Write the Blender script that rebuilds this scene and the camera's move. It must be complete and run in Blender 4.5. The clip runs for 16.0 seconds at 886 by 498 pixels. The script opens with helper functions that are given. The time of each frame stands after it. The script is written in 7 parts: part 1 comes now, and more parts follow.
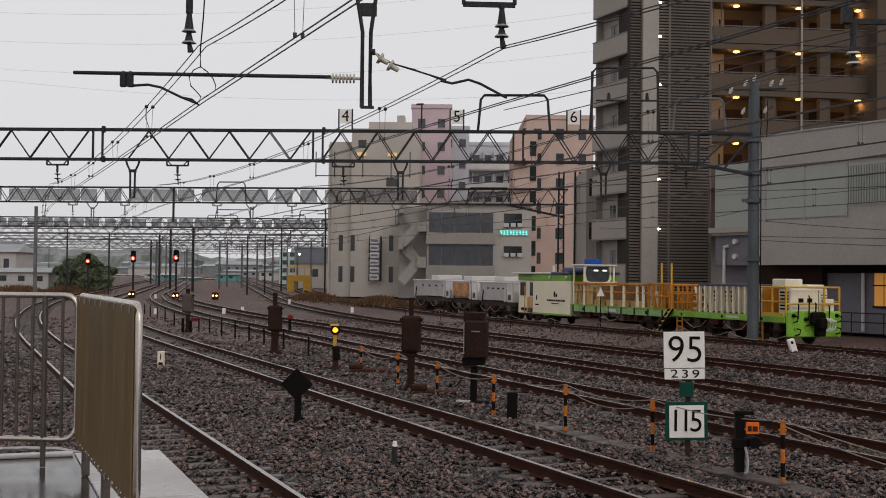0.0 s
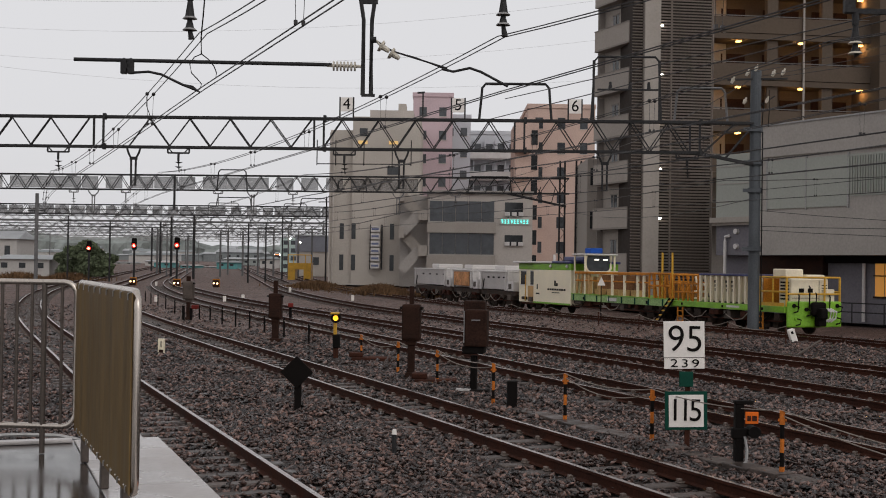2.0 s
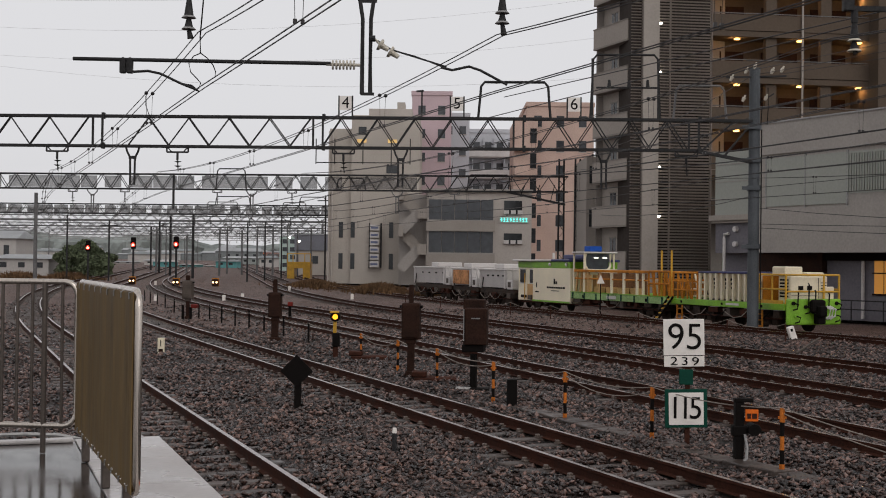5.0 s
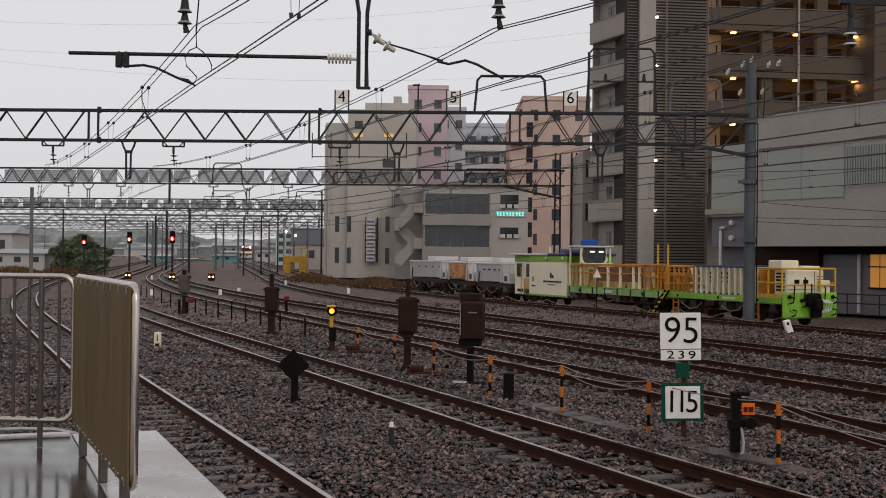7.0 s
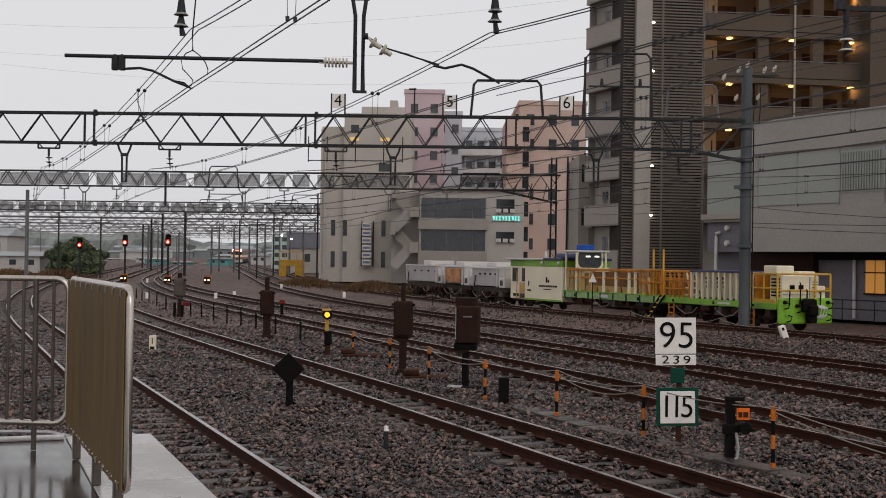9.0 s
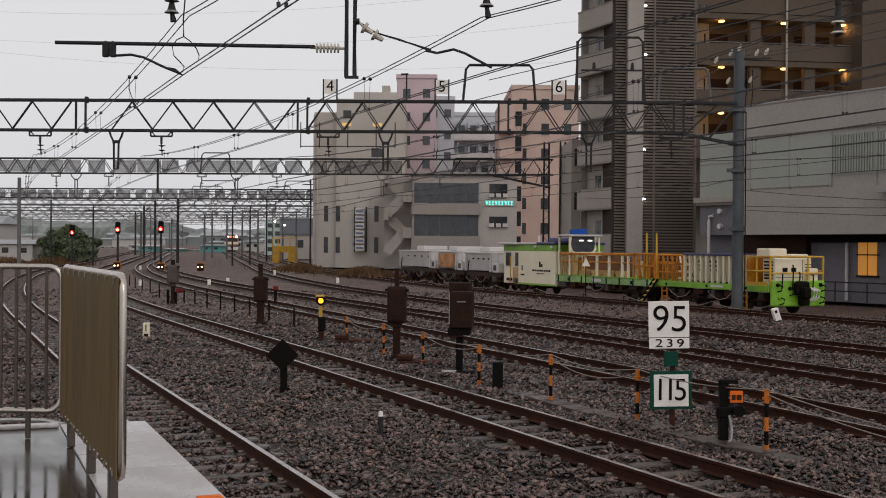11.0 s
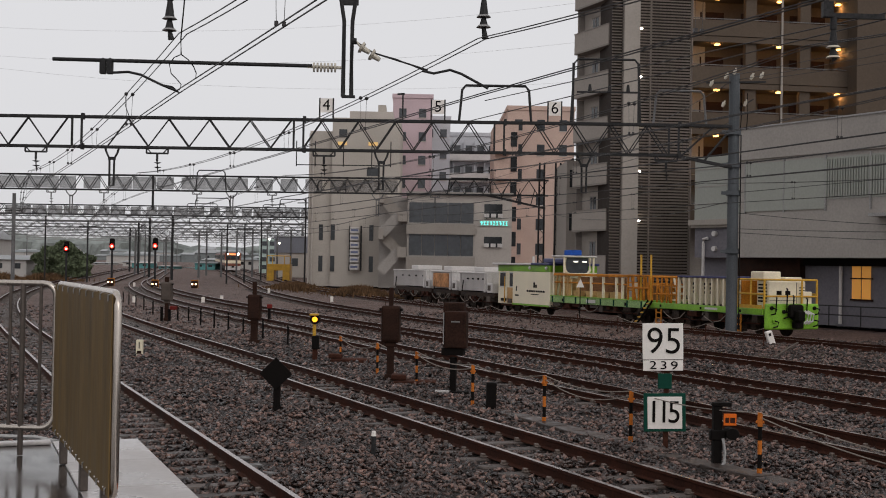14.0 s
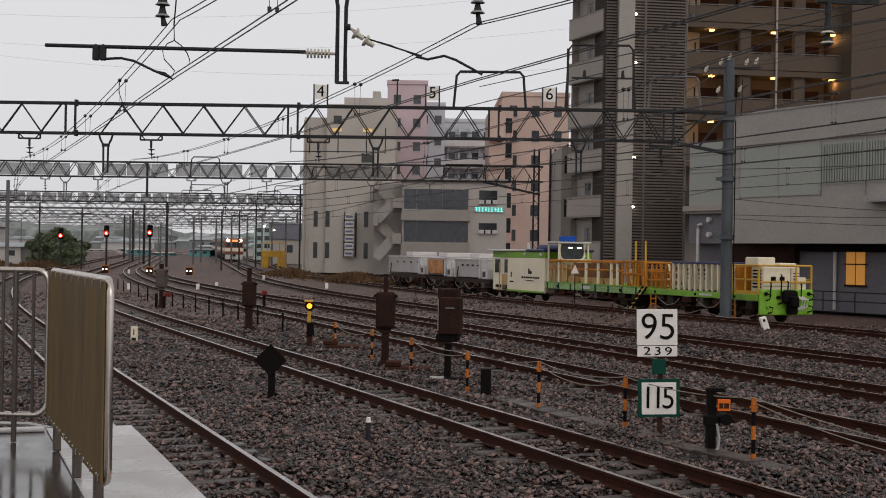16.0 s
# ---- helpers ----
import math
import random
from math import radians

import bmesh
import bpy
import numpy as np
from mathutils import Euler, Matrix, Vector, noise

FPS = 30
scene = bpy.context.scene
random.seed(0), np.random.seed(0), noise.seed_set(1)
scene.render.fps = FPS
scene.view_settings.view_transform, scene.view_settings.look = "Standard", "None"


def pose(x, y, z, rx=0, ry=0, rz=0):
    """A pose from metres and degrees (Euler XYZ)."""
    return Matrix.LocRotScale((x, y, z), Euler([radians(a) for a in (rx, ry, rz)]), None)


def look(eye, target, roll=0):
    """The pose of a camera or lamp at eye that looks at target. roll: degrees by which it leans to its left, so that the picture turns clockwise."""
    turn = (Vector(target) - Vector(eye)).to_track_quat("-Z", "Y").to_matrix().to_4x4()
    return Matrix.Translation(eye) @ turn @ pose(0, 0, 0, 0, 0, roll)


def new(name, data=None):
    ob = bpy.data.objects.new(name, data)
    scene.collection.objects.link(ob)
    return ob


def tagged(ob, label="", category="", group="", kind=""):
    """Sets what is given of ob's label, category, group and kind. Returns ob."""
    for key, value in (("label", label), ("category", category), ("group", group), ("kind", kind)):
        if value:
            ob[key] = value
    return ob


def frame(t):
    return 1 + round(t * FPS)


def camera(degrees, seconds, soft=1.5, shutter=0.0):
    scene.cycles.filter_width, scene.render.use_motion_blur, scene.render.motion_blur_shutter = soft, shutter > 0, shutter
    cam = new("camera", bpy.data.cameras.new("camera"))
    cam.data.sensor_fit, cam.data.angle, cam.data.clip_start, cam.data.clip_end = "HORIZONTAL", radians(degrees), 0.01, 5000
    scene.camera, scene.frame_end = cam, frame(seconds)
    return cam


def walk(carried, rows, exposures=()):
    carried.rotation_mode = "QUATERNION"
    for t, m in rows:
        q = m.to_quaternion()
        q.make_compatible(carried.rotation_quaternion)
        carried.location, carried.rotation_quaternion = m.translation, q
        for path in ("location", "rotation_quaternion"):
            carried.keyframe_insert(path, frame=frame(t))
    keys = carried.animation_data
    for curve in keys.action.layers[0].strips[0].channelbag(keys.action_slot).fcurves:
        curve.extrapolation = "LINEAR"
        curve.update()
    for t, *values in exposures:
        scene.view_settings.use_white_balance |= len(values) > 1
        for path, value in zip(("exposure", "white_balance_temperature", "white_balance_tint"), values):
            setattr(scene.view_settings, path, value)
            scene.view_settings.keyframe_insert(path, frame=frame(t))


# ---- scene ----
# ---------------------------------------------------------------- camera
cam = camera(40.0, 16.0, soft=1.0)
PATH = [
    (0, pose(-0.000, -0.000, 2.400, 91.250, -0.600, -0.000)),
    (0.5, pose(0.008, 0.000, 2.396, 91.082, -0.455, -0.014)),
    (1, pose(0.008, 0.009, 2.395, 90.861, -0.574, -0.141)),
    (1.5, pose(0.004, 0.008, 2.398, 90.614, -0.946, -0.057)),
    (2, pose(0.008, 0.009, 2.398, 90.717, -0.837, 0.039)),
    (2.5, pose(0.010, 0.001, 2.397, 90.794, -0.825, -0.274)),
    (3, pose(0.004, 0.005, 2.404, 90.726, -0.704, -0.604)),
    (3.5, pose(0.004, 0.004, 2.396, 90.781, -0.596, -0.237)),
    (4, pose(-0.001, 0.006, 2.400, 90.861, -0.696, -0.190)),
    (6.5, pose(0.003, 0.005, 2.397, 90.243, -0.591, 0.264)),
    (7, pose(-0.004, 0.006, 2.398, 90.369, -0.616, -0.171)),
    (7.5, pose(0.001, 0.011, 2.396, 90.190, -0.762, 0.537)),
    (8, pose(-0.001, 0.003, 2.395, 90.192, -0.683, 0.422)),
    (8.5, pose(0.002, 0.005, 2.394, 90.307, -0.748, 0.028)),
    (9, pose(0.002, 0.006, 2.396, 90.569, -0.833, -0.365)),
    (9.5, pose(-0.001, 0.002, 2.394, 90.538, -0.657, -0.505)),
    (10, pose(-0.012, -0.001, 2.398, 90.448, -0.605, -0.674)),
    (10.2, pose(-0.010, 0.002, 2.397, 90.151, -0.521, -0.581)),
    (12.5, pose(0.018, 0.008, 2.401, 89.764, -0.393, -1.113)),
    (13, pose(0.010, 0.009, 2.402, 89.931, -0.796, -1.165)),
    (13.5, pose(0.002, 0.002, 2.402, 90.584, -1.019, -0.979)),
    (14, pose(-0.002, -0.001, 2.402, 90.799, -0.994, -0.941)),
    (14.5, pose(-0.002, -0.003, 2.401, 90.876, -0.847, -0.678)),
    (15, pose(0.001, 0.003, 2.401, 90.345, -0.871, -1.121)),
    (15.5, pose(0.007, 0.001, 2.400, 90.219, -0.889, -1.294)),
    (16, pose(0.008, 0.006, 2.400, 90.164, -0.902, -1.177)),
]
walk(cam, PATH)

# ---------------------------------------------------------------- world and light
world = bpy.data.worlds.new("overcast")
scene.world = world
world.use_nodes = True
wn, wl = world.node_tree.nodes, world.node_tree.links
wn.clear()
sky = wn.new("ShaderNodeTexSky")
sky.sky_type = "NISHITA"
sky.sun_disc = False
sky.sun_elevation, sky.sun_rotation = radians(35), radians(150)
sky.dust_density = 4.0
pale = wn.new("ShaderNodeHueSaturation")
pale.inputs["Saturation"].default_value = 0.12
veil = wn.new("ShaderNodeMixRGB")
veil.inputs[0].default_value = 0.8
veil.inputs[2].default_value = (8.0, 7.95, 8.2, 1)
bg = wn.new("ShaderNodeBackground")
bg.inputs["Strength"].default_value = 0.1
wo = wn.new("ShaderNodeOutputWorld")
wl.new(sky.outputs[0], pale.inputs["Color"])
wl.new(pale.outputs[0], veil.inputs[1])
wl.new(veil.outputs[0], bg.inputs["Color"])
wl.new(bg.outputs[0], wo.inputs["Surface"])

sun_data = bpy.data.lights.new("sun", "SUN")
sun_data.energy, sun_data.angle, sun_data.color = 0.5, radians(40), (1.0, 0.97, 0.93)
sun = new("sun", sun_data)
sun.matrix_world = look((30, -60, 60), (0, 0, 0))


# ---------------------------------------------------------------- materials
def material(name, colour, rough=0.6, metal=0.0, vary=0.25, scale=3.0, fine=40.0, bump=0.15, dark=None, stretch=None,
             wet=0.0, random_tone=0.0, emit=None, power=0.0, bump_distance=0.01):
    """A procedural surface: two scales of tone, grain relief, uneven gloss."""
    colour = (min(1, colour[0] * 1.05), colour[1] * 0.985, colour[2] * 0.95)
    m = bpy.data.materials.new(name)
    m.use_nodes = True
    n, l = m.node_tree.nodes, m.node_tree.links
    b = n["Principled BSDF"]
    co = n.new("ShaderNodeTexCoord")
    mp = n.new("ShaderNodeMapping")
    l.new(co.outputs["Object"], mp.inputs["Vector"])
    if stretch:
        mp.inputs["Scale"].default_value = stretch
    big, small = n.new("ShaderNodeTexNoise"), n.new("ShaderNodeTexNoise")
    big.inputs["Scale"].default_value, big.inputs["Detail"].default_value = scale, 5
    small.inputs["Scale"].default_value, small.inputs["Detail"].default_value = fine, 4
    for t in (big, small):
        l.new(mp.outputs[0], t.inputs["Vector"])
    add = n.new("ShaderNodeMath")
    add.operation = "MULTIPLY_ADD"
    add.inputs[1].default_value = 0.55
    l.new(small.outputs["Fac"], add.inputs[0])
    half = n.new("ShaderNodeMath")
    half.operation = "MULTIPLY"
    half.inputs[1].default_value = 0.55
    l.new(big.outputs["Fac"], half.inputs[0])
    l.new(half.outputs[0], add.inputs[2])
    ramp = n.new("ShaderNodeValToRGB")
    d = dark or tuple(c * (1 - vary * 1.6) for c in colour)
    hi = tuple(min(1, c * (1 + vary * 0.7)) for c in colour)
    ramp.color_ramp.elements[0].position, ramp.color_ramp.elements[1].position = 0.36, 0.74
    ramp.color_ramp.elements[0].color, ramp.color_ramp.elements[1].color = (*d, 1), (*hi, 1)
    l.new(add.outputs[0], ramp.inputs[0])
    out = ramp.outputs[0]
    if random_tone:
        info = n.new("ShaderNodeObjectInfo")
        hsv = n.new("ShaderNodeHueSaturation")
        mr = n.new("ShaderNodeMapRange")
        mr.inputs["To Min"].default_value, mr.inputs["To Max"].default_value = 1 - random_tone, 1 + random_tone
        l.new(info.outputs["Random"], mr.inputs["Value"])
        l.new(mr.outputs[0], hsv.inputs["Value"])
        l.new(out, hsv.inputs["Color"])
        out = hsv.outputs[0]
    l.new(out, b.inputs["Base Color"])
    rr = n.new("ShaderNodeMapRange")
    rr.inputs["From Min"].default_value, rr.inputs["From Max"].default_value = 0.35, 0.65
    rr.inputs["To Min"].default_value = max(0.03, rough - 0.12 - wet)
    rr.inputs["To Max"].default_value = min(1, rough + 0.1)
    l.new(big.outputs["Fac"], rr.inputs["Value"])
    l.new(rr.outputs[0], b.inputs["Roughness"])
    b.inputs["Metallic"].default_value = metal
    if rough > 0.5 and not wet:
        b.inputs["Specular IOR Level"].default_value = 0.1
    if bump:
        bp = n.new("ShaderNodeBump")
        bp.inputs["Strength"].default_value, bp.inputs["Distance"].default_value = bump, bump_distance
        l.new(small.outputs["Fac"], bp.inputs["Height"])
        l.new(bp.outputs[0], b.inputs["Normal"])
    if emit:
        b.inputs["Emission Color"].default_value = (*emit, 1)
        b.inputs["Emission Strength"].default_value = power
    return m


def ballast_material(name, light, dark, scale=13.0):
    """Crushed stone: cells with their own tones, shade painted dark in the gaps."""
    m = bpy.data.materials.new(name)
    m.use_nodes = True
    n, l = m.node_tree.nodes, m.node_tree.links
    b = n["Principled BSDF"]
    co = n.new("ShaderNodeTexCoord")
    v, e, big = n.new("ShaderNodeTexVoronoi"), n.new("ShaderNodeTexVoronoi"), n.new("ShaderNodeTexNoise")
    e.feature = "DISTANCE_TO_EDGE"
    v.inputs["Scale"].default_value = e.inputs["Scale"].default_value = scale
    big.inputs["Scale"].default_value, big.inputs["Detail"].default_value = 0.35, 6
    for t in (v, e, big):
        l.new(co.outputs["Object"], t.inputs["Vector"])
    r1 = n.new("ShaderNodeValToRGB")
    r1.color_ramp.elements[0].color, r1.color_ramp.elements[1].color = (*dark, 1), (*light, 1)
    sep = n.new("ShaderNodeSeparateColor")
    l.new(v.outputs["Color"], sep.inputs[0])
    l.new(sep.outputs[0], r1.inputs[0])
    r2 = n.new("ShaderNodeValToRGB")
    r2.color_ramp.elements[0].position, r2.color_ramp.elements[1].position = 0.0, 0.16
    r2.color_ramp.elements[0].color = (0.25, 0.24, 0.23, 1)
    l.new(e.outputs["Distance"], r2.inputs[0])
    mul = n.new("ShaderNodeMixRGB")
    mul.blend_type, mul.inputs[0].default_value = "MULTIPLY", 1
    l.new(r1.outputs[0], mul.inputs[1])
    l.new(r2.outputs[0], mul.inputs[2])
    r3 = n.new("ShaderNodeValToRGB")
    r3.color_ramp.elements[0].position, r3.color_ramp.elements[1].position = 0.35, 0.65
    r3.color_ramp.elements[0].color, r3.color_ramp.elements[1].color = (0.7, 0.64, 0.6, 1), (1.1, 1.08, 1.06, 1)
    l.new(big.outputs["Fac"], r3.inputs[0])
    m2 = n.new("ShaderNodeMixRGB")
    m2.blend_type, m2.inputs[0].default_value = "MULTIPLY", 1
    l.new(mul.outputs[0], m2.inputs[1])
    l.new(r3.outputs[0], m2.inputs[2])
    l.new(m2.outputs[0], b.inputs["Base Color"])
    b.inputs["Roughness"].default_value = 0.62
    b.inputs["Specular IOR Level"].default_value = 0.2
    bp = n.new("ShaderNodeBump")
    bp.inputs["Strength"].default_value, bp.inputs["Distance"].default_value = 0.9, 0.05
    l.new(r2.outputs[0], bp.inputs["Height"])
    l.new(bp.outputs[0], b.inputs["Normal"])
    return m


def stone_material(name):
    """Loose wet stones, each with its own tone."""
    m = material(name, (0.052, 0.033, 0.028), 0.45, vary=0.3, scale=6, fine=60, bump=0.4, wet=0.25)
    n, l = m.node_tree.nodes, m.node_tree.links
    b = n["Principled BSDF"]
    geo, ramp = n.new("ShaderNodeNewGeometry"), n.new("ShaderNodeValToRGB")
    ramp.color_ramp.elements[0].color = (0.07, 0.06, 0.055, 1)
    ramp.color_ramp.elements[1].color = (4.6, 4.5, 4.4, 1)
    mid = ramp.color_ramp.elements.new(0.6)
    mid.color = (1.35, 1.32, 1.3, 1)
    l.new(geo.outputs["Random Per Island"], ramp.inputs[0])
    mul = n.new("ShaderNodeMixRGB")
    mul.blend_type, mul.inputs[0].default_value = "MULTIPLY", 1
    old = b.inputs["Base Color"].links[0].from_socket
    l.new(old, mul.inputs[1])
    l.new(ramp.outputs[0], mul.inputs[2])
    l.new(mul.outputs[0], b.inputs["Base Color"])
    return m


def glow(name, colour, power):
    m = bpy.data.materials.new(name)
    m.use_nodes = True
    b = m.node_tree.nodes["Principled BSDF"]
    b.inputs["Base Color"].default_value = (*colour, 1)
    b.inputs["Emission Color"].default_value = (*colour, 1)
    b.inputs["Emission Strength"].default_value = power
    return m


def glass_material(name, colour, rough=0.08):
    m = material(name, colour, rough, vary=0.3, scale=0.4, fine=3, bump=0.0)
    b = m.node_tree.nodes["Principled BSDF"]
    b.inputs["IOR"].default_value = 1.5
    return m


# Near bed is darkened to paint the shade between the loose stones.
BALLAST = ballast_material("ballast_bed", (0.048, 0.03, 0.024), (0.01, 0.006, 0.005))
# Far bed: browner, and painted lighter to stand in for haze.
FAR_BALLAST = ballast_material("far_hazed_ballast", (0.26, 0.172, 0.146), (0.085, 0.052, 0.042), 9.0)
STONE = stone_material("loose_stone")
RAIL_SIDE = material("rusted_rail_web", (0.05, 0.019, 0.012), 0.8, vary=0.4, scale=2, fine=30)
RAIL_HEAD = material("worn_rail_head", (0.42, 0.40, 0.40), 0.32, 0.9, vary=0.2, scale=2, fine=20, bump=0.03)
CONC_SLEEPER = material("wet_concrete_sleeper", (0.064, 0.048, 0.041), 0.6, vary=0.4, scale=4, fine=40, wet=0.15, random_tone=0.3)
CLIP = material("rail_clip_steel", (0.16, 0.135, 0.12), 0.5, 0.5, vary=0.3)
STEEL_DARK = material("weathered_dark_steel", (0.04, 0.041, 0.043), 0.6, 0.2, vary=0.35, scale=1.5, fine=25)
# These two greys also serve as haze-paled colour on far gantries and poles.
STEEL_MID = material("weathered_and_haze_grey_steel", (0.16, 0.165, 0.17), 0.6, 0.3, vary=0.3, scale=1.2, fine=20)
STEEL_PALE = material("galvanised_and_haze_steel", (0.34, 0.35, 0.355), 0.55, 0.3, vary=0.25, scale=1.0, fine=20)
MAST_PAINT = material("blue_grey_mast_paint", (0.095, 0.108, 0.12), 0.55, 0.1, vary=0.25, scale=1.0, fine=25)
STAINLESS = material("brushed_stainless", (0.52, 0.49, 0.45), 0.3, 0.95, vary=0.15, scale=2, fine=60, bump=0.03, stretch=(1, 1, 0.1))
STAINLESS_DULL = material("dull_stainless", (0.11, 0.095, 0.085), 0.45, 0.7, vary=0.2, scale=3, fine=50, bump=0.03)
SHEET = material("bronze_tinted_sheet", (0.15, 0.104, 0.046), 0.62, 0.0, vary=0.34, scale=2, fine=30, bump=0.03, stretch=(3, 3, 0.12))
PLATFORM_TILE = material("wet_dark_platform_paving", (0.05, 0.043, 0.04), 0.12, vary=0.4, scale=1.2, fine=18, bump=0.02, wet=0.08)
PLATFORM_EDGE = material("pale_platform_coping", (0.42, 0.41, 0.41), 0.4, vary=0.12, scale=1.5, fine=30, wet=0.15, bump=0.05)
PLATFORM_SIDE = material("platform_side_concrete", (0.2, 0.19, 0.18), 0.8, vary=0.35)
RUST_BOX = material("brown_equipment_paint", (0.034, 0.017, 0.012), 0.75, 0.0, vary=0.4, scale=3, fine=30)
BLACK = material("black_paint", (0.007, 0.0055, 0.005), 0.75, vary=0.3)
WHITE = material("white_sign_enamel", (0.78, 0.77, 0.74), 0.4, vary=0.07, scale=4, fine=50, bump=0.02)
GREEN_SIGN = material("green_sign_enamel", (0.006, 0.055, 0.038), 0.6, vary=0.15)
ORANGE = material("orange_marker_paint", (0.55, 0.17, 0.03), 0.6, vary=0.3, scale=8, fine=50)
ORANGE_PLATE = material("orange_plate", (0.75, 0.16, 0.02), 0.55, vary=0.1)
ROPE = material("pale_rope", (0.26, 0.235, 0.21), 0.8, vary=0.2)
PORCELAIN = material("cream_porcelain", (0.5, 0.48, 0.41), 0.3, vary=0.15)
WIRE = material("overhead_copper_wire", (0.045, 0.043, 0.045), 0.5, 0.5, vary=0.2)
YELLOW = material("yellow_machine_paint", (0.62, 0.36, 0.03), 0.5, vary=0.25, scale=2, fine=25)
RAILING_ORANGE = material("orange_yellow_railing_paint", (0.56, 0.22, 0.03), 0.55, vary=0.4, scale=2, fine=25)
LIME = material("lime_green_paint", (0.19, 0.43, 0.025), 0.45, vary=0.25, scale=1.5, fine=20)
CREAM = material("cream_machine_paint", (0.80, 0.75, 0.58), 0.45, vary=0.12, scale=1, fine=20)
WAGON_WHITE = material("grey_white_wagon_paint", (0.58, 0.58, 0.58), 0.5, vary=0.15, scale=1, fine=20)
BOGIE = material("oily_running_gear", (0.055, 0.04, 0.032), 0.65, 0.1, vary=0.5, scale=2, fine=14)
SIGN_BLUE = material("faded_blue_lettering", (0.16, 0.19, 0.30), 0.6, vary=0.15)
BLUE_ROOF = material("dark_blue_roof_paint", (0.03, 0.035, 0.13), 0.4, vary=0.2)
GLASS = glass_material("dark_window_glass", (0.03, 0.034, 0.038))
GLASS_BLUE = glass_material("grey_curtain_glass", (0.06, 0.068, 0.078), 0.15)
TOWER_WALL = material("taupe_tower_tile", (0.24, 0.225, 0.21), 0.7, vary=0.1, scale=0.4, fine=8)
TOWER_PALE = material("pale_tower_panel", (0.32, 0.302, 0.278), 0.7, vary=0.1, scale=0.4, fine=8)
LOUVRE = material("brown_grey_louvre", (0.19, 0.168, 0.152), 0.6, vary=0.15, scale=0.5, fine=10)
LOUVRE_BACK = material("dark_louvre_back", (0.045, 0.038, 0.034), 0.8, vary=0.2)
CONCRETE_GREY = material("grey_render_wall", (0.34, 0.33, 0.315), 0.75, vary=0.12, scale=0.3, fine=8)
PANEL_GREEN = material("green_grey_panel", (0.29, 0.315, 0.29), 0.5, vary=0.08, scale=0.3, fine=8)
WALL_BLUE = material("blue_grey_base_wall", (0.17, 0.17, 0.195), 0.7, vary=0.15, scale=0.4, fine=8)
BEIGE = material("beige_block_wall", (0.44, 0.42, 0.385), 0.75, vary=0.1, scale=0.3, fine=8)
WARM_GREY = material("warm_grey_wall", (0.44, 0.42, 0.395), 0.75, vary=0.1, scale=0.3, fine=8)
PINK = material("mauve_rendered_wall", (0.52, 0.42, 0.46), 0.75, vary=0.12, scale=0.3, fine=8)
SALMON = material("salmon_tile_wall", (0.52, 0.40, 0.35), 0.75, vary=0.12, scale=0.4, fine=8)
BLUE_GREY = material("blue_grey_flats_wall", (0.52, 0.56, 0.61), 0.75, vary=0.1, scale=0.3, fine=8)
FAR_WALL = material("far_pale_wall", (0.45, 0.45, 0.44), 0.8, vary=0.1)
# Leaf green is paled so the colour carries distance haze.
LEAF = material("hazed_foliage", (0.15, 0.19, 0.115), 0.7, vary=0.5, scale=0.5, fine=4)
DRY_GRASS = material("rusty_dry_grass", (0.15, 0.092, 0.05), 0.9, vary=0.5, scale=0.6, fine=5)
BARK = material("bark", (0.06, 0.045, 0.035), 0.9, vary=0.3)
RED_GLOW = glow("red_signal_light", (1.0, 0.02, 0.015), 1.6)
# Pale glow for the overexposed centre of the lit red lens.
RED_CORE = glow("red_signal_glare", (1.0, 0.35, 0.2), 8.0)
LAMP_WARM = glow("warm_corridor_lamp", (1.0, 0.52, 0.14), 4.5)
LAMP_WHITE = glow("white_lamp", (1.0, 0.93, 0.8), 12.0)
YELLOW_GLOW = glow("yellow_signal_light", (1.0, 0.42, 0.02), 1.7)
TEAL_GLOW = glow("teal_sign_light", (0.15, 0.75, 0.68), 1.3)
WINDOW_DIM = glow("dim_lit_window", (0.9, 0.6, 0.22), 0.22)
WORK_LAMP = glow("dim_work_lamp", (1.0, 0.95, 0.85), 1.1)
LIME_FADED = material("faded_green_deck_paint", (0.30, 0.47, 0.20), 0.55, vary=0.35, scale=1.2, fine=15)
LAMP_AMBER = glow("amber_lamp", (1.0, 0.62, 0.3), 6.0)
RUSTY = material("red_rust", (0.06, 0.024, 0.016), 0.85, vary=0.45, scale=4, fine=40)
CASE_GREY = material("grey_brown_case_paint", (0.1, 0.085, 0.075), 0.6, vary=0.3)
RED_PAINT = material("faded_red_paint", (0.16, 0.022, 0.018), 0.6, vary=0.3)
CORRIDOR = material("brown_corridor_wall", (0.098, 0.078, 0.061), 0.75, vary=0.12, scale=0.4, fine=8)


# ---------------------------------------------------------------- mesh helpers
def box(bm, lo, hi, m=None, bevel=0.0):
    """A box between two corners, turned by m."""
    c = [(a + b) / 2 for a, b in zip(lo, hi)]
    s = [abs(b - a) for a, b in zip(lo, hi)]
    mat = Matrix.Translation(c) @ Matrix.Diagonal((*s, 1))
    r = bmesh.ops.create_cube(bm, size=1.0, matrix=(m @ mat) if m else mat)
    if bevel:
        es = list({e for v in r["verts"] for e in v.link_edges})
        bmesh.ops.bevel(bm, geom=es, offset=bevel, segments=2, affect="EDGES", profile=0.5)


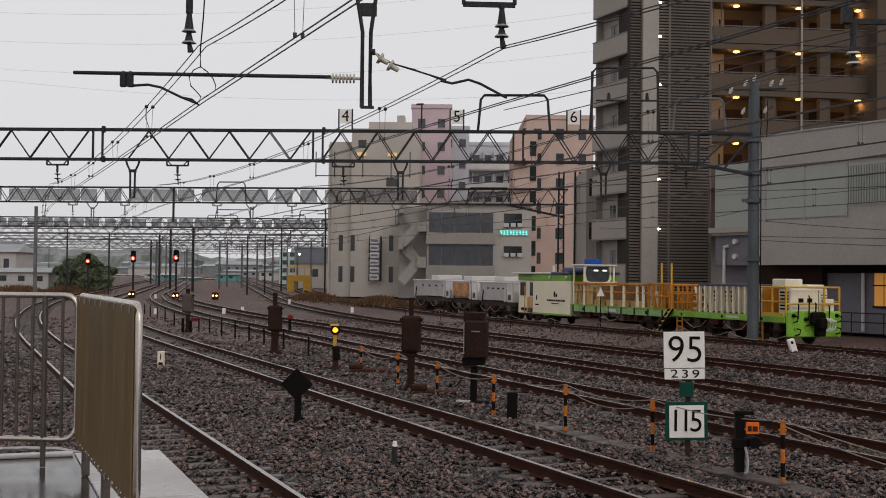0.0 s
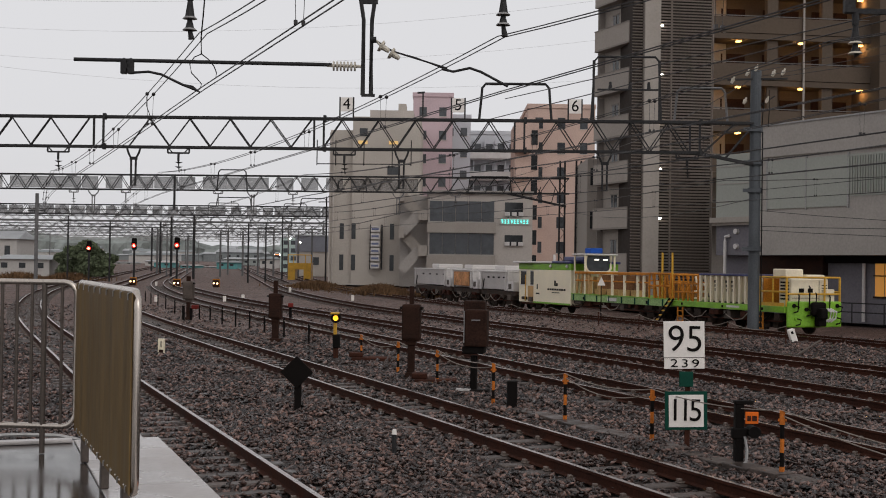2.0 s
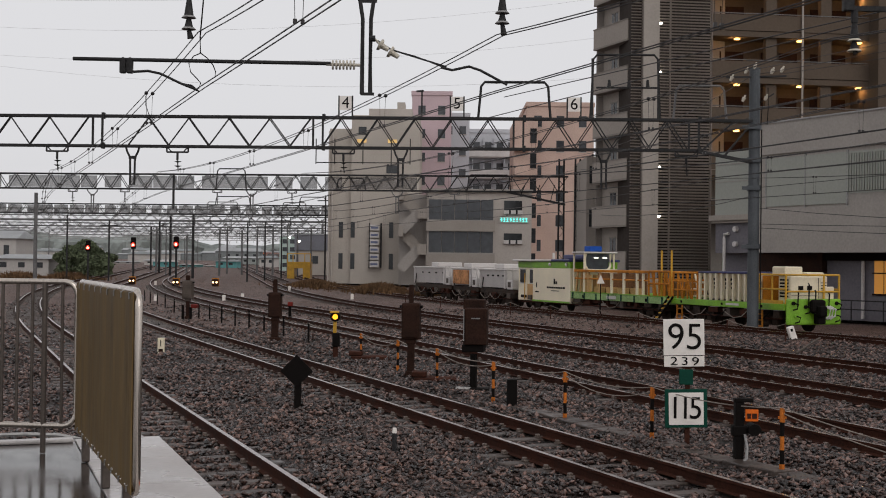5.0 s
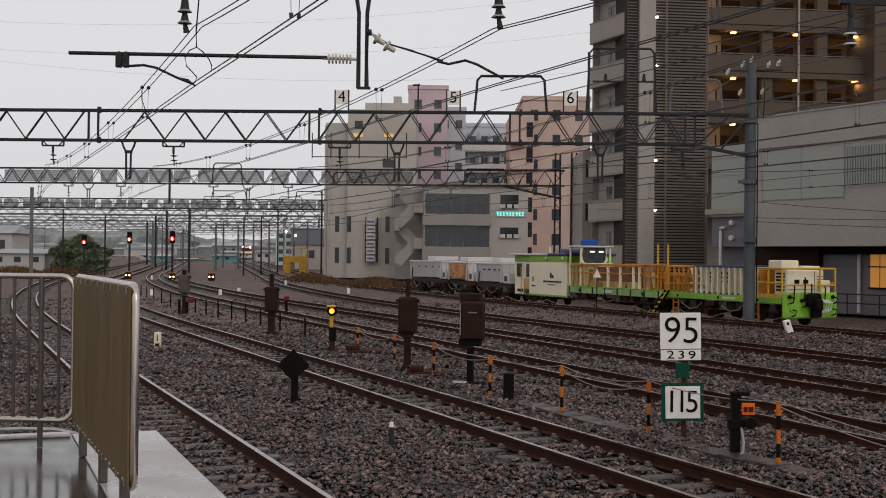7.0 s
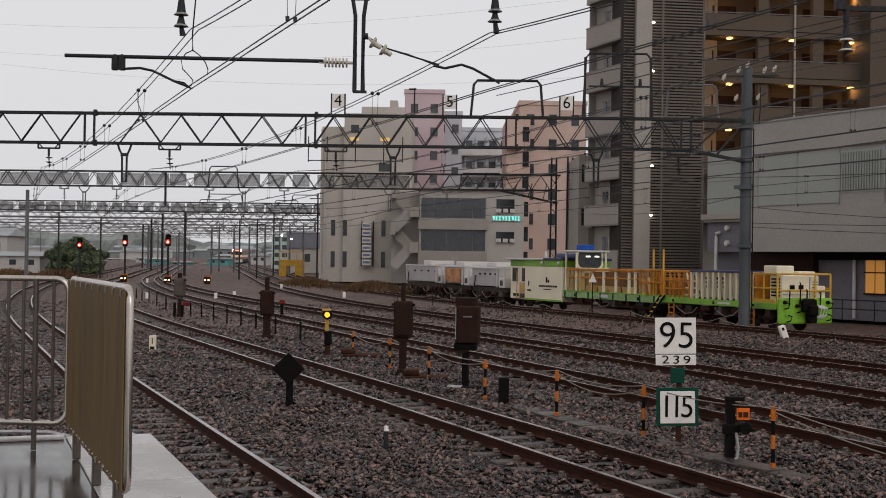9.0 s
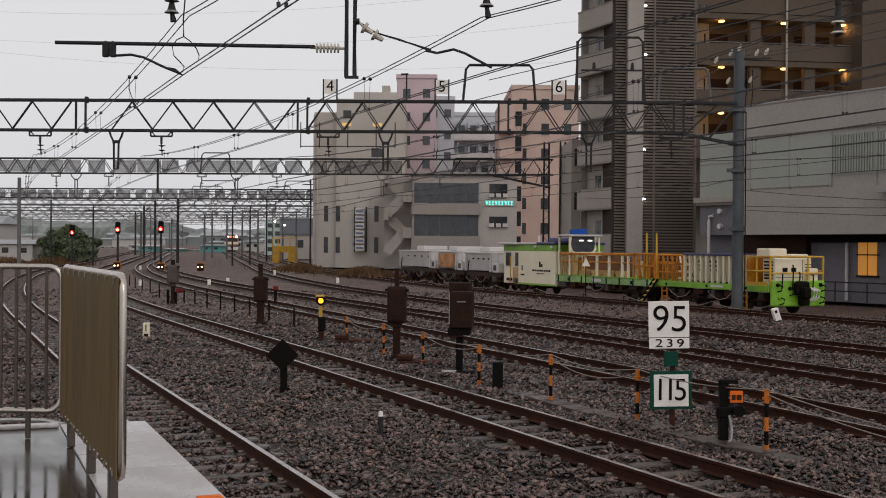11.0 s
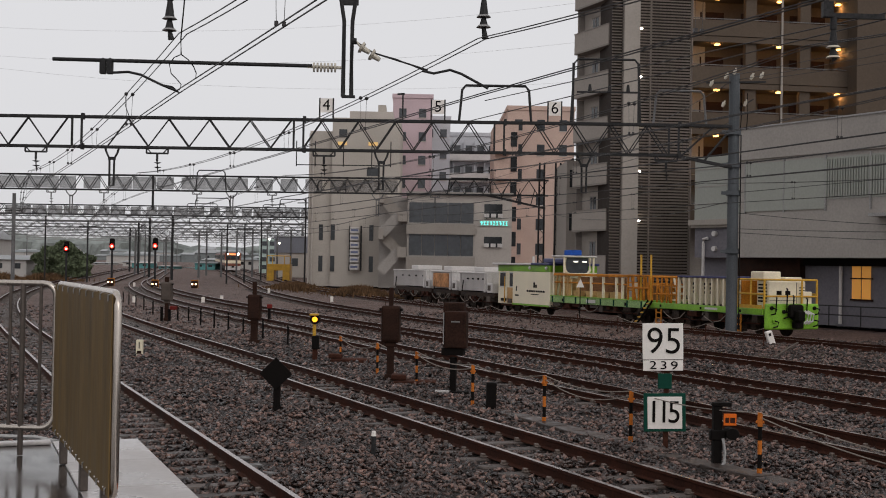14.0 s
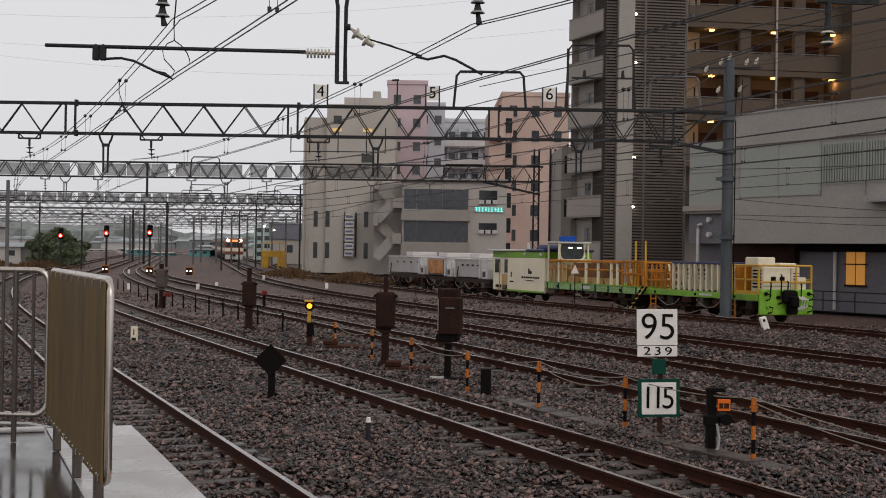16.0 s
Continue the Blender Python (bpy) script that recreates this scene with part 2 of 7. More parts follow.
def tube(bm, a, b, r, n=8, r2=None, cap=True):
    """A round bar from a to b."""
    a, b = Vector(a), Vector(b)
    d = b - a
    if d.length < 1e-6:
        return
    q = d.to_track_quat("Z", "Y").to_matrix().to_4x4()
    bmesh.ops.create_cone(bm, cap_ends=cap, segments=n, radius1=r, radius2=r if r2 is None else r2, depth=d.length,
                          matrix=Matrix.Translation((a + b) / 2) @ q)


def bar(bm, a, b, w, h):
    """A flat bar of width w and height h from a to b."""
    a, b = Vector(a), Vector(b)
    d = b - a
    q = d.to_track_quat("Z", "Y").to_matrix().to_4x4()
    bmesh.ops.create_cube(bm, size=1.0, matrix=Matrix.Translation((a + b) / 2) @ q @ Matrix.Diagonal((w, h, d.length, 1)))


def ball(bm, c, r, n=8, squash=(1, 1, 1)):
    bmesh.ops.create_uvsphere(bm, u_segments=n * 2, v_segments=n, radius=r,
                              matrix=Matrix.Translation(c) @ Matrix.Diagonal((*squash, 1)))


def sweep(bm, pts, r, n=6):
    """A round wire or pipe along points."""
    pts = [Vector(p) for p in pts]
    rings = []
    for i, p in enumerate(pts):
        d = (pts[min(i + 1, len(pts) - 1)] - pts[max(i - 1, 0)]).normalized()
        side = d.cross(Vector((0, 0, 1)))
        if side.length < 1e-4:
            side = Vector((1, 0, 0))
        side.normalize()
        up = side.cross(d)
        rings.append([bm.verts.new(p + r * (math.cos(k * 2 * math.pi / n) * side + math.sin(k * 2 * math.pi / n) * up)) for k in range(n)])
    for a, b in zip(rings, rings[1:]):
        for k in range(n):
            bm.faces.new((a[k], a[(k + 1) % n], b[(k + 1) % n], b[k]))
    for ring, flip in ((rings[0], False), (rings[-1], True)):
        bm.faces.new(ring if flip else ring[::-1])


def mesh_of(name, bm, mat, smooth=False):
    bmesh.ops.recalc_face_normals(bm, faces=bm.faces[:])
    me = bpy.data.meshes.new(name)
    bm.to_mesh(me)
    bm.free()
    for k in (mat if isinstance(mat, (list, tuple)) else [mat]):
        me.materials.append(k)
    if smooth:
        me.polygons.foreach_set("use_smooth", [True] * len(me.polygons))
    return me


def part(name, bm, mat, parent=None, label="", smooth=False):
    """One mesh object, under a thing or a part."""
    ob = new(name, mesh_of(name, bm, mat, smooth))
    ob.parent = parent
    if label:
        tagged(ob, label)
    return ob


def thing(name, m, label, category, group="", kind=""):
    """An empty at the thing's base that carries its parts."""
    ob = new(name)
    ob.matrix_world = m
    ob.empty_display_size = 0.2
    return tagged(ob, label, category, group, kind)


def B():
    return bmesh.new()


def boxes(name, mat, parent, *pairs, bevel=0.0, label="", m=None):
    bm = B()
    for lo, hi in pairs:
        box(bm, lo, hi, m, bevel)
    return part(name, bm, mat, parent, label)


# ---------------------------------------------------------------- plan
def rise(y):
    """The ground climbs gently in the distance."""
    return min(max(0.0, y - 70) * 0.005, 4.15)


BEND, FAR_SLOPE = 70.0, -0.19
TRACKS = {1: (3.166, -0.404, 40), 2: (8.251, -0.412, 40), 3: (12.864, -0.384, 60), 4: (17.356, -0.396, 70),
          5: (23.294, -0.424, 40), 6: (32.21, -0.428, 55), 7: (36.4, -0.428, 62), 8: (24.95, -0.424, 40)}


def track_x(k, y):
    """Where the middle of track k lies at y: straight, bending, and far off bending back."""
    x0, m0, yc = TRACKS[k]
    u = min(max((y - yc) / BEND, 0), 1)
    back = 0.075 * (y - 315 + math.sqrt((y - 315) ** 2 + 400))
    return x0 + m0 * y + (FAR_SLOPE - m0) * (BEND * u * u / 2 + max(y - yc - BEND, 0)) + back


def track_dir(k, y):
    d = Vector((track_x(k, y + 0.5) - track_x(k, y - 0.5), 1.0, rise(y + 0.5) - rise(y - 0.5)))
    return d.normalized()


def on_track(k, y, side=0.0, z=0.0):
    """A point beside the middle of track k: side metres to its right, z above the rail heads."""
    d = track_dir(k, y)
    z -= 0.3 if k == 7 else 0.0
    return Vector((track_x(k, y), y, rise(y) + z)) + side * Vector((d.y, -d.x, 0)).normalized()


def yaw_of(d):
    return math.degrees(math.atan2(-d.x, d.y))


def ys_along(k, y0, y1, step):
    """Distances at even steps along the track."""
    out, y = [], y0
    while y < y1:
        out.append(y)
        y += step * track_dir(k, y).y
    return out


# ---------------------------------------------------------------- ground and tracks
def build_ground():
    """One sheet: flat under the running lines, a step lower under the siding, rising gently far off."""
    bm = B()
    ys = [-60, -20, 0, 10, 20, 30, 40, 45, 50, 60, 70, 80, 100, 130, 160, 200, 250, 300, 390, 600, 900, 1200, 3500]
    grid = []
    for y in ys:
        c = track_x(6, min(y, 300))
        xs = [-1500, -600, -250, c - 100, c - 60, c - 40, c - 25, c - 12, c - 4, c + 1.45, c + 2.1, c + 8, c + 20, c + 40, c + 100, 400, 1500]
        grid.append([bm.verts.new((x, y, rise(y) - (0.185 if i < 10 or y > 250 else 0.485))) for i, x in enumerate(xs)])
    for a, b in zip(grid, grid[1:]):
        for i in range(len(a) - 1):
            # Beyond 38 m the bed takes the colour lightened for haze.
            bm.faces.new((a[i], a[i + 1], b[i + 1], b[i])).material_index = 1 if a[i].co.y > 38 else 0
    tagged(part("ground", bm, [BALLAST, FAR_BALLAST]), "dark wet crushed-stone ballast over the rail yard, lightened for haze far off", "ground", kind="structure")


def scatter_stones():
    """Loose stones on the nearer ballast: flattened, uneven eight-sided lumps."""
    rng = np.random.default_rng(4)
    verts, faces = [], []
    spans = ((8.5, 20, 270, 0.034), (20, 30, 140, 0.040), (30, 46, 48, 0.048), (46, 69, 6, 0.055))
    base = np.array([(1, 0, 0), (-1, 0, 0), (0, 1, 0), (0, -1, 0), (0, 0, 1), (0, 0, -1)], float)
    tri = np.array([(0, 2, 4), (2, 1, 4), (1, 3, 4), (3, 0, 4), (2, 0, 5), (1, 2, 5), (3, 1, 5), (0, 3, 5)])
    total = 0
    for y0, y1, per, size in spans:
        w0 = 0.42 * y1
        n = int((y1 - y0) * 2 * w0 * per)
        y = rng.uniform(y0, y1, n)
        x = rng.uniform(-w0, w0, n)
        keep = np.abs(x) < 0.41 * y + 0.3
        keep &= x > -1.25 - (y - 7.3) * 0.385 - (y > 9.4) * 50
        keep &= (y < 46) | (x < 33.5 - 0.428 * y)
        for k in (1, 2, 3, 4):
            c = TRACKS[k][0] + TRACKS[k][1] * y
            off = (x - c) * 0.925
            keep &= (np.abs(np.abs(off) - 0.566) > 0.09)
            if k < 3:
                start = 6 if k == 1 else 8
                d = track_dir(k, 20)
                along = ((x - track_x(k, start)) * d.x + (y - start) * d.y + 0.12) % 0.62
                keep &= ~((np.abs(off) < 1.0) & (along < 0.24) & (rng.random(n) < 0.9))
        x, y = x[keep], y[keep]
        n = len(x)
        s = size * rng.uniform(0.6, 1.35, n)
        sc = np.stack([s * rng.uniform(1.1, 2.1, n), s * rng.uniform(0.7, 1.1, n), s * rng.uniform(0.4, 0.85, n)], 1)
        a, b = rng.uniform(0, 6.28, n), rng.uniform(-0.8, 0.8, n)
        p = base[None] * sc[:, None] + rng.normal(0, 0.24, (n, 6, 3)) * s[:, None, None]
        ca, sa, cb, sb = np.cos(a)[:, None], np.sin(a)[:, None], np.cos(b)[:, None], np.sin(b)[:, None]
        px, pz = p[..., 0] * cb + p[..., 2] * sb, -p[..., 0] * sb + p[..., 2] * cb
        q = np.stack([px * ca - p[..., 1] * sa, px * sa + p[..., 1] * ca, pz], 2)
        lump = 0.035 * np.sin(x * 2.1 + y) * np.sin(y * 1.7) + rng.uniform(-0.02, 0.03, n)
        q += np.stack([x, y, -0.172 + lump], 1)[:, None]
        verts.append(q.reshape(-1, 3))
        faces.append((tri[None] + (np.arange(n) * 6 + total)[:, None, None]).reshape(-1, 3))
        total += n * 6
    v, f = np.concatenate(verts), np.concatenate(faces)
    me = bpy.data.meshes.new("ballast_stones")
    me.vertices.add(len(v))
    me.vertices.foreach_set("co", v.ravel())
    me.loops.add(len(f) * 3)
    me.loops.foreach_set("vertex_index", f.ravel().astype(np.int32))
    me.polygons.add(len(f))
    me.polygons.foreach_set("loop_start", np.arange(0, len(f) * 3, 3, dtype=np.int32))
    me.update(calc_edges=True)
    me.materials.append(STONE)
    tagged(new("ballast_stones", me), "loose dark grey wet ballast stones between the tracks", "ballast", kind="stuff")


RAIL_SHAPE = ((-0.0325, 0.0), (0.0325, 0.0), (0.0325, -0.035), (0.009, -0.048), (0.009, -0.125), (0.064, -0.145), (0.064, -0.155),
              (-0.064, -0.155), (-0.064, -0.145), (-0.009, -0.125), (-0.009, -0.048), (-0.0325, -0.035))


def rail(k, side, parent, y0, y1):
    bm = B()
    ys, y = [], y0
    while y < y1:
        ys.append(y)
        y += 2.0 if y < 60 else 4.0
    rings = []
    for y in ys:
        d = track_dir(k, y)
        right = Vector((d.y, -d.x, 0)).normalized()
        c = on_track(k, y, side)
        rings.append([bm.verts.new(c + right * u + Vector((0, 0, w))) for u, w in RAIL_SHAPE])
    n = len(RAIL_SHAPE)
    for a, b in zip(rings, rings[1:]):
        for i in range(n):
            f = bm.faces.new((a[i], a[(i + 1) % n], b[(i + 1) % n], b[i]))
            f.material_index = 1 if i == 0 else 0
    bm.faces.new(rings[0])
    bm.faces.new(rings[-1][::-1])
    return part("rail", bm, [RAIL_SIDE, RAIL_HEAD], parent)


def sleeper_mesh():
    bm = B()
    box(bm, (-1.0, -0.11, -0.33), (1.0, 0.11, -0.158), bevel=0.02)
    return mesh_of("sleeper", bm, CONC_SLEEPER)


def clip_mesh():
    bm = B()
    box(bm, (-0.13, -0.045, -0.157), (0.13, 0.045, -0.135), bevel=0.008)
    for e in (-0.1, 0.1):
        box(bm, (e - 0.03, -0.03, -0.14), (e + 0.03, 0.03, -0.10), bevel=0.01)
    return mesh_of("rail_clip", bm, CLIP)


def build_tracks():
    sl, cl = sleeper_mesh(), clip_mesh()
    far = B()
    for k, (y0, y1, near) in {1: (6, 330, 50), 2: (8, 330, 60), 3: (9, 330, 50), 4: (14, 330, 45), 5: (18, 640, 40), 6: (26, 300, 40), 7: (30, 200, 40), 8: (128, 640, 0)}.items():
        t = tagged(thing("railway_track", Matrix.Identity(4), "", ""), "narrow-gauge railway track with rusty rails on sunken concrete sleepers",
                   "railway track", "tracks of the yard")
        for s in (-0.566, 0.566):
            rail(k, s, t, y0, y1)
        for y in ys_along(k, y0, 110 if k < 8 else 180, 0.62):
            d = track_dir(k, y)
            m = Matrix.Translation(on_track(k, y)) @ pose(0, 0, 0, 0, 0, yaw_of(d) + random.uniform(-1, 1))
            if y < near:
                for nm, me, dx in (("sleeper", sl, 0), ("rail_clip", cl, -0.566), ("rail_clip", cl, 0.566)):
                    o = new(nm, me)
                    o.parent = t
                    o.matrix_world = m @ pose(dx, 0, 0)
            else:
                box(far, (-1.0, -0.11, -0.33), (1.0, 0.11, -0.158), m)
                box(far, (-0.7, -0.05, -0.157), (-0.44, 0.05, -0.11), m)
                box(far, (0.44, -0.05, -0.157), (0.7, 0.05, -0.11), m)
    tagged(part("far_sleepers", far, CONC_SLEEPER), "weathered concrete sleepers of the tracks further off", "sleepers", kind="stuff")


build_ground()
build_tracks()
scatter_stones()


# ---------------------------------------------------------------- overhead line gantries
def truss(parent, x0, x1, y, z0, h, depth, steel, step, w=0.1, runs=(), lag=0.0):
    """A box truss of two lattice sides. runs: lengths with their own start and panel width; lag: shift of the far side."""
    for yy in (y, y + depth):
        for z in (z0, z0 + h):
            bm = B()
            bar(bm, (x0, yy, z), (x1, yy, z), w, w)
            part("chord", bm, steel, parent)
        for a, b, p in runs or ((x0 + 0.1, x1, step),):
            x, up = a + (lag if yy > y else 0.0), True
            while x + p / 2 <= b + 0.05:
                lo, hi = (z0 + 0.05, z0 + h - 0.05) if up else (z0 + h - 0.05, z0 + 0.05)
                bm = B()
                bar(bm, (x, yy, lo), (x + p / 2, yy, hi), w * 0.66, w * 0.42)
                part("lattice_bar", bm, steel, parent)
                x, up = x + p / 2, not up
    bm = B()
    x = x0 + 0.4
    while x < x1:
        bar(bm, (x, y, z0), (x, y + depth, z0), w * 0.5, w * 0.5)
        bar(bm, (x, y, z0 + h), (x, y + depth, z0 + h), w * 0.5, w * 0.5)
        x += step
    tagged(part("cross_brace", bm, steel, parent), kind="stuff")


def splice(parent, x, y, z0, h, steel):
    """The bolted joint of two truss lengths: twin uprights and flange plates."""
    for dx in (-0.2, 0.2):
        bm = B()
        bar(bm, (x + dx, y - 0.01, z0), (x + dx, y - 0.01, z0 + h), 0.08, 0.08)
        part("splice_post", bm, steel, parent)
    for z in (z0, z0 + h):
        bm = B()
        box(bm, (x + 0.18, y - 0.1, z - 0.13), (x + 0.3, y + 0.1, z + 0.13), bevel=0.01)
        part("flange", bm, steel, parent)


def y_hanger(parent, x, y, z0, length, steel, spread=0.3):
    """A forked drop arm under the truss."""
    bm = B()
    for s in (-1, 1):
        sweep(bm, [(x + s * spread, y, z0), (x + s * spread * 0.75, y, z0 - 0.25), (x + s * 0.1, y, z0 - 0.5), (x + s * 0.09, y, z0 - length)], 0.045, 6)
    box(bm, (x - 0.16, y - 0.03, z0 - 0.55), (x + 0.16, y + 0.03, z0 - 0.42))
    box(bm, (x - 0.13, y - 0.03, z0 - length - 0.03), (x + 0.13, y + 0.03, z0 - length))
    part("drop_arm", bm, steel, parent)


def wire_insulator(parent, x, y, z0, length, steel, w=0.45):
    """A cradle under the truss with a hanging two-disc insulator."""
    bm = B()
    bar(bm, (x - w, y, z0 - 0.25), (x + w, y, z0 - 0.25), 0.07, 0.07)
    for s in (-1, 1):
        bar(bm, (x + s * w, y, z0 - 0.25), (x + s * w, y, z0), 0.06, 0.06)
        bar(bm, (x + s * w, y, z0 - 0.02), (x + s * (w - 0.2), y, z0 - 0.24), 0.04, 0.04)
    cradle = part("cradle", bm, steel, parent)
    bm = B()
    tube(bm, (x, y, z0 - 0.25), (x, y, z0 - length * 0.55), 0.05)
    tube(bm, (x, y, z0 - length * 0.55), (x + 0.04, y, z0 - length), 0.025)
    for f in (0.6, 0.78):
        tube(bm, (x + 0.02, y, z0 - length * f), (x + 0.02, y, z0 - length * f - 0.05), 0.16, 12, 0.05)
    part("insulator", bm, PORCELAIN if length > 1.6 else steel, cradle)


def hoop(parent, x0, x1, y, z0, h, steel, r=0.04):
    """A bent-pipe bow standing on the truss."""
    k = 0.18
    bm = B()
    sweep(bm, [(x0 - 0.08, y, z0), (x0, y, z0 + h * 0.6), (x0 + 0.03, y, z0 + h - k), (x0 + k, y, z0 + h), ((x0 + x1) / 2, y, z0 + h),
               (x1 - k, y, z0 + h), (x1 - 0.03, y, z0 + h - k), (x1, y, z0 + h * 0.6), (x1 + 0.08, y, z0)], r, 6)
    part("pipe_bow", bm, steel, parent)


def text_on(name, body, size, m, mat, parent, thick=0.004, width=1.0, pitch=0.62, weight=0.0):
    """Raised characters with the built-in font, each a mesh of its own."""
    for i, ch in enumerate(body):
        cu = bpy.data.curves.new(name, "FONT")
        cu.body, cu.size, cu.extrude, cu.align_x, cu.align_y = ch, size, thick, "CENTER", "CENTER"
        cu.offset = weight
        tmp = bpy.data.objects.new(name, cu)
        scene.collection.objects.link(tmp)
        me = bpy.data.meshes.new_from_object(tmp.evaluated_get(bpy.context.evaluated_depsgraph_get()))
        bpy.data.objects.remove(tmp)
        me.materials.clear()
        me.materials.append(mat)
        ob = new(name, me)
        ob.parent = parent
        ob.matrix_local = m @ pose((i - (len(body) - 1) / 2) * size * pitch * width, 0, 0) @ Matrix.Diagonal((width, 1, 1, 1))


def number_board(parent, x, y, z, digit):
    """A white track number board on two legs above the truss."""
    for s in (-0.28, 0.28):
        bm = B()
        box(bm, (x + s - 0.03, y - 0.03, z), (x + s + 0.03, y + 0.03, z + 0.9))
        legs = part("board_leg", bm, STEEL_DARK, parent)
    bm = B()
    box(bm, (x - 0.25, y - 0.045, z + 0.3), (x + 0.25, y - 0.015, z + 0.88))
    part("number_plate", bm, WHITE, legs, "white enamel track number plate")
    text_on("digit", digit, 0.66, pose(x, y - 0.05, z + 0.59, 90), BLACK, legs)


def lattice_mast(parent, x, y, z1, w, steel):
    """Four angle-iron legs with zigzag lacing."""
    z0 = rise(y) - 0.6
    for sx in (-1, 1):
        for sy in (-1, 1):
            bm = B()
            bar(bm, (x + sx * w, y + sy * w, z0), (x + sx * w * 0.8, y + sy * w * 0.8, z1), 0.09, 0.09)
            part("mast_leg", bm, steel, parent)
    bm = B()
    z, flip = z0 + 0.4, 1
    while z + 0.55 < z1:
        for s in (-1, 1):
            bar(bm, (x - flip * w, y + s * w, z), (x + flip * w, y + s * w, z + 0.55), 0.05, 0.03)
            bar(bm, (x + s * w, y - flip * w, z), (x + s * w, y + flip * w, z + 0.55), 0.05, 0.03)
        z, flip = z + 0.55, -flip
    part("mast_lacing", bm, steel, parent)


def tube_mast(parent, x, y, z1, r, steel):
    bm = B()
    tube(bm, (x, y, rise(y) - 0.6), (x, y, z1), r * 1.05, 16, r * 0.95)
    mast = part("mast", bm, steel, parent, smooth=False)
    return mast


def gantry(label, pivot=(0, 0), turn=0.0):
    """turn: degrees by which the span is askew about its right-hand mast."""
    m = pose(pivot[0], pivot[1], 0) @ pose(0, 0, 0, 0, 0, turn) @ pose(-pivot[0], -pivot[1], 0)
    return thing("overhead_gantry", m, label, "gantry", "overhead line gantries")


# the gantry with the track numbers
g = gantry("dark steel lattice gantry with track numbers on a blue-grey tubular mast", (12.74, 50.0), -2.3)
Y1, Z1, H1 = 49.7, 7.12, 1.25
truss(g, -32.3, 10.4, Y1, Z1, H1, 0.3, STEEL_DARK, 1.63, 0.1,
      ((-32.22, -14.9, 1.65), (-13.19, -5.53, 1.70), (-5.03, 2.76, 1.53), (3.91, 10.4, 1.51)), -0.1)
for x in (-14.5, -5.25, 3.05, 10.22):
    splice(g, x, Y1, Z1, H1, STEEL_DARK)
for dy in (0, 0.3):
    for p, q, w_ in (((10.3, Z1), (12.6, Z1 - 0.45), 0.1), ((10.3, Z1 + H1), (12.6, Z1 + H1 - 0.02), 0.1), ((10.6, Z1 + 0.02), (11.9, Z1 + H1), 0.06), ((11.5, Z1 - 0.2), (12.4, Z1 + 0.9), 0.06)):
        bm = B()
        bar(bm, (p[0], Y1 + dy, p[1]), (q[0], Y1 + dy, q[1]), w_, w_)
        part("haunch_bar", bm, STEEL_DARK, g)
mast = tube_mast(g, 12.74, Y1 + 0.3, 10.55, 0.23, MAST_PAINT)
for z in (8.1, 6.75, 5.6, 3.2):
    bm = B()
    tube(bm, (12.74, Y1 + 0.3, z - 0.1), (12.74, Y1 + 0.3, z + 0.12), 0.29, 16)
    box(bm, (12.2, Y1 - 0.02, z - 0.07), (12.9, Y1 + 0.06, z + 0.07))
    part("mast_collar", bm, MAST_PAINT, mast)
bm = B()
bar(bm, (11.55, Y1 + 0.2, 10.15), (14.0, Y1 + 0.2, 10.22), 0.07, 0.07)
bar(bm, (12.74, Y1 + 0.2, 9.0), (13.5, Y1 + 0.2, 9.5), 0.05, 0.05)
part("crossarm", bm, STEEL_DARK, mast)
for x, z in ((11.7, 10.0), (12.3, 10.3), (12.65, 10.5), (13.35, 10.3), (13.75, 10.35), (12.2, 9.15), (13.1, 9.2)):
    bm = B()
    tube(bm, (x, Y1 + 0.1, z), (x + 0.08, Y1 + 0.1, z + 0.16), 0.05, 10, 0.085)
    tube(bm, (x + 0.08, Y1 + 0.1, z + 0.16), (x + 0.12, Y1 + 0.1, z + 0.26), 0.04, 10)
    part("pin_insulator", bm, PORCELAIN, mast, "white porcelain pin insulator")
bm = B()
for x in (12.95, 13.2):
    sweep(bm, [(x, Y1 - 0.05, 9.7), (x + 0.02, Y1 - 0.05, 8.9), (x - 0.02, Y1 - 0.05, 8.2)], 0.02, 5)
sweep(bm, [(12.98, Y1 + 0.05, z) for z in (8.0, 6.5, 5.0, 3.0, 1.0, 0.0)], 0.025, 5)
part("mast_cable", bm, BLACK, mast)
for px_x, d in ((-4.11, "4"), (0.51, "5"), (5.32, "6")):
    number_board(g, px_x, Y1, Z1 + H1, d)
for x in (-13.01, -1.80, 6.56):
    y_hanger(g, x, Y1, Z1, 1.6, STEEL_DARK)
for x in (-16.20, -11.12, -4.18, 9.92):
    wire_insulator(g, x, Y1, Z1, 1.05, STEEL_DARK)
hoop(g, 1.46, 4.28, Y1, Z1 + H1, 1.5, STEEL_DARK, 0.06)
hoop(g, 6.06, 8.76, Y1, Z1 + H1, 2.65, STEEL_DARK, 0.05)
hoop(g, 9.45, 11.46, Y1, Z1 + H1, 1.4, STEEL_MID, 0.05)
for p, q, w_ in (((6.22, 1.3), (8.76, 1.3), 0.07), ((6.06, 0), (6.06, 2.5), 0.09), ((8.76, 0), (8.76, 2.5), 0.09),
                 ((-0.95, 0), (-0.95, 1.1), 0.06), ((-1.18, 1.1), (-0.88, 1.12), 0.07)):
    bm = B()
    bar(bm, (p[0], Y1, Z1 + H1 + p[1]), (q[0], Y1, Z1 + H1 + q[1]), w_, w_)
    part("upper_bar", bm, STEEL_DARK, g)
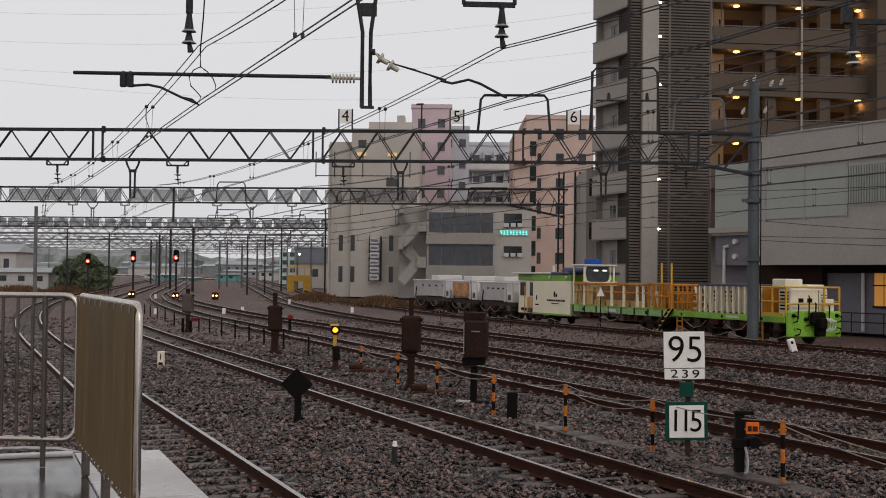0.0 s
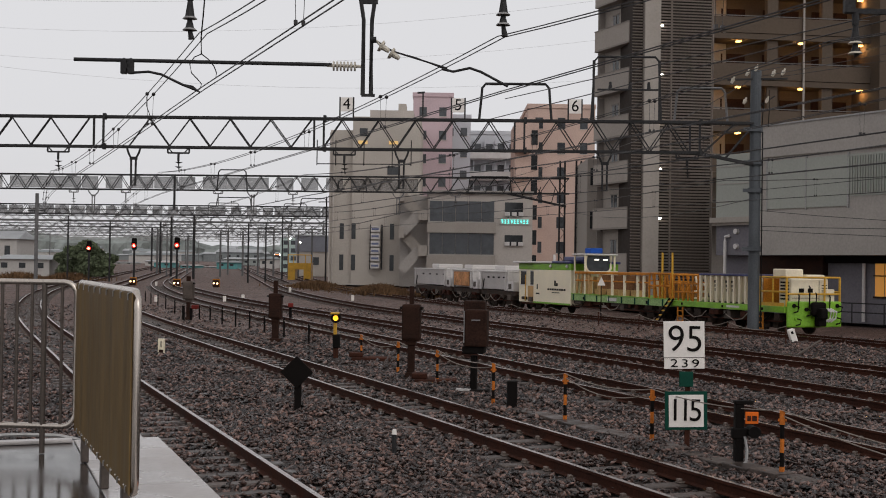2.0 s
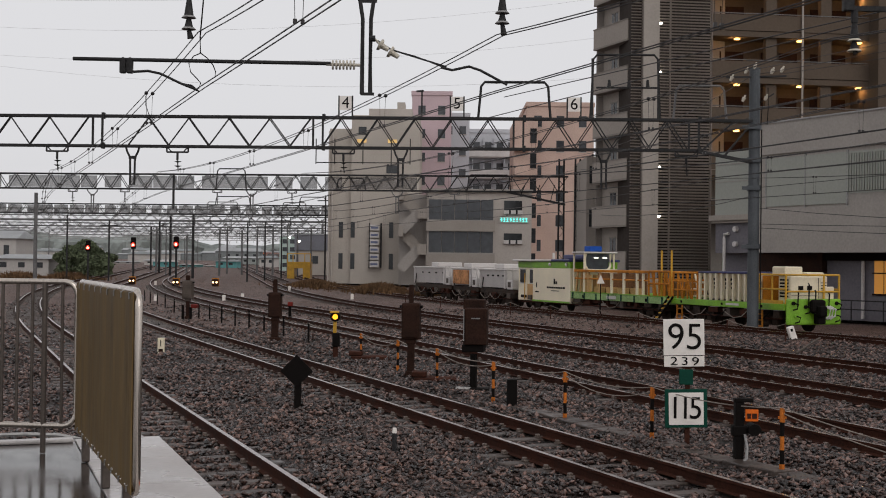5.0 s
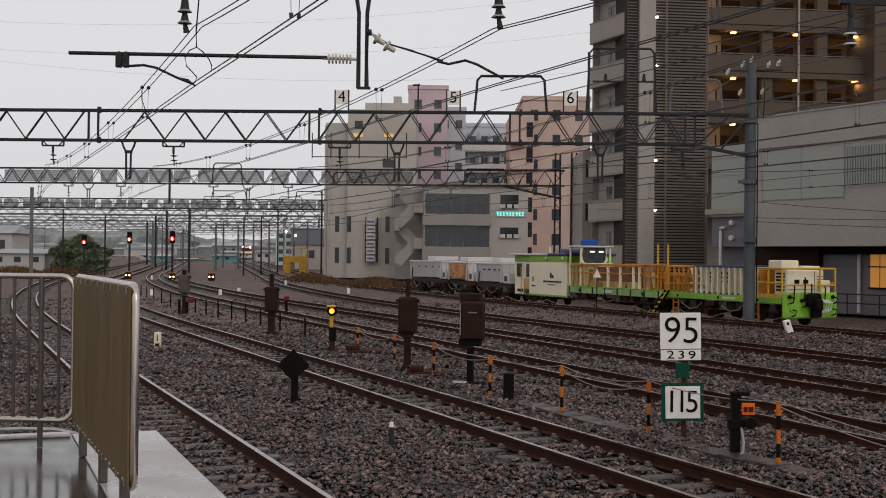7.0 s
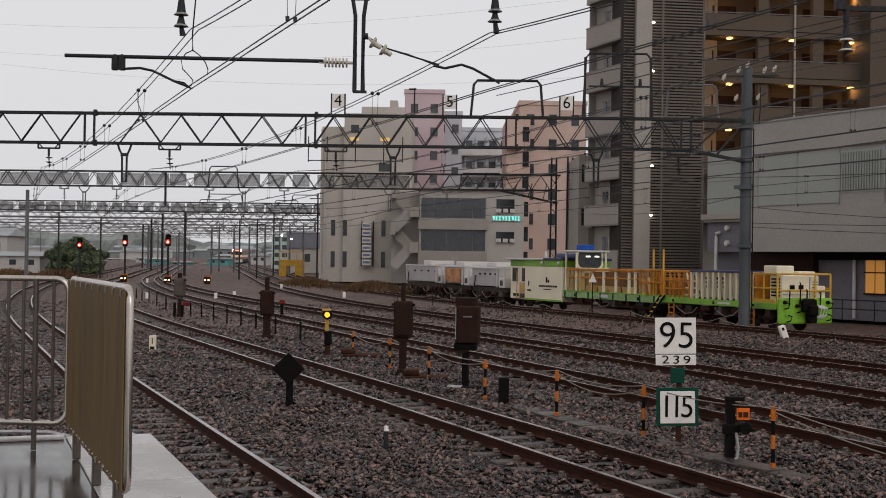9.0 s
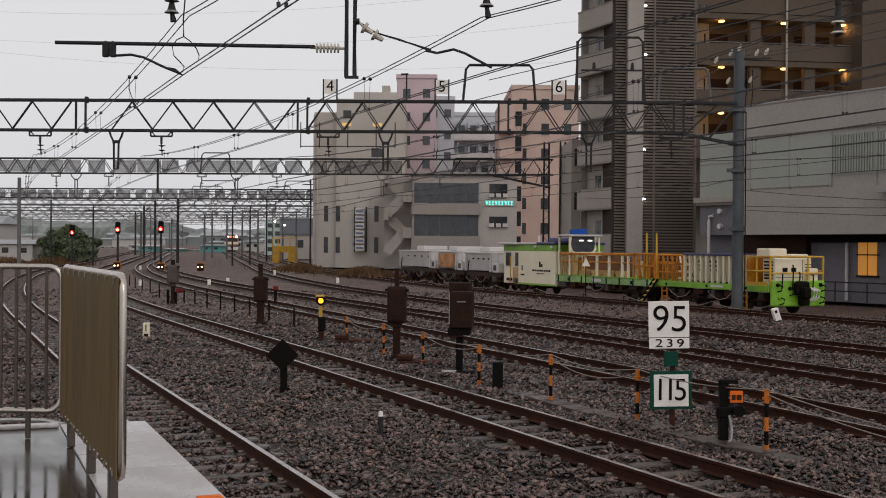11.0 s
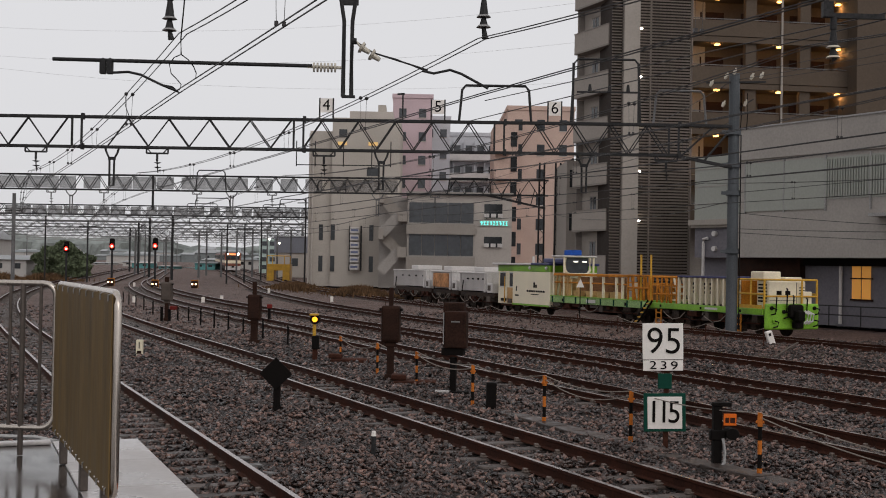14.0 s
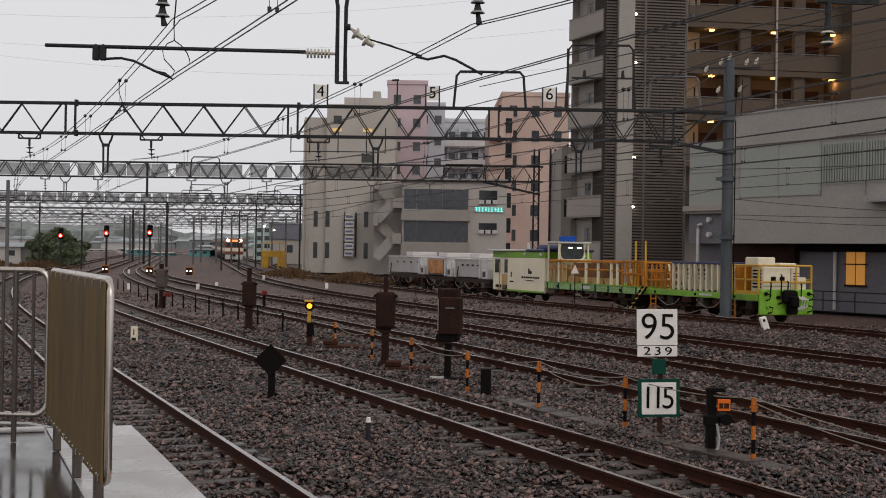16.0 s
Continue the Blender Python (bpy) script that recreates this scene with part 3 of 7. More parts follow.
for x in (6.75, 7.56, 8.32):
    bm = B()
    tube(bm, (x, Y1, Z1 + H1 + 1.3), (x, Y1, Z1 + H1 + 1.62), 0.09, 8, 0.05)
    part("post_insulator", bm, STEEL_DARK, g)

WALK_PLATE = material("grey_walkway_mesh", (0.27, 0.27, 0.275), 0.6, 0.0, vary=0.35, scale=0.6, fine=6)
WALK_PLATE.node_tree.nodes["Principled BSDF"].inputs["Alpha"].default_value = 0.5
# the gantry behind it, with a walkway of grey plates
g = gantry("weathered grey lattice gantry with a plated walkway and lattice mast", (9.3, 90), -4.5)
Y2, Z2, H2 = 90.0, 7.75, 1.13
truss(g, -42, 9.2, Y2, Z2, H2, 0.5, STEEL_DARK, 1.36, 0.1)
for i in range(20):
    bm = B()
    x = -39.5 + i * 1.9
    box(bm, (x, Y2 + 0.6, Z2 + 0.12), (x + random.choice((1.3, 1.85, 1.89)), Y2 + 0.63, Z2 + H2 - 0.1))
    part("walkway_plate", bm, WALK_PLATE, g)
for dx in (-0.6, 0.6):
    lattice_mast(g, 9.3 + dx, Y2 + 0.35, 10.2, 0.22, STEEL_DARK)
tube_mast(g, -31.5, Y2 + 0.35, 7.4, 0.14, STEEL_MID)
bm = B()
for s in (0, 0.7):
    bar(bm, (4.6, Y2 + s, Z2), (9.0, Y2 + s, Z2 - 0.95), 0.12, 0.12)
    for f in (0.25, 0.5, 0.75):
        bar(bm, (4.6 + 4.4 * f, Y2 + s, Z2 - 0.95 * f), (4.9 + 4.4 * f, Y2 + s, Z2 + 0.5), 0.06, 0.06)
part("haunch", bm, STEEL_DARK, g)
for x in (-24.39, -17.23, -11.50, 0.78, -28.48):
    wire_insulator(g, x, Y2, Z2, 1.2, STEEL_MID, 0.35)
for x in (-26.92, -14.57, -3.52):
    y_hanger(g, x, Y2, Z2, 1.7, STEEL_MID, 0.45)
for x in (-20.58,):
    bm = B()
    bar(bm, (x, Y2 - 0.1, Z2 - 1.5), (x, Y2 - 0.1, Z2 + H2), 0.14, 0.14)
    part("dropper_post", bm, STEEL_DARK, g)
for a, b, h in ((-17.23, -15.06, 1.55), (-8.02, -5.97, 0.9), (1.80, 4.87, 1.2)):
    hoop(g, a, b, Y2 - 0.1, Z2, h, STEEL_DARK, 0.05)
for x0, x1, z in ((-7.85, -1.52, 9.9), (-7.85, -1.52, 9.0)):
    bm = B()
    bar(bm, (x0, 80, z), (x1, 80, z), 0.06, 0.06)
    for f in (0.0, 0.2, 0.5, 0.8, 1.0):
        bar(bm, (x0 + (x1 - x0) * f, 80, 8.9), (x0 + (x1 - x0) * f, 80, 10.6), 0.06, 0.06)
    part("side_frame", bm, STEEL_DARK, g)

# gantries further down the line; paler steel further off stands in for haze
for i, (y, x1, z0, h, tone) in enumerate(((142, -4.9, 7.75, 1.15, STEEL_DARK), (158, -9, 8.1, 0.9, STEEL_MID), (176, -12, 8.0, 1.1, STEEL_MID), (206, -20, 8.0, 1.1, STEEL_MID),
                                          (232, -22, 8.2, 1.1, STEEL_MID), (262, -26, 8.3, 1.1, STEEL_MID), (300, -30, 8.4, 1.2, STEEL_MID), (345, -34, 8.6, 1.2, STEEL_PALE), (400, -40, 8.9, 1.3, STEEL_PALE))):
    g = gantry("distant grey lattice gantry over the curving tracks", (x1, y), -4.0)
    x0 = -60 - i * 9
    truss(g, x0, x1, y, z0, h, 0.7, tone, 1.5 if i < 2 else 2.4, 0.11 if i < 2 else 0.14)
    for j, x in enumerate((x1, (x0 * 0.45 + x1 * 0.55), x0)):
        if i < 2 and j == 0:
            lattice_mast(g, x, y + 0.35, z0 + h + 1.2, 0.3, STEEL_DARK)
        else:
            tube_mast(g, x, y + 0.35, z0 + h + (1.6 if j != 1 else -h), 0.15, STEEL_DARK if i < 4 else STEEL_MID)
    for j in range(5):
        x = x1 - 3.5 - j * 4.8 - i
        (y_hanger if j % 2 else wire_insulator)(g, x, y, z0, 1.3, tone)
    if i == 0:
        for j in range(28):
            x = x1 - 2.2 - j * 1.9
            bm = B()
            box(bm, (x - random.choice((1.2, 1.7, 1.86)), y + 0.8, z0 + 0.1), (x, y + 0.83, z0 + h - 0.1))
            part("walkway_plate", bm, WALK_PLATE, g)
    if i < 3:
        hoop(g, x1 - 12, x1 - 9, y, z0 + h, 1.0, tone, 0.06)
        hoop(g, x1 - 22, x1 - 18, y, z0 + h, 1.0, tone, 0.06)

# the near gantry, whose arms hang into view
g = gantry("dark steel gantry with drop arms and insulators over the near tracks")
Y0, Z0 = 19.0, 7.15
truss(g, -14, 26, Y0, Z0, 1.2, 0.6, STEEL_DARK, 1.63)
for x in (-14, 26):
    tube_mast(g, x, Y0 + 0.3, 8.8, 0.22, MAST_PAINT)
bm = B()
for a, b in ((-1.30, -1.46), (-1.17, -1.04)):
    sweep(bm, [(b, Y0, Z0), ((a * 3 + b) / 4, Y0, 6.45), (a, Y0, 6.2), (a, Y0, 5.02)], 0.035, 6)
box(bm, (-1.34, Y0 - 0.02, 6.45), (-1.08, Y0 + 0.02, 6.66), bevel=0.01)
box(bm, (-1.32, Y0 - 0.03, 5.00), (-1.11, Y0 + 0.03, 5.04))
arm = part("drop_arm", bm, STEEL_DARK, g)
bm = B()
tube(bm, (-5.82, 19.00, 5.52), (-1.79, 19.00, 5.49), 0.03, 10)
rod = part("tie_rod", bm, STEEL_DARK, arm)
bm = B()
tube(bm, (-1.86, 19.00, 5.48), (-1.33, 19.00, 5.47), 0.025, 8)
core = part("rod_insulator", bm, PORCELAIN, arm, "cream ribbed porcelain insulator")
for i in range(7):
    x = -1.77 + i * 0.055
    bm = B()
    tube(bm, (x, Y0, 5.47), (x + 0.025, Y0, 5.47), 0.075, 14)
    part("insulator_shed", bm, PORCELAIN, core)
bm = B()
for x in (-5.04, -4.93):
    box(bm, (x - 0.045, Y0 - 0.05, 5.30), (x + 0.045, Y0 + 0.05, 5.53), bevel=0.012)
    tube(bm, (x, Y0, 5.55), (x, Y0, 5.50), 0.02, 6)
part("rod_clamp", bm, STEEL_DARK, rod)
bm = B()
sweep(bm, [(-4.93, 19.00, 5.32), (-4.65, 19.00, 5.34), (-4.45, 19.00, 5.30), (-4.13, 19.00, 5.15), (-3.87, 19.00, 5.05)], 0.022, 6)
sweep(bm, [(-4.13, 19.00, 5.15), (-3.96, 19.00, 5.12), (-3.85, 19.00, 5.03)], 0.015, 6)
part("steady_arm", bm, STEEL_DARK, rod)
bm = B()
tube(bm, (-1.18, 19.00, 5.89), (-1.10, 19.00, 5.89), 0.05, 8)
for a, b in (((-1.12, 19.00, 5.89), (-0.85, 19.00, 5.72)), ((-0.85, 19.00, 5.72), (0.02, 19.00, 5.46))):
    tube(bm, a, b, 0.014, 6)
sweep(bm, [(-0.85, 19.00, 5.72), (-0.47, 19.00, 5.62), (0.02, 19.00, 5.43)], 0.009, 5)
sweep(bm, [(-0.07, 19.00, 5.45), (0.11, 19.00, 5.41), (0.37, 19.00, 5.47), (0.55, 19.00, 5.41), (0.97, 19.00, 5.19)], 0.022, 6)
part("pull_off", bm, STEEL_DARK, arm)
for a, b in (((-1.03, 19.00, 5.80), (-0.97, 19.00, 5.83)), ((-0.87, 19.00, 5.69), (-0.81, 19.00, 5.73))):
    bm = B()
    tube(bm, (-1.10, 19.00, 5.88), a, 0.02, 8) if a[0] < -0.94 else None
    d = (Vector((-0.85, 19.00, 5.72)) - Vector((-1.12, 19.00, 5.89))).normalized()
    c = Vector(a)
    tube(bm, c, c + d * 0.035, 0.1, 16, 0.085)
    tube(bm, c + d * 0.03, c + d * 0.16, 0.05, 12, 0.035)
    part("disc_insulator", bm, PORCELAIN, arm, "pale glass disc insulator")
for x, ztop, zend, zd in ((-4.02, Z0, 5.86, (6.19, 6.01)),
                          (0.88, 6.66, 5.97, (6.32, 6.16)),
                          (6.39, 6.43, 5.74, (5.95, 5.79))):
    bm = B()
    tube(bm, (x, Y0, ztop), (x, Y0, zd[0] + 0.28), 0.055, 10)
    tube(bm, (x, Y0, zd[0] + 0.3), (x, Y0, zd[0] + 0.02), 0.035, 10, 0.075)
    tube(bm, (x, Y0, zd[0]), (x, Y0, zd[1] + 0.02), 0.03, 10, 0.07)
    tube(bm, (x, Y0, zd[1]), (x + 0.03, Y0, zend), 0.03, 8, 0.05)
    post = part("strain_post", bm, STEEL_DARK, g)
    for z in zd:
        bm = B()
        tube(bm, (x, Y0, z - 0.012), (x, Y0, z + 0.02), 0.115, 18, 0.085)
        part("disc_insulator", bm, PORCELAIN if x > 3 else STEEL_PALE, post, "pale glass disc insulator")
bm = B()
bar(bm, (0.27, 19.00, 6.66), (1.09, 19.00, 6.65), 0.05, 0.08)
box(bm, (0.27 - 0.02, Y0 - 0.04, 6.66), (0.31, Y0 + 0.04, Z0))
box(bm, (1.05, Y0 - 0.04, 6.66), (1.09 + 0.02, Y0 + 0.04, Z0))
part("hanger_frame", bm, STEEL_DARK, g)
bm = B()
bar(bm, (6.21, 19.00, 6.45), (7.19, 19.00, 6.44), 0.06, 0.08)
box(bm, (6.21, Y0 - 0.06, 6.42), (6.37, Y0 + 0.06, 6.66))
box(bm, (6.25, Y0 - 0.04, 6.61), (6.30, Y0 + 0.04, Z0))
part("hanger_frame", bm, STEEL_DARK, g)
for pts, r in (([(-3.76, 19.00, 7.22), (-3.80, 19.00, 6.42), (-3.84, 19.00, 5.88), (-3.83, 19.00, 5.63)], 0.012),
               ([(-3.83, 19.00, 5.63), (-3.94, 19.00, 5.58), (-4.01, 19.00, 5.47), (-3.98, 19.00, 5.33), (-3.89, 19.00, 5.24), (-3.82, 19.00, 5.16), (-3.85, 19.00, 5.07)], 0.009),
               ([(-3.83, 19.00, 5.63), (-3.72, 19.00, 5.55), (-3.63, 19.00, 5.44), (-3.59, 19.00, 5.34), (-3.60, 19.00, 5.25)], 0.009),
               ([(-6.33, 26.00, 6.03), (-6.40, 26.00, 5.88), (-6.40, 26.00, 5.70), (-6.32, 26.00, 5.48), (-6.21, 26.00, 5.36)], 0.009)):
    bm = B()
    sweep(bm, pts, r, 5)
    part("jumper", bm, BLACK, g)

# ---------------------------------------------------------------- wires
SUPPORTS = (-8, 19, 49.7, 88, 135, 172, 206, 240, 285, 340)


def wire_line(k, side, y0, y1, z_end, sag, r, n=14):
    pts = []
    for i in range(n + 1):
        f = i / n
        y = y0 + (y1 - y0) * f
        pts.append(on_track(k, y, side, z_end - sag * 4 * f * (1 - f)))
    bm = B()
    sweep(bm, pts, r, 5)
    return bm


def catenary(k, y_from, offset=0.55):
    t = thing("overhead_wires", Matrix.Identity(4), "twin contact wires hung from twin carrying wires by thin droppers", "overhead wire", "overhead wires of the tracks")
    for i, (a, b) in enumerate(zip(SUPPORTS, SUPPORTS[1:])):
        if a < y_from - 20 or b > 290:
            continue
        r = 0.0095 if a < 60 else 0.013
        stag = 0.18 if i % 2 else -0.18
        for s in (-0.045, 0.045):
            part("contact_wire", wire_line(k, offset + s, a, b, 5.12, 0.04, r, 20), WIRE, t)
            part("carrying_wire", wire_line(k, offset + s * 1.4, a, b, 6.0, 0.5, r, 20), WIRE, t)
        bm = B()
        n = max(4, int((b - a) / 4.6))
        for j in range(1, n):
            f = j / n
            y = a + (b - a) * f
            top = 6.0 - 0.5 * 4 * f * (1 - f)
            for s in (-0.045, 0.045):
                p, q = on_track(k, y, offset + s, 5.12), on_track(k, y, offset + s * 1.4, top)
                tube(bm, p, q, 0.004 if a < 60 else 0.006, 4)
                ball(bm, q, 0.04, 4)
                box(bm, (p.x - 0.02, p.y - 0.03, p.z - 0.02), (p.x + 0.02, p.y + 0.03, p.z + 0.03))
        tagged(part("dropper_wiring", bm, WIRE, t), kind="stuff")


for k, yf in ((1, -8), (2, -8), (3, -8), (4, 0), (5, 10), (6, 20)):
    catenary(k, yf, {1: 0.65, 2: 0.42}.get(k, 0.5))

t = thing("feeder_wires", Matrix.Identity(4), "dark feeder cables running beside the yard from mast to mast", "overhead wire")
for (a, b, sag) in (((12.9, 49.9, 10.3), (29, 10, 10.8), 0.5), ((12.3, 49.9, 10.4), (28, 10, 11.2), 0.5), ((13.7, 49.9, 10.3), (30, 10, 10.2), 0.5),
                    ((12.95, 49.9, 4.79), (29, 10, 4.6), 1.03), ((12.95, 49.9, 4.14), (29, 10, 4.1), 0.45), ((12.95, 49.9, 3.98), (29, 10, 3.9), 0.62),
                    ((12.95, 49.9, 5.64), (29, 10, 6.3), 0.1), ((12.95, 49.9, 6.25), (29, 10, 6.6), 0.12),
                    ((12.7, 50, 10.3), (9.3, 88, 10.2), 0.6), ((12.7, 50, 8.6), (9.3, 88, 9.2), 0.5), ((12.7, 50, 5.3), (9.3, 88, 6.3), 0.6),
                    ((9.3, 88, 10.2), (-4.7, 135, 10.0), 0.6), ((9.3, 88, 9.2), (-4.7, 135, 9.4), 0.6),
                    ((-4.7, 135, 10.0), (-20, 206, 10.5), 0.6)):
    a, b = Vector(a), Vector(b)
    bm = B()
    sweep(bm, [a.lerp(b, i / 12) - Vector((0, 0, sag * 4 * (i / 12) * (1 - i / 12))) for i in range(13)], 0.012 if a.y < 60 and b.y < 60 else 0.016, 5)
    part("cable", bm, WIRE, t)

t = thing("hoop_feeders", Matrix.Identity(4), "two thick dark feeder wires hung from the gantry bows", "overhead wire")
for a, b in (((2.42, 49.7, 9.2), (18.7, 10.0, 8.13)), ((1.6, 49.7, 8.3), (19.6, 10.0, 8.7))):
    bm = B()
    a, b = Vector(a), Vector(b)
    sweep(bm, [a.lerp(b, i / 10) for i in range(11)], 0.017, 6)
    part("cable", bm, WIRE, t)

t = thing("power_line", Matrix.Identity(4), "faint high power lines on slim pylons crossing the grey sky", "power line")
for x, h in ((-118.01, 68.02), (38.23, 78.10)):
    bm = B()
    tube(bm, (x, 300, 0.5), (x, 300, h), 0.5, 8, 0.2)
    part("pylon", bm, STEEL_PALE, t)
for a, b in ((( -118.76, 300.00, 66.62), (37.86, 300.00, 76.70)), (( -118.62, 300.00, 59.60), (37.93, 300.00, 68.26)), (( -118.50, 300.00, 52.86), (38.00, 300.00, 58.43)), ((-118.45, 300.00, 50.48), (38.08, 300.00, 48.61))):
    bm = B()
    a, b = Vector(a), Vector(b)
    sweep(bm, [a.lerp(b, i / 12) - Vector((0, 0, 4 * 4 * (i / 12) * (1 - i / 12))) for i in range(13)], 0.02, 4)
    part("line", bm, STEEL_PALE, t)


# ---------------------------------------------------------------- apartment tower
def build_tower():
    t = thing("apartment_tower", Matrix.Identity(4), "tall taupe apartment tower with louvred shafts and lit access corridors", "apartment building")
    # corridor front: local x along the front, local y into the building
    f = pose(13.15, 75.0, 0, 0, 0, 7.0)
    floor_h, z_first = 2.9, 8.4
    tops = [z_first + floor_h * i for i in range(-1, 6)]
    boxes("core_wall", CORRIDOR, t, ((0.1, 2.6, -0.3), (13.69, 16, 27)), m=f)
    boxes("end_wall", CORRIDOR, t, ((13.7, -1.2, 7.0), (20.8, 15.9, 27)), m=f)
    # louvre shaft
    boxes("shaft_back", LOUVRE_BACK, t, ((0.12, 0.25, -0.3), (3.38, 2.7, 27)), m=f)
    blade = B()
    box(blade, (0, -0.05, -0.045), (3.42, 0.08, 0.045))
    blade = mesh_of("louvre_blade", blade, LOUVRE)
    z = 1.0
    while z < 20.6:
        o = new("louvre_blade", blade)
        o.parent = t
        o.matrix_world = f @ pose(0.06, 0.1, z, 14)
        z += 0.185
    for x in (0.0, 0.75, 3.4):
        boxes("shaft_mullion", LOUVRE, t, ((x, 0.02, -0.3), (x + 0.07, 0.2, 27)), m=f)
    # corridor floors
    for z in tops:
        boxes("corridor_parapet", CORRIDOR, t, ((3.45, 0.0, z), (13.7, 0.16, z + 0.98)), m=f)
        boxes("corridor_beam", CORRIDOR, t, ((3.45, 0.05, z - 0.38), (13.7, 0.24, z - 0.04)), m=f)
        boxes("corridor_slab", CORRIDOR, t, ((3.45, 0.2, z - 0.25), (13.7, 2.62, z - 0.02)), m=f)
        boxes("parapet_rail", STEEL_MID, t, ((3.5, 0.05, z + 1.05), (13.65, 0.1, z + 1.1)), m=f)
        for x in (4.0, 7.6, 10.9):
            boxes("flat_door", RUST_BOX, t, ((x, 2.5, z), (x + 0.9, 2.598, z + 2.0)), m=f)
            boxes("flat_window", RUST_BOX, t, ((x + 1.2, 2.52, z + 0.9), (x + 2.4, 2.597, z + 2.0)), m=f)
        for x in (7.0, 10.6):
            boxes("corridor_pier", CORRIDOR, t, ((x, 0.25, z), (x + 0.7, 0.7, z + 2.5)), m=f)
        for x in (5.42, 9.55, 13.5):
            bm = B()
            box(bm, (x - 0.16, 0.9, z + 2.49), (x + 0.16, 1.2, z + 2.6), f, bevel=0.04)
            part("corridor_lamp", bm, LAMP_WARM, t, "lit warm corridor ceiling lamp")
            if 8 < z < 21:
                d = bpy.data.lights.new("corridor_light", "POINT")
                d.energy, d.color, d.shadow_soft_size = 24.0, (1.0, 0.55, 0.2), 0.12
                new("corridor_light", d).matrix_world = f @ pose(x - 0.05, 1.05, z + 2.3)
    bm = B()
    tube(bm, f @ Vector((9.25, -0.1, 9.3)), f @ Vector((9.25, -0.1, 27)), 0.07, 8)
    part("downpipe", bm, TOWER_PALE, t)
    # pale pier and narrow louvre strip beside the shaft
    boxes("pale_pier", TOWER_PALE, t, ((-1.02, -0.25, -0.3), (-0.02, 3, 27)), m=f)
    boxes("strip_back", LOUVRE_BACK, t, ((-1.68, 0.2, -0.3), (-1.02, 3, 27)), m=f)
    sb = B()
    box(sb, (-1.7, -0.05, -0.04), (-1.0, 0.08, 0.04))
    sb = mesh_of("strip_blade", sb, LOUVRE)
    z = 1.0
    while z < 20.6:
        o = new("strip_blade", sb)
        o.parent = t
        o.matrix_world = f @ pose(0, 0.08, z, 14)
        z += 0.185
    for z in (3.9, 6.95, 9.9, 12.8, 15.8, 17.9):
        bm = B()
        ball(bm, f @ Vector((0.05, -0.18, z + 1.5)), 0.1, 6, (1.2, 1, 0.6))
        part("shaft_lamp", bm, LAMP_WHITE, t, "lit white wall lamp")
    # balcony side, turned along the railway
    s = pose(11.52, 75.5, 0, 0, 0, 112.0)
    boxes("side_wall", TOWER_PALE, t, ((0.1, -9, -0.3), (4.3, -0.5, 26.9)), m=s)
    for i in range(-1, 6):
        z = 4.9 + 2.9 * i
        boxes("balcony_parapet", TOWER_PALE, t, ((0.15, 0.0, z), (4.5, 0.15, z + 1.2)), ((4.35, -0.6, z), (4.5, -0.01, z + 1.2)), m=s)
        boxes("parapet_cap", TOWER_WALL, t, ((0.13, -0.03, z + 1.2), (4.53, 0.18, z + 1.26)), m=s)
        boxes("balcony_slab", TOWER_WALL, t, ((0.12, -0.55, z - 0.12), (4.48, 0.17, z - 0.01)), m=s)
        for a in (0.7, 2.5):
            w_ = boxes("balcony_window", GLASS, t, ((a, -0.53, z + 1.0), (a + 0.75, -0.495, z + 2.1)), m=s)
            boxes("window_frame", TOWER_WALL, w_, ((a - 0.07, -0.53, z + 2.11), (a + 0.82, -0.46, z + 2.18)), ((a - 0.07, -0.53, z + 0.92), (a + 0.82, -0.46, z + 0.99)),
                  ((a + 0.35, -0.53, z + 1.0), (a + 0.4, -0.47, z + 2.1)), m=s)
        boxes("party_screen", TOWER_WALL, t, ((4.3, -0.5, z - 0.01), (4.36, -0.05, z + 2.7)), m=s)
    boxes("gate", GLASS, t, ((0.4, -0.85, -0.3), (3.6, -0.8, 4.6)), m=s)
    # low wing
    boxes("low_wing", TOWER_PALE, t, ((9.84, 84, -0.3), (10.78, 92, 9.85)))
    boxes("wing_window", GLASS, t, ((10.04, 83.94, 5.0), (10.39, 83.99, 6.2)), ((10.04, 83.94, 8.0), (10.39, 83.99, 9.2)))


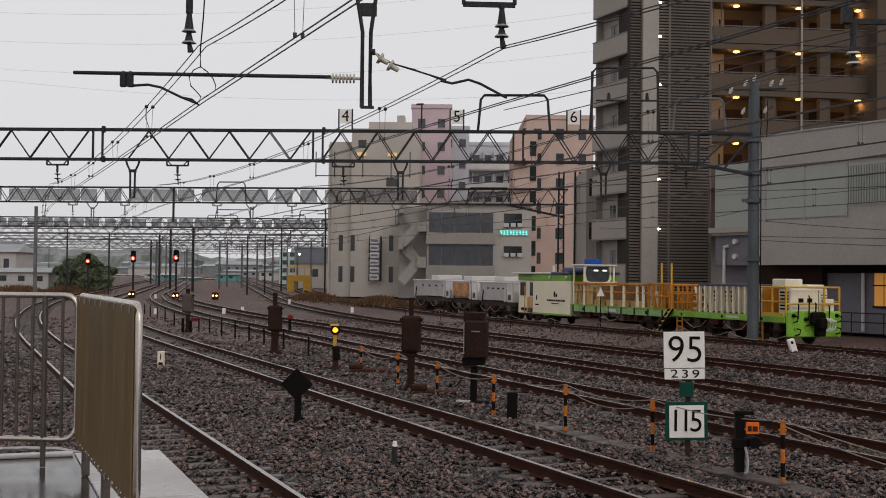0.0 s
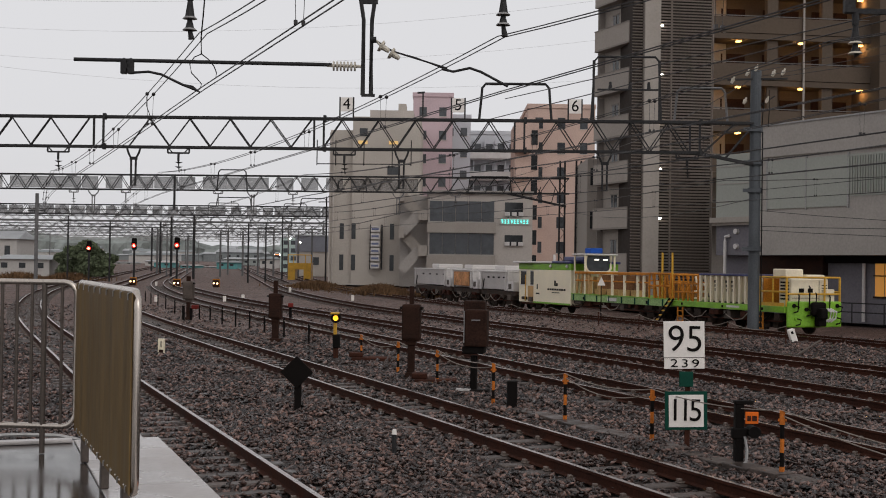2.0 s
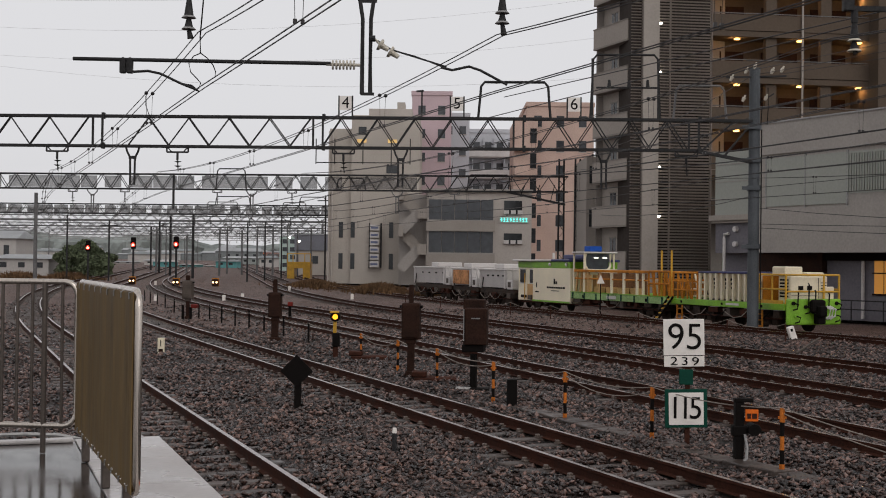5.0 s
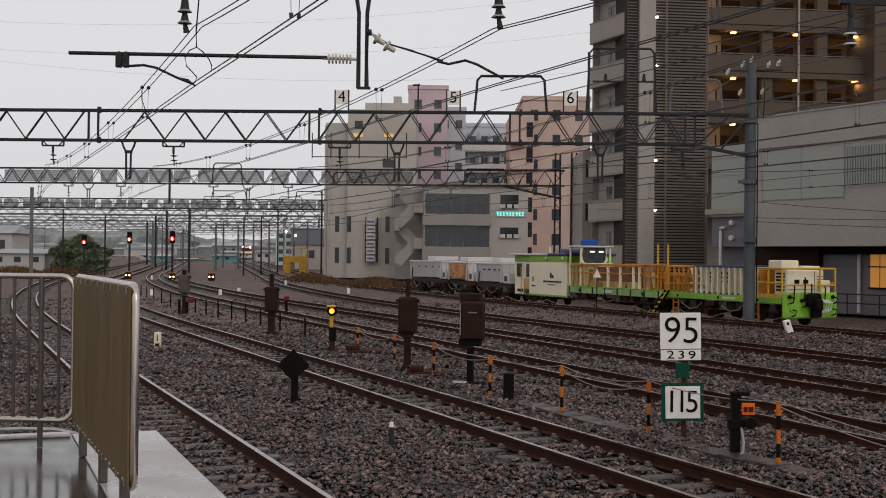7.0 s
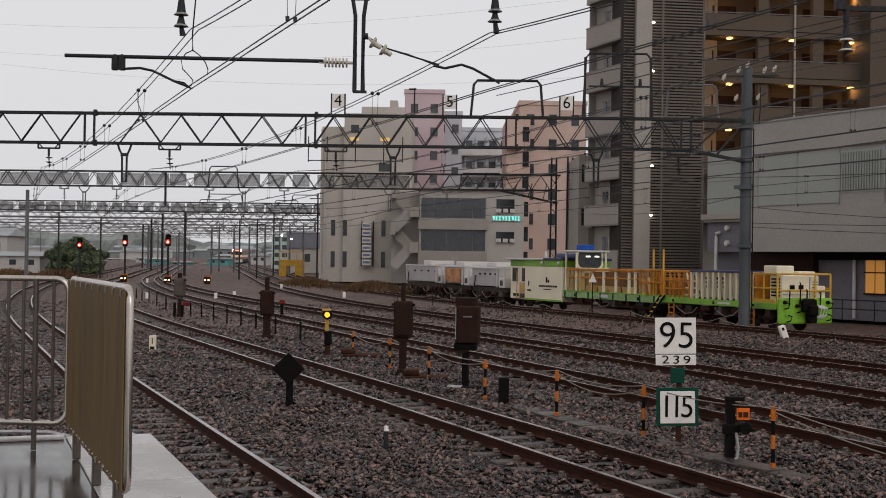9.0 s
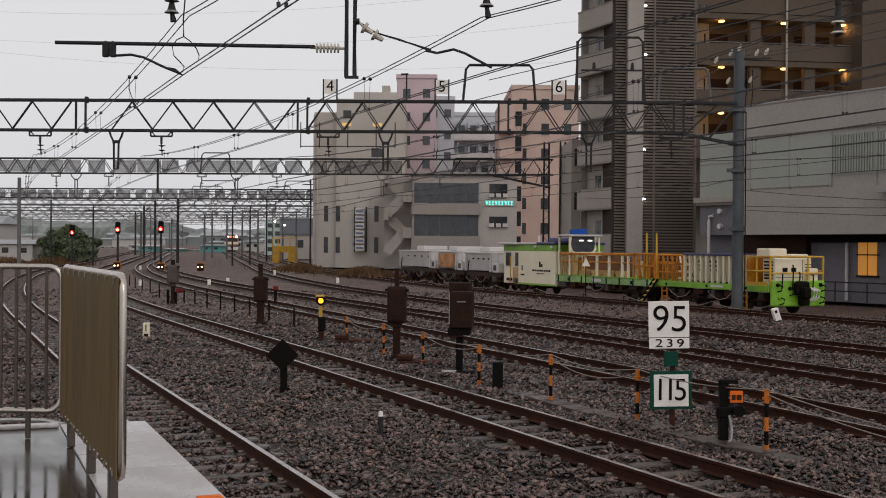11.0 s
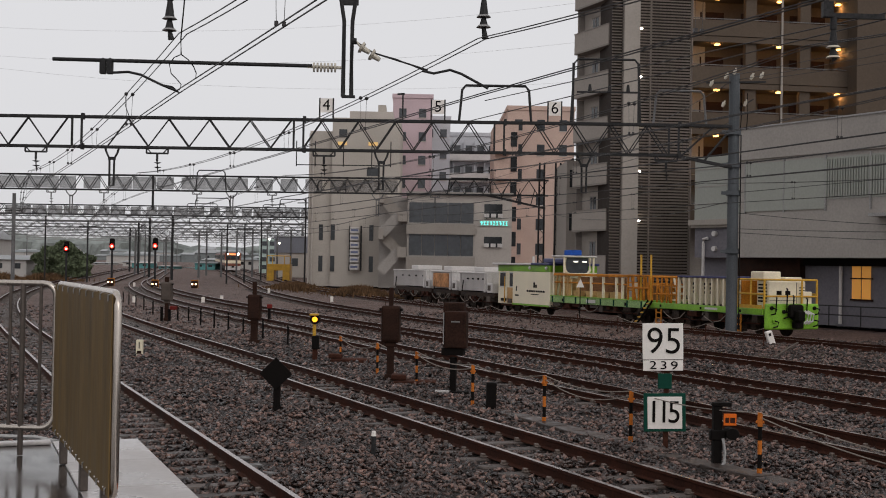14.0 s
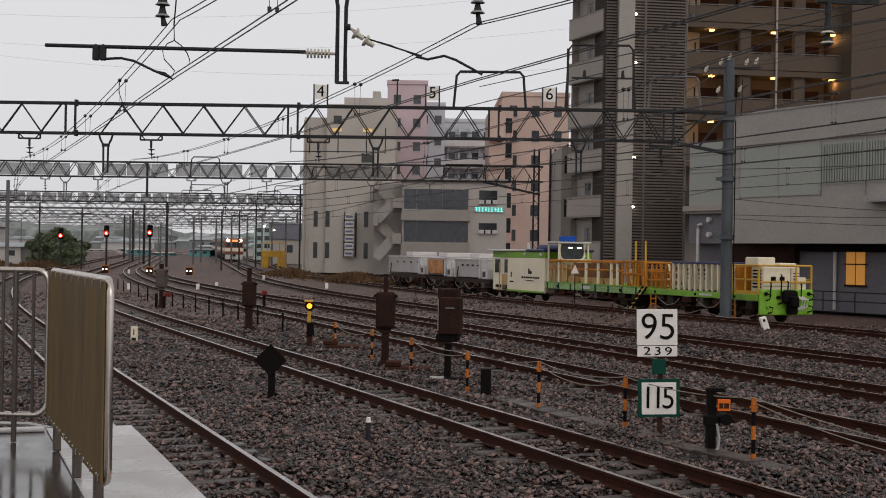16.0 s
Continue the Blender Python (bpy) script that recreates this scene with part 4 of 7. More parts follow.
def build_station_block():
    t = thing("depot_building", Matrix.Identity(4), "low grey building with green-grey panels and an overhanging upper storey", "building")
    f = pose(17.16, 66.0, 0, 0, 0, -60.5)
    L = 26
    boxes("upper_wall", CONCRETE_GREY, t, ((-0.05, 0.0, 8.42), (L, 6, 10.1)), bevel=0.0, m=f)
    boxes("lower_wall", CONCRETE_GREY, t, ((-0.05, 0.0, 3.15), (L, 6, 5.5)), m=f)
    boxes("band_wall", CONCRETE_GREY, t, ((-0.05, 0.12, 5.5), (L, 6, 8.42)), m=f)
    for i in range(5):
        x = 0.4 + i * 2.8
        if i == 2 or i == 3:
            for j in range(16):
                boxes("rib", PANEL_GREEN, t, ((x + j * 0.165, 0.02, 6.2), (x + j * 0.165 + 0.08, 0.12, 8.1)), m=f)
            boxes("rib_back", PANEL_GREEN, t, ((x, 0.09, 6.1), (x + 2.7, 0.118, 8.2)), m=f)
        else:
            boxes("wall_panel", PANEL_GREEN, t, ((x, 0.05, 5.62), (x + 2.72, 0.119, 8.2)), m=f)
    boxes("roof_trim", STEEL_PALE, t, ((-0.1, -0.06, 10.1), (L, 6, 10.18)), m=f)
    boxes("base_wall", WALL_BLUE, t, ((-4.62, 1.6, -0.3), (L, 6, 3.14)), m=f)
    boxes("left_panel_wall", PANEL_GREEN, t, ((-4.54, 0.9, 5.3), (-0.06, 6, 8.9)), m=f)
    for i in range(3):
        boxes("panel_joint", CONCRETE_GREY, t, ((-4.54, 0.87, 6.2 + i), (-0.06, 0.899, 6.24 + i)), m=f)
    boxes("cornice", TOWER_PALE, t, ((-4.7, 0.55, 5.0), (-0.06, 0.9, 5.3)), ((-4.62, 0.7, 4.85), (-0.06, 0.9, 5.0)), m=f)
    boxes("left_base_wall", WALL_BLUE, t, ((-4.54, 0.95, 3.15), (-0.06, 6, 4.85)), m=f)
    for dz in (4.5, 3.65):
        bm = B()
        tube(bm, f @ Vector((-2.8, 0.95, dz)), f @ Vector((-2.8, 0.75, dz)), 0.15, 14)
        part("wall_vent", bm, WAGON_WHITE, t)
    for x, z1, y in ((-3.65, 4.25, 0.8), (5.8, 3.1, 1.45)):
        bm = B()
        sweep(bm, [f @ Vector((x, y, -0.2)), f @ Vector((x, y, z1 - 0.3)), f @ Vector((x, y, z1 - 0.05)), f @ Vector((x + 0.3, y + 0.05, z1))], 0.09, 8)
        part("white_pipe", bm, WAGON_WHITE, t)
    # lit window
    for i in range(2):
        x = 6.45 + i * 0.62
        bm = B()
        box(bm, (x, 1.53, 1.1), (x + 0.55, 1.56, 2.95), f)
        part("lit_window", bm, WINDOW_LIT, t, "window lit warm orange from inside")
    boxes("window_frame", RUST_BOX, t, ((6.35, 1.5, 1.02), (7.75, 1.58, 1.1)), ((6.35, 1.5, 2.95), (7.75, 1.58, 3.04)), ((6.35, 1.5, 2.1), (7.75, 1.57, 2.16)), m=f)
    boxes("canopy", STEEL_PALE, t, ((9.3, -0.7, 5.12), (14, -0.002, 5.28)), m=f)
    # Black strip added as painted shade beneath the upper storey.
    boxes("overhang_shade_strip", BLACK, t, ((3.4, 1.3, 2.75), (L, 1.59, 3.14)), m=f)
    boxes("brown_shutter", RUST_BOX, t, ((-1.6, 1.2, 2.1), (3.3, 1.59, 3.14)), m=f)
    for i in range(9):
        x = 1.4 + i * 2.8
        boxes("panel_seam", STEEL_PALE, t, ((x - 1.06, 0.03, 5.5), (x - 0.98, 0.119, 8.3)), m=f)
    # handrail before the base wall
    t2 = thing("handrail", Matrix.Identity(4), "dark tubular handrail before the depot wall", "railing")
    bm = B()
    for z in (0.75, 0.3):
        tube(bm, f @ Vector((4, 0.4, z)), f @ Vector((16, 0.4, z)), 0.03, 6)
    part("rail_bar", bm, STEEL_DARK, t2)
    for i in range(7):
        bm = B()
        tube(bm, f @ Vector((4 + i * 2, 0.4, -0.25)), f @ Vector((4 + i * 2, 0.4, 0.78)), 0.03, 6)
        part("rail_post", bm, STEEL_DARK, t2)


WINDOW_LIT = glow("lit_window_glow", (0.75, 0.33, 0.06), 0.24)
build_tower()
build_station_block()


# ---------------------------------------------------------------- blocks beyond the yard
def rect(parent, name, mat, px, y, depth=0.08, proud=0.0):
    """A panel on a front at depth y: px is x0, z0, x1, z1 in metres."""
    return boxes(name, mat, parent, ((px[0], y - proud - depth, px[1]), (px[2], y - proud, px[3])))


def build_clinic():
    Y = 125.0
    t = thing("clinic_building", Matrix.Identity(4), "grey three-storey clinic with long dark windows and an outside stair", "clinic")
    x0, x1, x2 = -1.68, 5.29, 9.07
    zt = 9.76
    boxes("main_wall", WARM_GREY, t, ((x0, Y + 0.3, 0), (x2, Y + 14, zt)))
    boxes("roof_edge", CONCRETE_GREY, t, ((x0 - 0.2, Y - 0.1, zt), (x2 + 0.1, Y + 14, zt + 0.25)))
    bands = ((8.91, 6.82), (5.60, 3.45))
    for a, b in bands:
        for i in range(5):
            w = (x1 - x0 - 0.3) / 5
            rect(t, "window_pane", GLASS_BLUE, (x0 + 0.15 + i * w + 0.03, b, x0 + 0.15 + (i + 1) * w - 0.03, a), Y + 0.3, 0.1)
        rect(t, "window_sill", CONCRETE_GREY, (x0, b - 0.12, x1, b), Y + 0.3, 0.2)
    rect(t, "parapet_band", TOWER_PALE, (x0 - 0.1, bands[1][0] + 0.05, x1, bands[0][1] - 0.13), Y + 0.3, 0.35)
    rect(t, "parapet_band", TOWER_PALE, (x0 - 0.1, 0.9, x1, bands[1][1] - 0.13), Y + 0.3, 0.35)
    rect(t, "ground_window", GLASS, (x0, 0.3, x2, 0.85), Y + 0.3, 0.05)
    for a, b in ((8.86, 7.46), (5.49, 4.39)):
        rect(t, "loggia", GLASS, (6.22, b, 8.08, a), Y + 0.3, 0.05)
        for i in range(3):
            rect(t, "air_conditioner", WAGON_WHITE, (6.22 + i * 0.7, b + 0.02, 6.22 + i * 0.7 + 0.5, b + 0.4), Y + 0.25, 0.25)
    # teal sign: lit characters as plain strokes
    sg = rect(t, "sign_board", WARM_GREY, (5.70, 6.59, 8.84, 7.17), Y + 0.3, 0.1)
    xs = 5.81
    zc = 6.89
    for i in range(9):
        bm = B()
        x = xs + i * 0.325
        for a, b in (((0, 0.16), (0.24, 0.2)), ((0.02, 0.02), (0.22, 0.06)), ((0.1, -0.2), (0.15, 0.16)), ((0.0, -0.2), (0.24, -0.16)) if i % 3 else ((0.18, -0.15), (0.23, 0.1))):
            box(bm, (x + a[0], Y + 0.14, zc + a[1]), (x + b[0], Y + 0.19, zc + b[1]))
        part("sign_stroke", bm, TEAL_GLOW, sg)
    # outside stair
    xs0, xs1 = -4.65, x0
    boxes("stair_tower_wall", CONCRETE_GREY, t, ((xs0, Y + 2.5, 0), (xs1, Y + 13, 9.50)))
    zs = [1.21, 3.30, 5.15, 7.01, 8.93]
    for i, (a, b) in enumerate(zip(zs, zs[1:])):
        p, q = (xs0 + 0.3, xs1 - 0.9) if i % 2 else (xs0 + 0.3, xs1 - 0.9)
        lo, hi = ((p, a), (q, b)) if i % 2 == 0 else ((p, b), (q, a))
        bm = B()
        bar(bm, (lo[0], Y + 0.6 + 0.9 * (i % 2), lo[1] + 0.5), (hi[0], Y + 0.6 + 0.9 * (i % 2), hi[1] + 0.5), 0.12, 1.05)
        part("stair_flight", bm, TOWER_PALE if i % 2 else CONCRETE_GREY, t)
        boxes("landing", TOWER_PALE, t, ((xs1 - 1.0, Y + 0.2, b - 0.1), (xs1 - 0.05, Y + 2.4, b + 1.0)) if i % 2 == 0 else ((xs0, Y + 0.4, b - 0.1), (xs0 + 0.5, Y + 2.4, b + 1.0)))


def build_beige_block():
    Y = 132.0
    t = thing("office_block", Matrix.Identity(4), "beige office block with narrow windows and a column of sign boxes", "office building")
    xa, xb, xc = -12.52, -10.06, -2.70
    boxes("main_wall", BEIGE, t, ((xb, Y, 0), (xc, Y + 16, 18.30)))
    boxes("side_wall", BEIGE, t, ((xa, Y + 0.8, 0), (xb, Y + 16, 16.89)))
    boxes("roof_room", WARM_GREY, t, ((-8.35, Y + 2, 18.30), (-3.56, Y + 10, 19.28)))
    boxes("roof_tank", BEIGE, t, ((-5.28, Y + 3, 19.28), (-4.42, Y + 6, 20.15)))
    for i in range(2):
        z = 1.6 + i * 3.4
        for px in (-11.41, -10.06, -5.89):
            rect(t, "window", GLASS, (px, z, px + 0.45, z + 1.7), Y + (0.8 if px < xb else 0), 0.06)
    rect(t, "window", GLASS, (-9.33, 16.18, -8.47, 17.04), Y, 0.06)
    rect(t, "window", GLASS, (-6.26, 12.03, -4.91, 12.89), Y, 0.06)
    for x in (-8.96, -5.64):
        bm = B()
        box(bm, (x - 0.5, Y - 0.1, 15.32), (x + 0.5, Y - 0.04, 15.69))
        part("lit_strip", bm, WINDOW_DIM, t, "warm lit window strip")
    frame_ = boxes("sign_frame", STEEL_DARK, t, ((-8.04, Y - 0.6, 1.71), (-7.92, Y - 0.4, 6.58)),
                   ((-6.82, Y - 0.6, 1.71), (-6.64, Y - 0.4, 6.58)))
    for i in range(6):
        z1 = 6.40 - i * 0.79
        bm = B()
        box(bm, (-7.92, Y - 0.8, z1 - 0.62), (-6.94, Y - 0.3, z1), bevel=0.02)
        s_ = part("sign_box", bm, WAGON_WHITE, frame_, "white sign box with a blue band of illegible writing")
        boxes("writing_bar", SIGN_BLUE, s_, ((-7.83, Y - 0.812, z1 - 0.42), (-7.06, Y - 0.802, z1 - 0.2)))
    for x in (-12.52, -12.15):
        bm = B()
        tube(bm, (x, Y + 0.5, 0), (x, Y + 0.5, 16.59), 0.08, 6)
        part("downpipe", bm, WARM_GREY, t)


def build_flats(name, label, Y, px, mat, rows, cols, balcony=None, wpx=(0.9, 1.1)):
    x0, z1, x1 = px
    t = thing(name, Matrix.Identity(4), label, "apartment building")
    boxes("wall", mat, t, ((x0, Y, 0), (x1, Y + 14, z1)))
    boxes("roof_parapet", mat, t, ((x0 - 0.1, Y - 0.12, z1), (x1 + 0.1, Y + 14, z1 + 0.5)))
    for r in range(rows):
        z = z1 - 2.4 - r * 2.9
        for c in range(cols):
            x = x0 + (c + 0.5) * (x1 - x0) / cols
            w = boxes("window", GLASS_BLUE, t, ((x - wpx[0] / 2, Y - 0.03, z), (x + wpx[0] / 2, Y + 0.02, z + wpx[1])))
            boxes("window_frame", WARM_GREY, w, ((x - wpx[0] / 2 - 0.06, Y - 0.07, z - 0.08), (x + wpx[0] / 2 + 0.06, Y - 0.001, z - 0.001)))
        if balcony:
            boxes("balcony", balcony, t, ((x0 + 0.3, Y - 1.2, z - 1.0), (x1 - 0.3, Y - 1.05, z + 0.1)), ((x0 + 0.3, Y - 1.04, z - 1.15), (x1 - 0.3, Y - 0.001, z - 1.0)))
            for c in range(cols + 1):
                x = x0 + 0.4 + c * (x1 - x0 - 0.8) / cols
                boxes("balcony_divider", mat, t, ((x, Y - 1.03, z + 0.11), (x + 0.08, Y - 0.09, z + 1.6)))
    return t


build_clinic()
build_beige_block()
build_flats("mauve_flats", "mauve rendered block of flats above the office roofs", 150.0, (-4.04, 23.05, 0.84), PINK, 5, 2)
build_flats("blue_flats", "blue-grey block of flats with white balconies", 165.0, (-0.30, 22.25, 3.38), BLUE_GREY, 6, 2)
build_flats("balcony_flats", "pale blue-grey flats with rows of white balconies", 168.0, (2.03, 20.42, 10.08), BLUE_GREY, 6, 5, WAGON_WHITE)
t = build_flats("salmon_flats", "salmon tiled apartment block with small windows", 142.0, (9.6, 20.8, 17.43), SALMON, 8, 3, None, (0.9, 1.3))
boxes("side_bay", SALMON, t, ((8.06, 141.2, 0), (10.83, 150, 19.01)))
for i in range(7):
    z = 19.01 - 2.6 - i * 2.9
    boxes("bay_window", GLASS, t, ((9.97, 141.14, z), (10.70, 141.19, z + 1.7)))
    boxes("bay_balcony", SALMON, t, ((8.06, 140.2, z - 0.9), (9.77, 140.35, z + 0.3)), ((8.06, 140.36, z - 1.0), (9.77, 141.2, z - 0.9)))


# ---------------------------------------------------------------- maintenance train
def wheelset(parent, y, x_gauge=0.53):
    bm = B()
    tube(bm, (-0.6, y, 0.36), (0.6, y, 0.36), 0.06, 8)
    for s in (-1, 1):
        tube(bm, (s * x_gauge, y, 0.36), (s * (x_gauge + 0.09), y, 0.36), 0.37, 18)
    part("wheelset", bm, BOGIE, parent)


def bogie(parent, y, half=0.75):
    bm = B()
    for s in (-1, 1):
        box(bm, (s * 0.85 - 0.07, y - half - 0.25, 0.42), (s * 0.85 + 0.07, y + half + 0.25, 0.62), bevel=0.02)
        for d in (-half, half):
            box(bm, (s * 0.85 - 0.12, y + d - 0.15, 0.24), (s * 0.85 + 0.12, y + d + 0.15, 0.5), bevel=0.03)
        box(bm, (s * 0.85 - 0.1, y - 0.3, 0.25), (s * 0.85 + 0.1, y + 0.3, 0.7), bevel=0.03)
    box(bm, (-0.8, y - 0.2, 0.4), (0.8, y + 0.2, 0.62))
    part("bogie_frame", bm, BOGIE, parent)
    for d in (-half, half):
        wheelset(parent, y + d)


def vehicle(name, ya, yb, label):
    a, b = on_track(7, ya * 1.13), on_track(7, yb * 1.13)
    d = b - a
    m = Matrix.Translation((a + b) / 2) @ pose(0, 0, 0, 0, 0, yaw_of(d)) @ Matrix.Scale(1.13, 4)
    return thing(name, m, label, "rail vehicle", "maintenance train vehicles"), d.length / 2 / 1.13


def rail_run(parent, mat, x, ya, yb, z0, z1, posts, bars=2, r=0.028, name="railing"):
    """A tubular railing along the vehicle, each post and bar by itself."""
    for i in range(posts + 1):
        y = ya + (yb - ya) * i / posts
        bm = B()
        tube(bm, (x, y, z0), (x, y, z1), r, 6)
        part(name + "_post", bm, mat, parent)
    for i in range(bars):
        z = z1 - (z1 - z0) * i / bars
        bm = B()
        tube(bm, (x, ya, z), (x, yb, z), r, 6)
        part(name + "_bar", bm, mat, parent)


def tapered(name, mat, parent, lo, hi, inset, label=""):
    """A bin whose long sides lean in towards the bottom."""
    bm = B()
    box(bm, lo, hi)
    for v in bm.verts:
        if v.co.z < (lo[2] + hi[2]) / 2:
            v.co.x += inset if v.co.x < (lo[0] + hi[0]) / 2 else -inset
    return part(name, bm, mat, parent, label)


def pipe(name, mat, parent, a, b, r=0.028, n=6):
    bm = B()
    tube(bm, a, b, r, n)
    return part(name, bm, mat, parent)


def underparts(t, L, seed):
    """Rods, tanks and hoses slung below the deck."""
    rng = random.Random(seed)
    y = -L + 0.5
    while y < L - 0.6:
        w, h = rng.uniform(0.2, 0.7), rng.uniform(0.12, 0.34)
        boxes("underframe_box", rng.choice((BOGIE, RUSTY, BOGIE, CASE_GREY)), t, ((-1.18, y, 0.76 - h), (-0.7, y + w, 0.78)), bevel=0.02)
        y += w + rng.uniform(0.15, 0.6)
    pipe("brake_rod", RUSTY, t, (-1.12, -L + 0.4, 0.5), (-1.12, L - 0.5, 0.44), 0.03)
    for k in range(4):
        y = -L + 1.0 + k * (2 * L - 2) / 4
        bm = B()
        sweep(bm, [(-1.2, y, 0.72), (-1.22, y + 0.3, 0.5), (-1.22, y + 0.8, 0.42), (-1.2, y + 1.3, 0.6), (-1.18, y + 1.5, 0.72)], 0.02, 5)
        part("slack_hose", bm, ROPE if k % 2 else BLACK, t)


def step_ladder(t, y, w=0.36):
    ladder = pipe("step_frame", RAILING_ORANGE, t, (-1.24, y, 0.15), (-1.24, y, 0.8), 0.035)
    pipe("step_rail", RAILING_ORANGE, ladder, (-1.24, y + w, 0.15), (-1.24, y + w, 0.8), 0.035)
    for z in (0.2, 0.42, 0.64):
        pipe("rung", RAILING_ORANGE, ladder, (-1.24, y, z), (-1.24, y + w, z), 0.03)


def build_loco_flat():
    t, L = vehicle("track_maintenance_wagon", 44.0, 50.65, "lime green maintenance wagon with cream engine box and yellow railings")
    boxes("deck", LIME, t, ((-1.28, -L + 0.1, 0.82), (1.28, L, 1.05)), bevel=0.02)
    for y in (-L + 1.3, 0.1, L - 0.8):
        boxes("lifting_hole", BLACK, t, ((-1.285, y, 0.88), (-1.281, y + 0.12, 0.98)))
    boxes("writing_bar", WAGON_WHITE, t, ((-1.286, -0.9, 0.9), (-1.281, -0.1, 0.98)))
    plate = boxes("buffer_beam", LIME, t, ((-1.22, -L - 0.02, 0.3), (1.22, -L + 0.1, 1.24)), bevel=0.06)
    bm = B()
    box(bm, (-0.28, -L - 0.25, 0.72), (0.36, -L - 0.02, 1.22), bevel=0.1)
    box(bm, (-0.12, -L - 0.5, 0.6), (0.2, -L - 0.2, 1.0), bevel=0.07)
    box(bm, (-0.05, -L - 0.3, 0.34), (0.3, -L - 0.02, 0.7), bevel=0.05)
    part("coupler", bm, BLACK, plate, "black coupler")
    for x, z in ((-0.95, 1.08), (-0.85, 0.62), (1.0, 1.08), (0.95, 0.65), (-0.4, 0.95)):
        bm = B()
        tube(bm, (x - 0.02, -L - 0.08, z), (x - 0.02, -L - 0.02, z), 0.07, 10)
        part("hose_cock", bm, BLACK if z > 0.9 else LIME, plate)
        bm = B()
        sweep(bm, [(x, -L - 0.08, z), (x + 0.1, -L - 0.18, z - 0.04), (x + 0.06, -L - 0.16, z - 0.2), (x - 0.06, -L - 0.08, z - 0.24)], 0.03, 6)
        part("hose", bm, BLACK, plate)
    for x in (0.5, 0.62, 0.75):
        bm = B()
        sweep(bm, [(x - 0.1, -L - 0.06, 0.98), (x + 0.06, -L - 0.22, 0.86), (x + 0.02, -L - 0.2, 0.62), (x - 0.12, -L - 0.1, 0.5)], 0.035, 6)
        part("pale_hose", bm, WAGON_WHITE, plate)
    for x, h in ((-0.78, 1.45), (-0.3, 1.75), (0.0, 1.5), (0.62, 1.4)):
        bm = B()
        sweep(bm, [(x, -L - 0.05, 0.95), (x - 0.02, -L - 0.09, 1.2), (x + 0.02, -L - 0.06, h), (x + 0.12, -L + 0.1, h + 0.04)], 0.026, 6)
        part("riser_hose", bm, BLACK, plate)
    eng = boxes("engine_box", CREAM, t, ((-0.82, -L + 0.3, 1.06), (0.86, -L + 1.0, 2.06)), bevel=0.05)
    for x in (-0.48, -0.08):
        boxes("square_vent", BLACK, eng, ((x, -L + 0.26, 1.55), (x + 0.2, -L + 0.298, 1.7)))
    boxes("panel_edge", CASE_GREY, eng, ((-0.78, -L + 0.285, 1.34), (0.4, -L + 0.298, 1.355)), ((0.42, -L + 0.285, 1.1), (0.435, -L + 0.298, 2.0)))
    for i in range(4):
        boxes("vent_slat", BLACK, eng, ((0.55, -L + 0.285, 1.5 + i * 0.1), (0.8, -L + 0.298, 1.53 + i * 0.1)))
    for i in range(6):
        boxes("vent_slat", BLACK, eng, ((-0.86, -L + 0.42, 1.28 + i * 0.12), (-0.822, -L + 0.86, 1.34 + i * 0.12)))
    boxes("tank_top", CREAM, t, ((-0.95, -L + 0.45, 2.08), (-0.15, -L + 1.2, 2.4)), bevel=0.05)
    boxes("cover_top", CREAM, t, ((-0.1, -L + 0.3, 2.08), (0.7, -L + 1.0, 2.2)), bevel=0.04)
    boxes("cream_locker", CREAM, t, ((0.6, -L + 0.12, 1.06), (1.0, -L + 0.28, 1.68)), bevel=0.03)
    for x, ya in ((-1.2, -L + 0.1), (1.2, -L + 0.1)):
        rail_run(t, YELLOW, x, ya, -L + 1.6, 1.05, 2.1, 2, 2, 0.035)
    for x in (-1.2, 0.5, 1.2):
        pipe("railing_post", YELLOW, t, (x, -L + 0.08, 1.05), (x, -L + 0.08, 2.1), 0.036)
    for z in (2.1, 1.5):
        pipe("railing_bar", YELLOW, t, (-1.2, -L + 0.08, z), (1.2, -L + 0.08, z), 0.034)
    boxes("end_board", RAILING_ORANGE, t, ((-1.1, -L + 1.5, 1.06), (1.1, -L + 1.55, 2.05)), bevel=0.01)
    boxes("side_kick_board", YELLOW, t, ((-1.26, -L + 0.2, 1.05), (-1.22, -L + 1.6, 1.18)))
    # ribbed hopper: leaning bins behind upright posts
    ya, yb = -1.9, 1.72
    hop = tapered("hopper", CREAM, t, (-1.12, ya, 1.1), (1.12, yb, 2.08), 0.42)
    boxes("hopper_floor", CASE_GREY, hop, ((-1.1, ya, 1.055), (1.1, yb, 1.098)))
    n = 11
    for i in range(n):
        y = ya + (yb - ya) * i / (n - 1)
        boxes("hopper_rib", CREAM, hop, ((-1.24, y - 0.04, 1.06), (-1.13, y + 0.04, 2.1)), bevel=0.008)
    boxes("hopper_rim", BLUE_ROOF, hop, ((-1.25, ya - 0.06, 2.102), (1.2, yb + 0.06, 2.18)), bevel=0.02)
    for i in (4, 5, 7):
        y = ya + (yb - ya) * (i + 0.5) / (n - 1)
        for k in range(3):
            boxes("writing_bar", BLACK, hop, ((-1.135, y - 0.07 + 0.02 * k, 1.5 + 0.16 * k), (-1.121, y + 0.05 + 0.02 * k, 1.6 + 0.16 * k)))
    # orange cage with leaning braces
    rail_run(t, RAILING_ORANGE, -1.22, 1.85, L - 0.05, 1.05, 2.1, 5, 3, 0.036)
    rail_run(t, RAILING_ORANGE, 1.15, 1.85, L - 0.05, 1.05, 2.1, 3, 3)
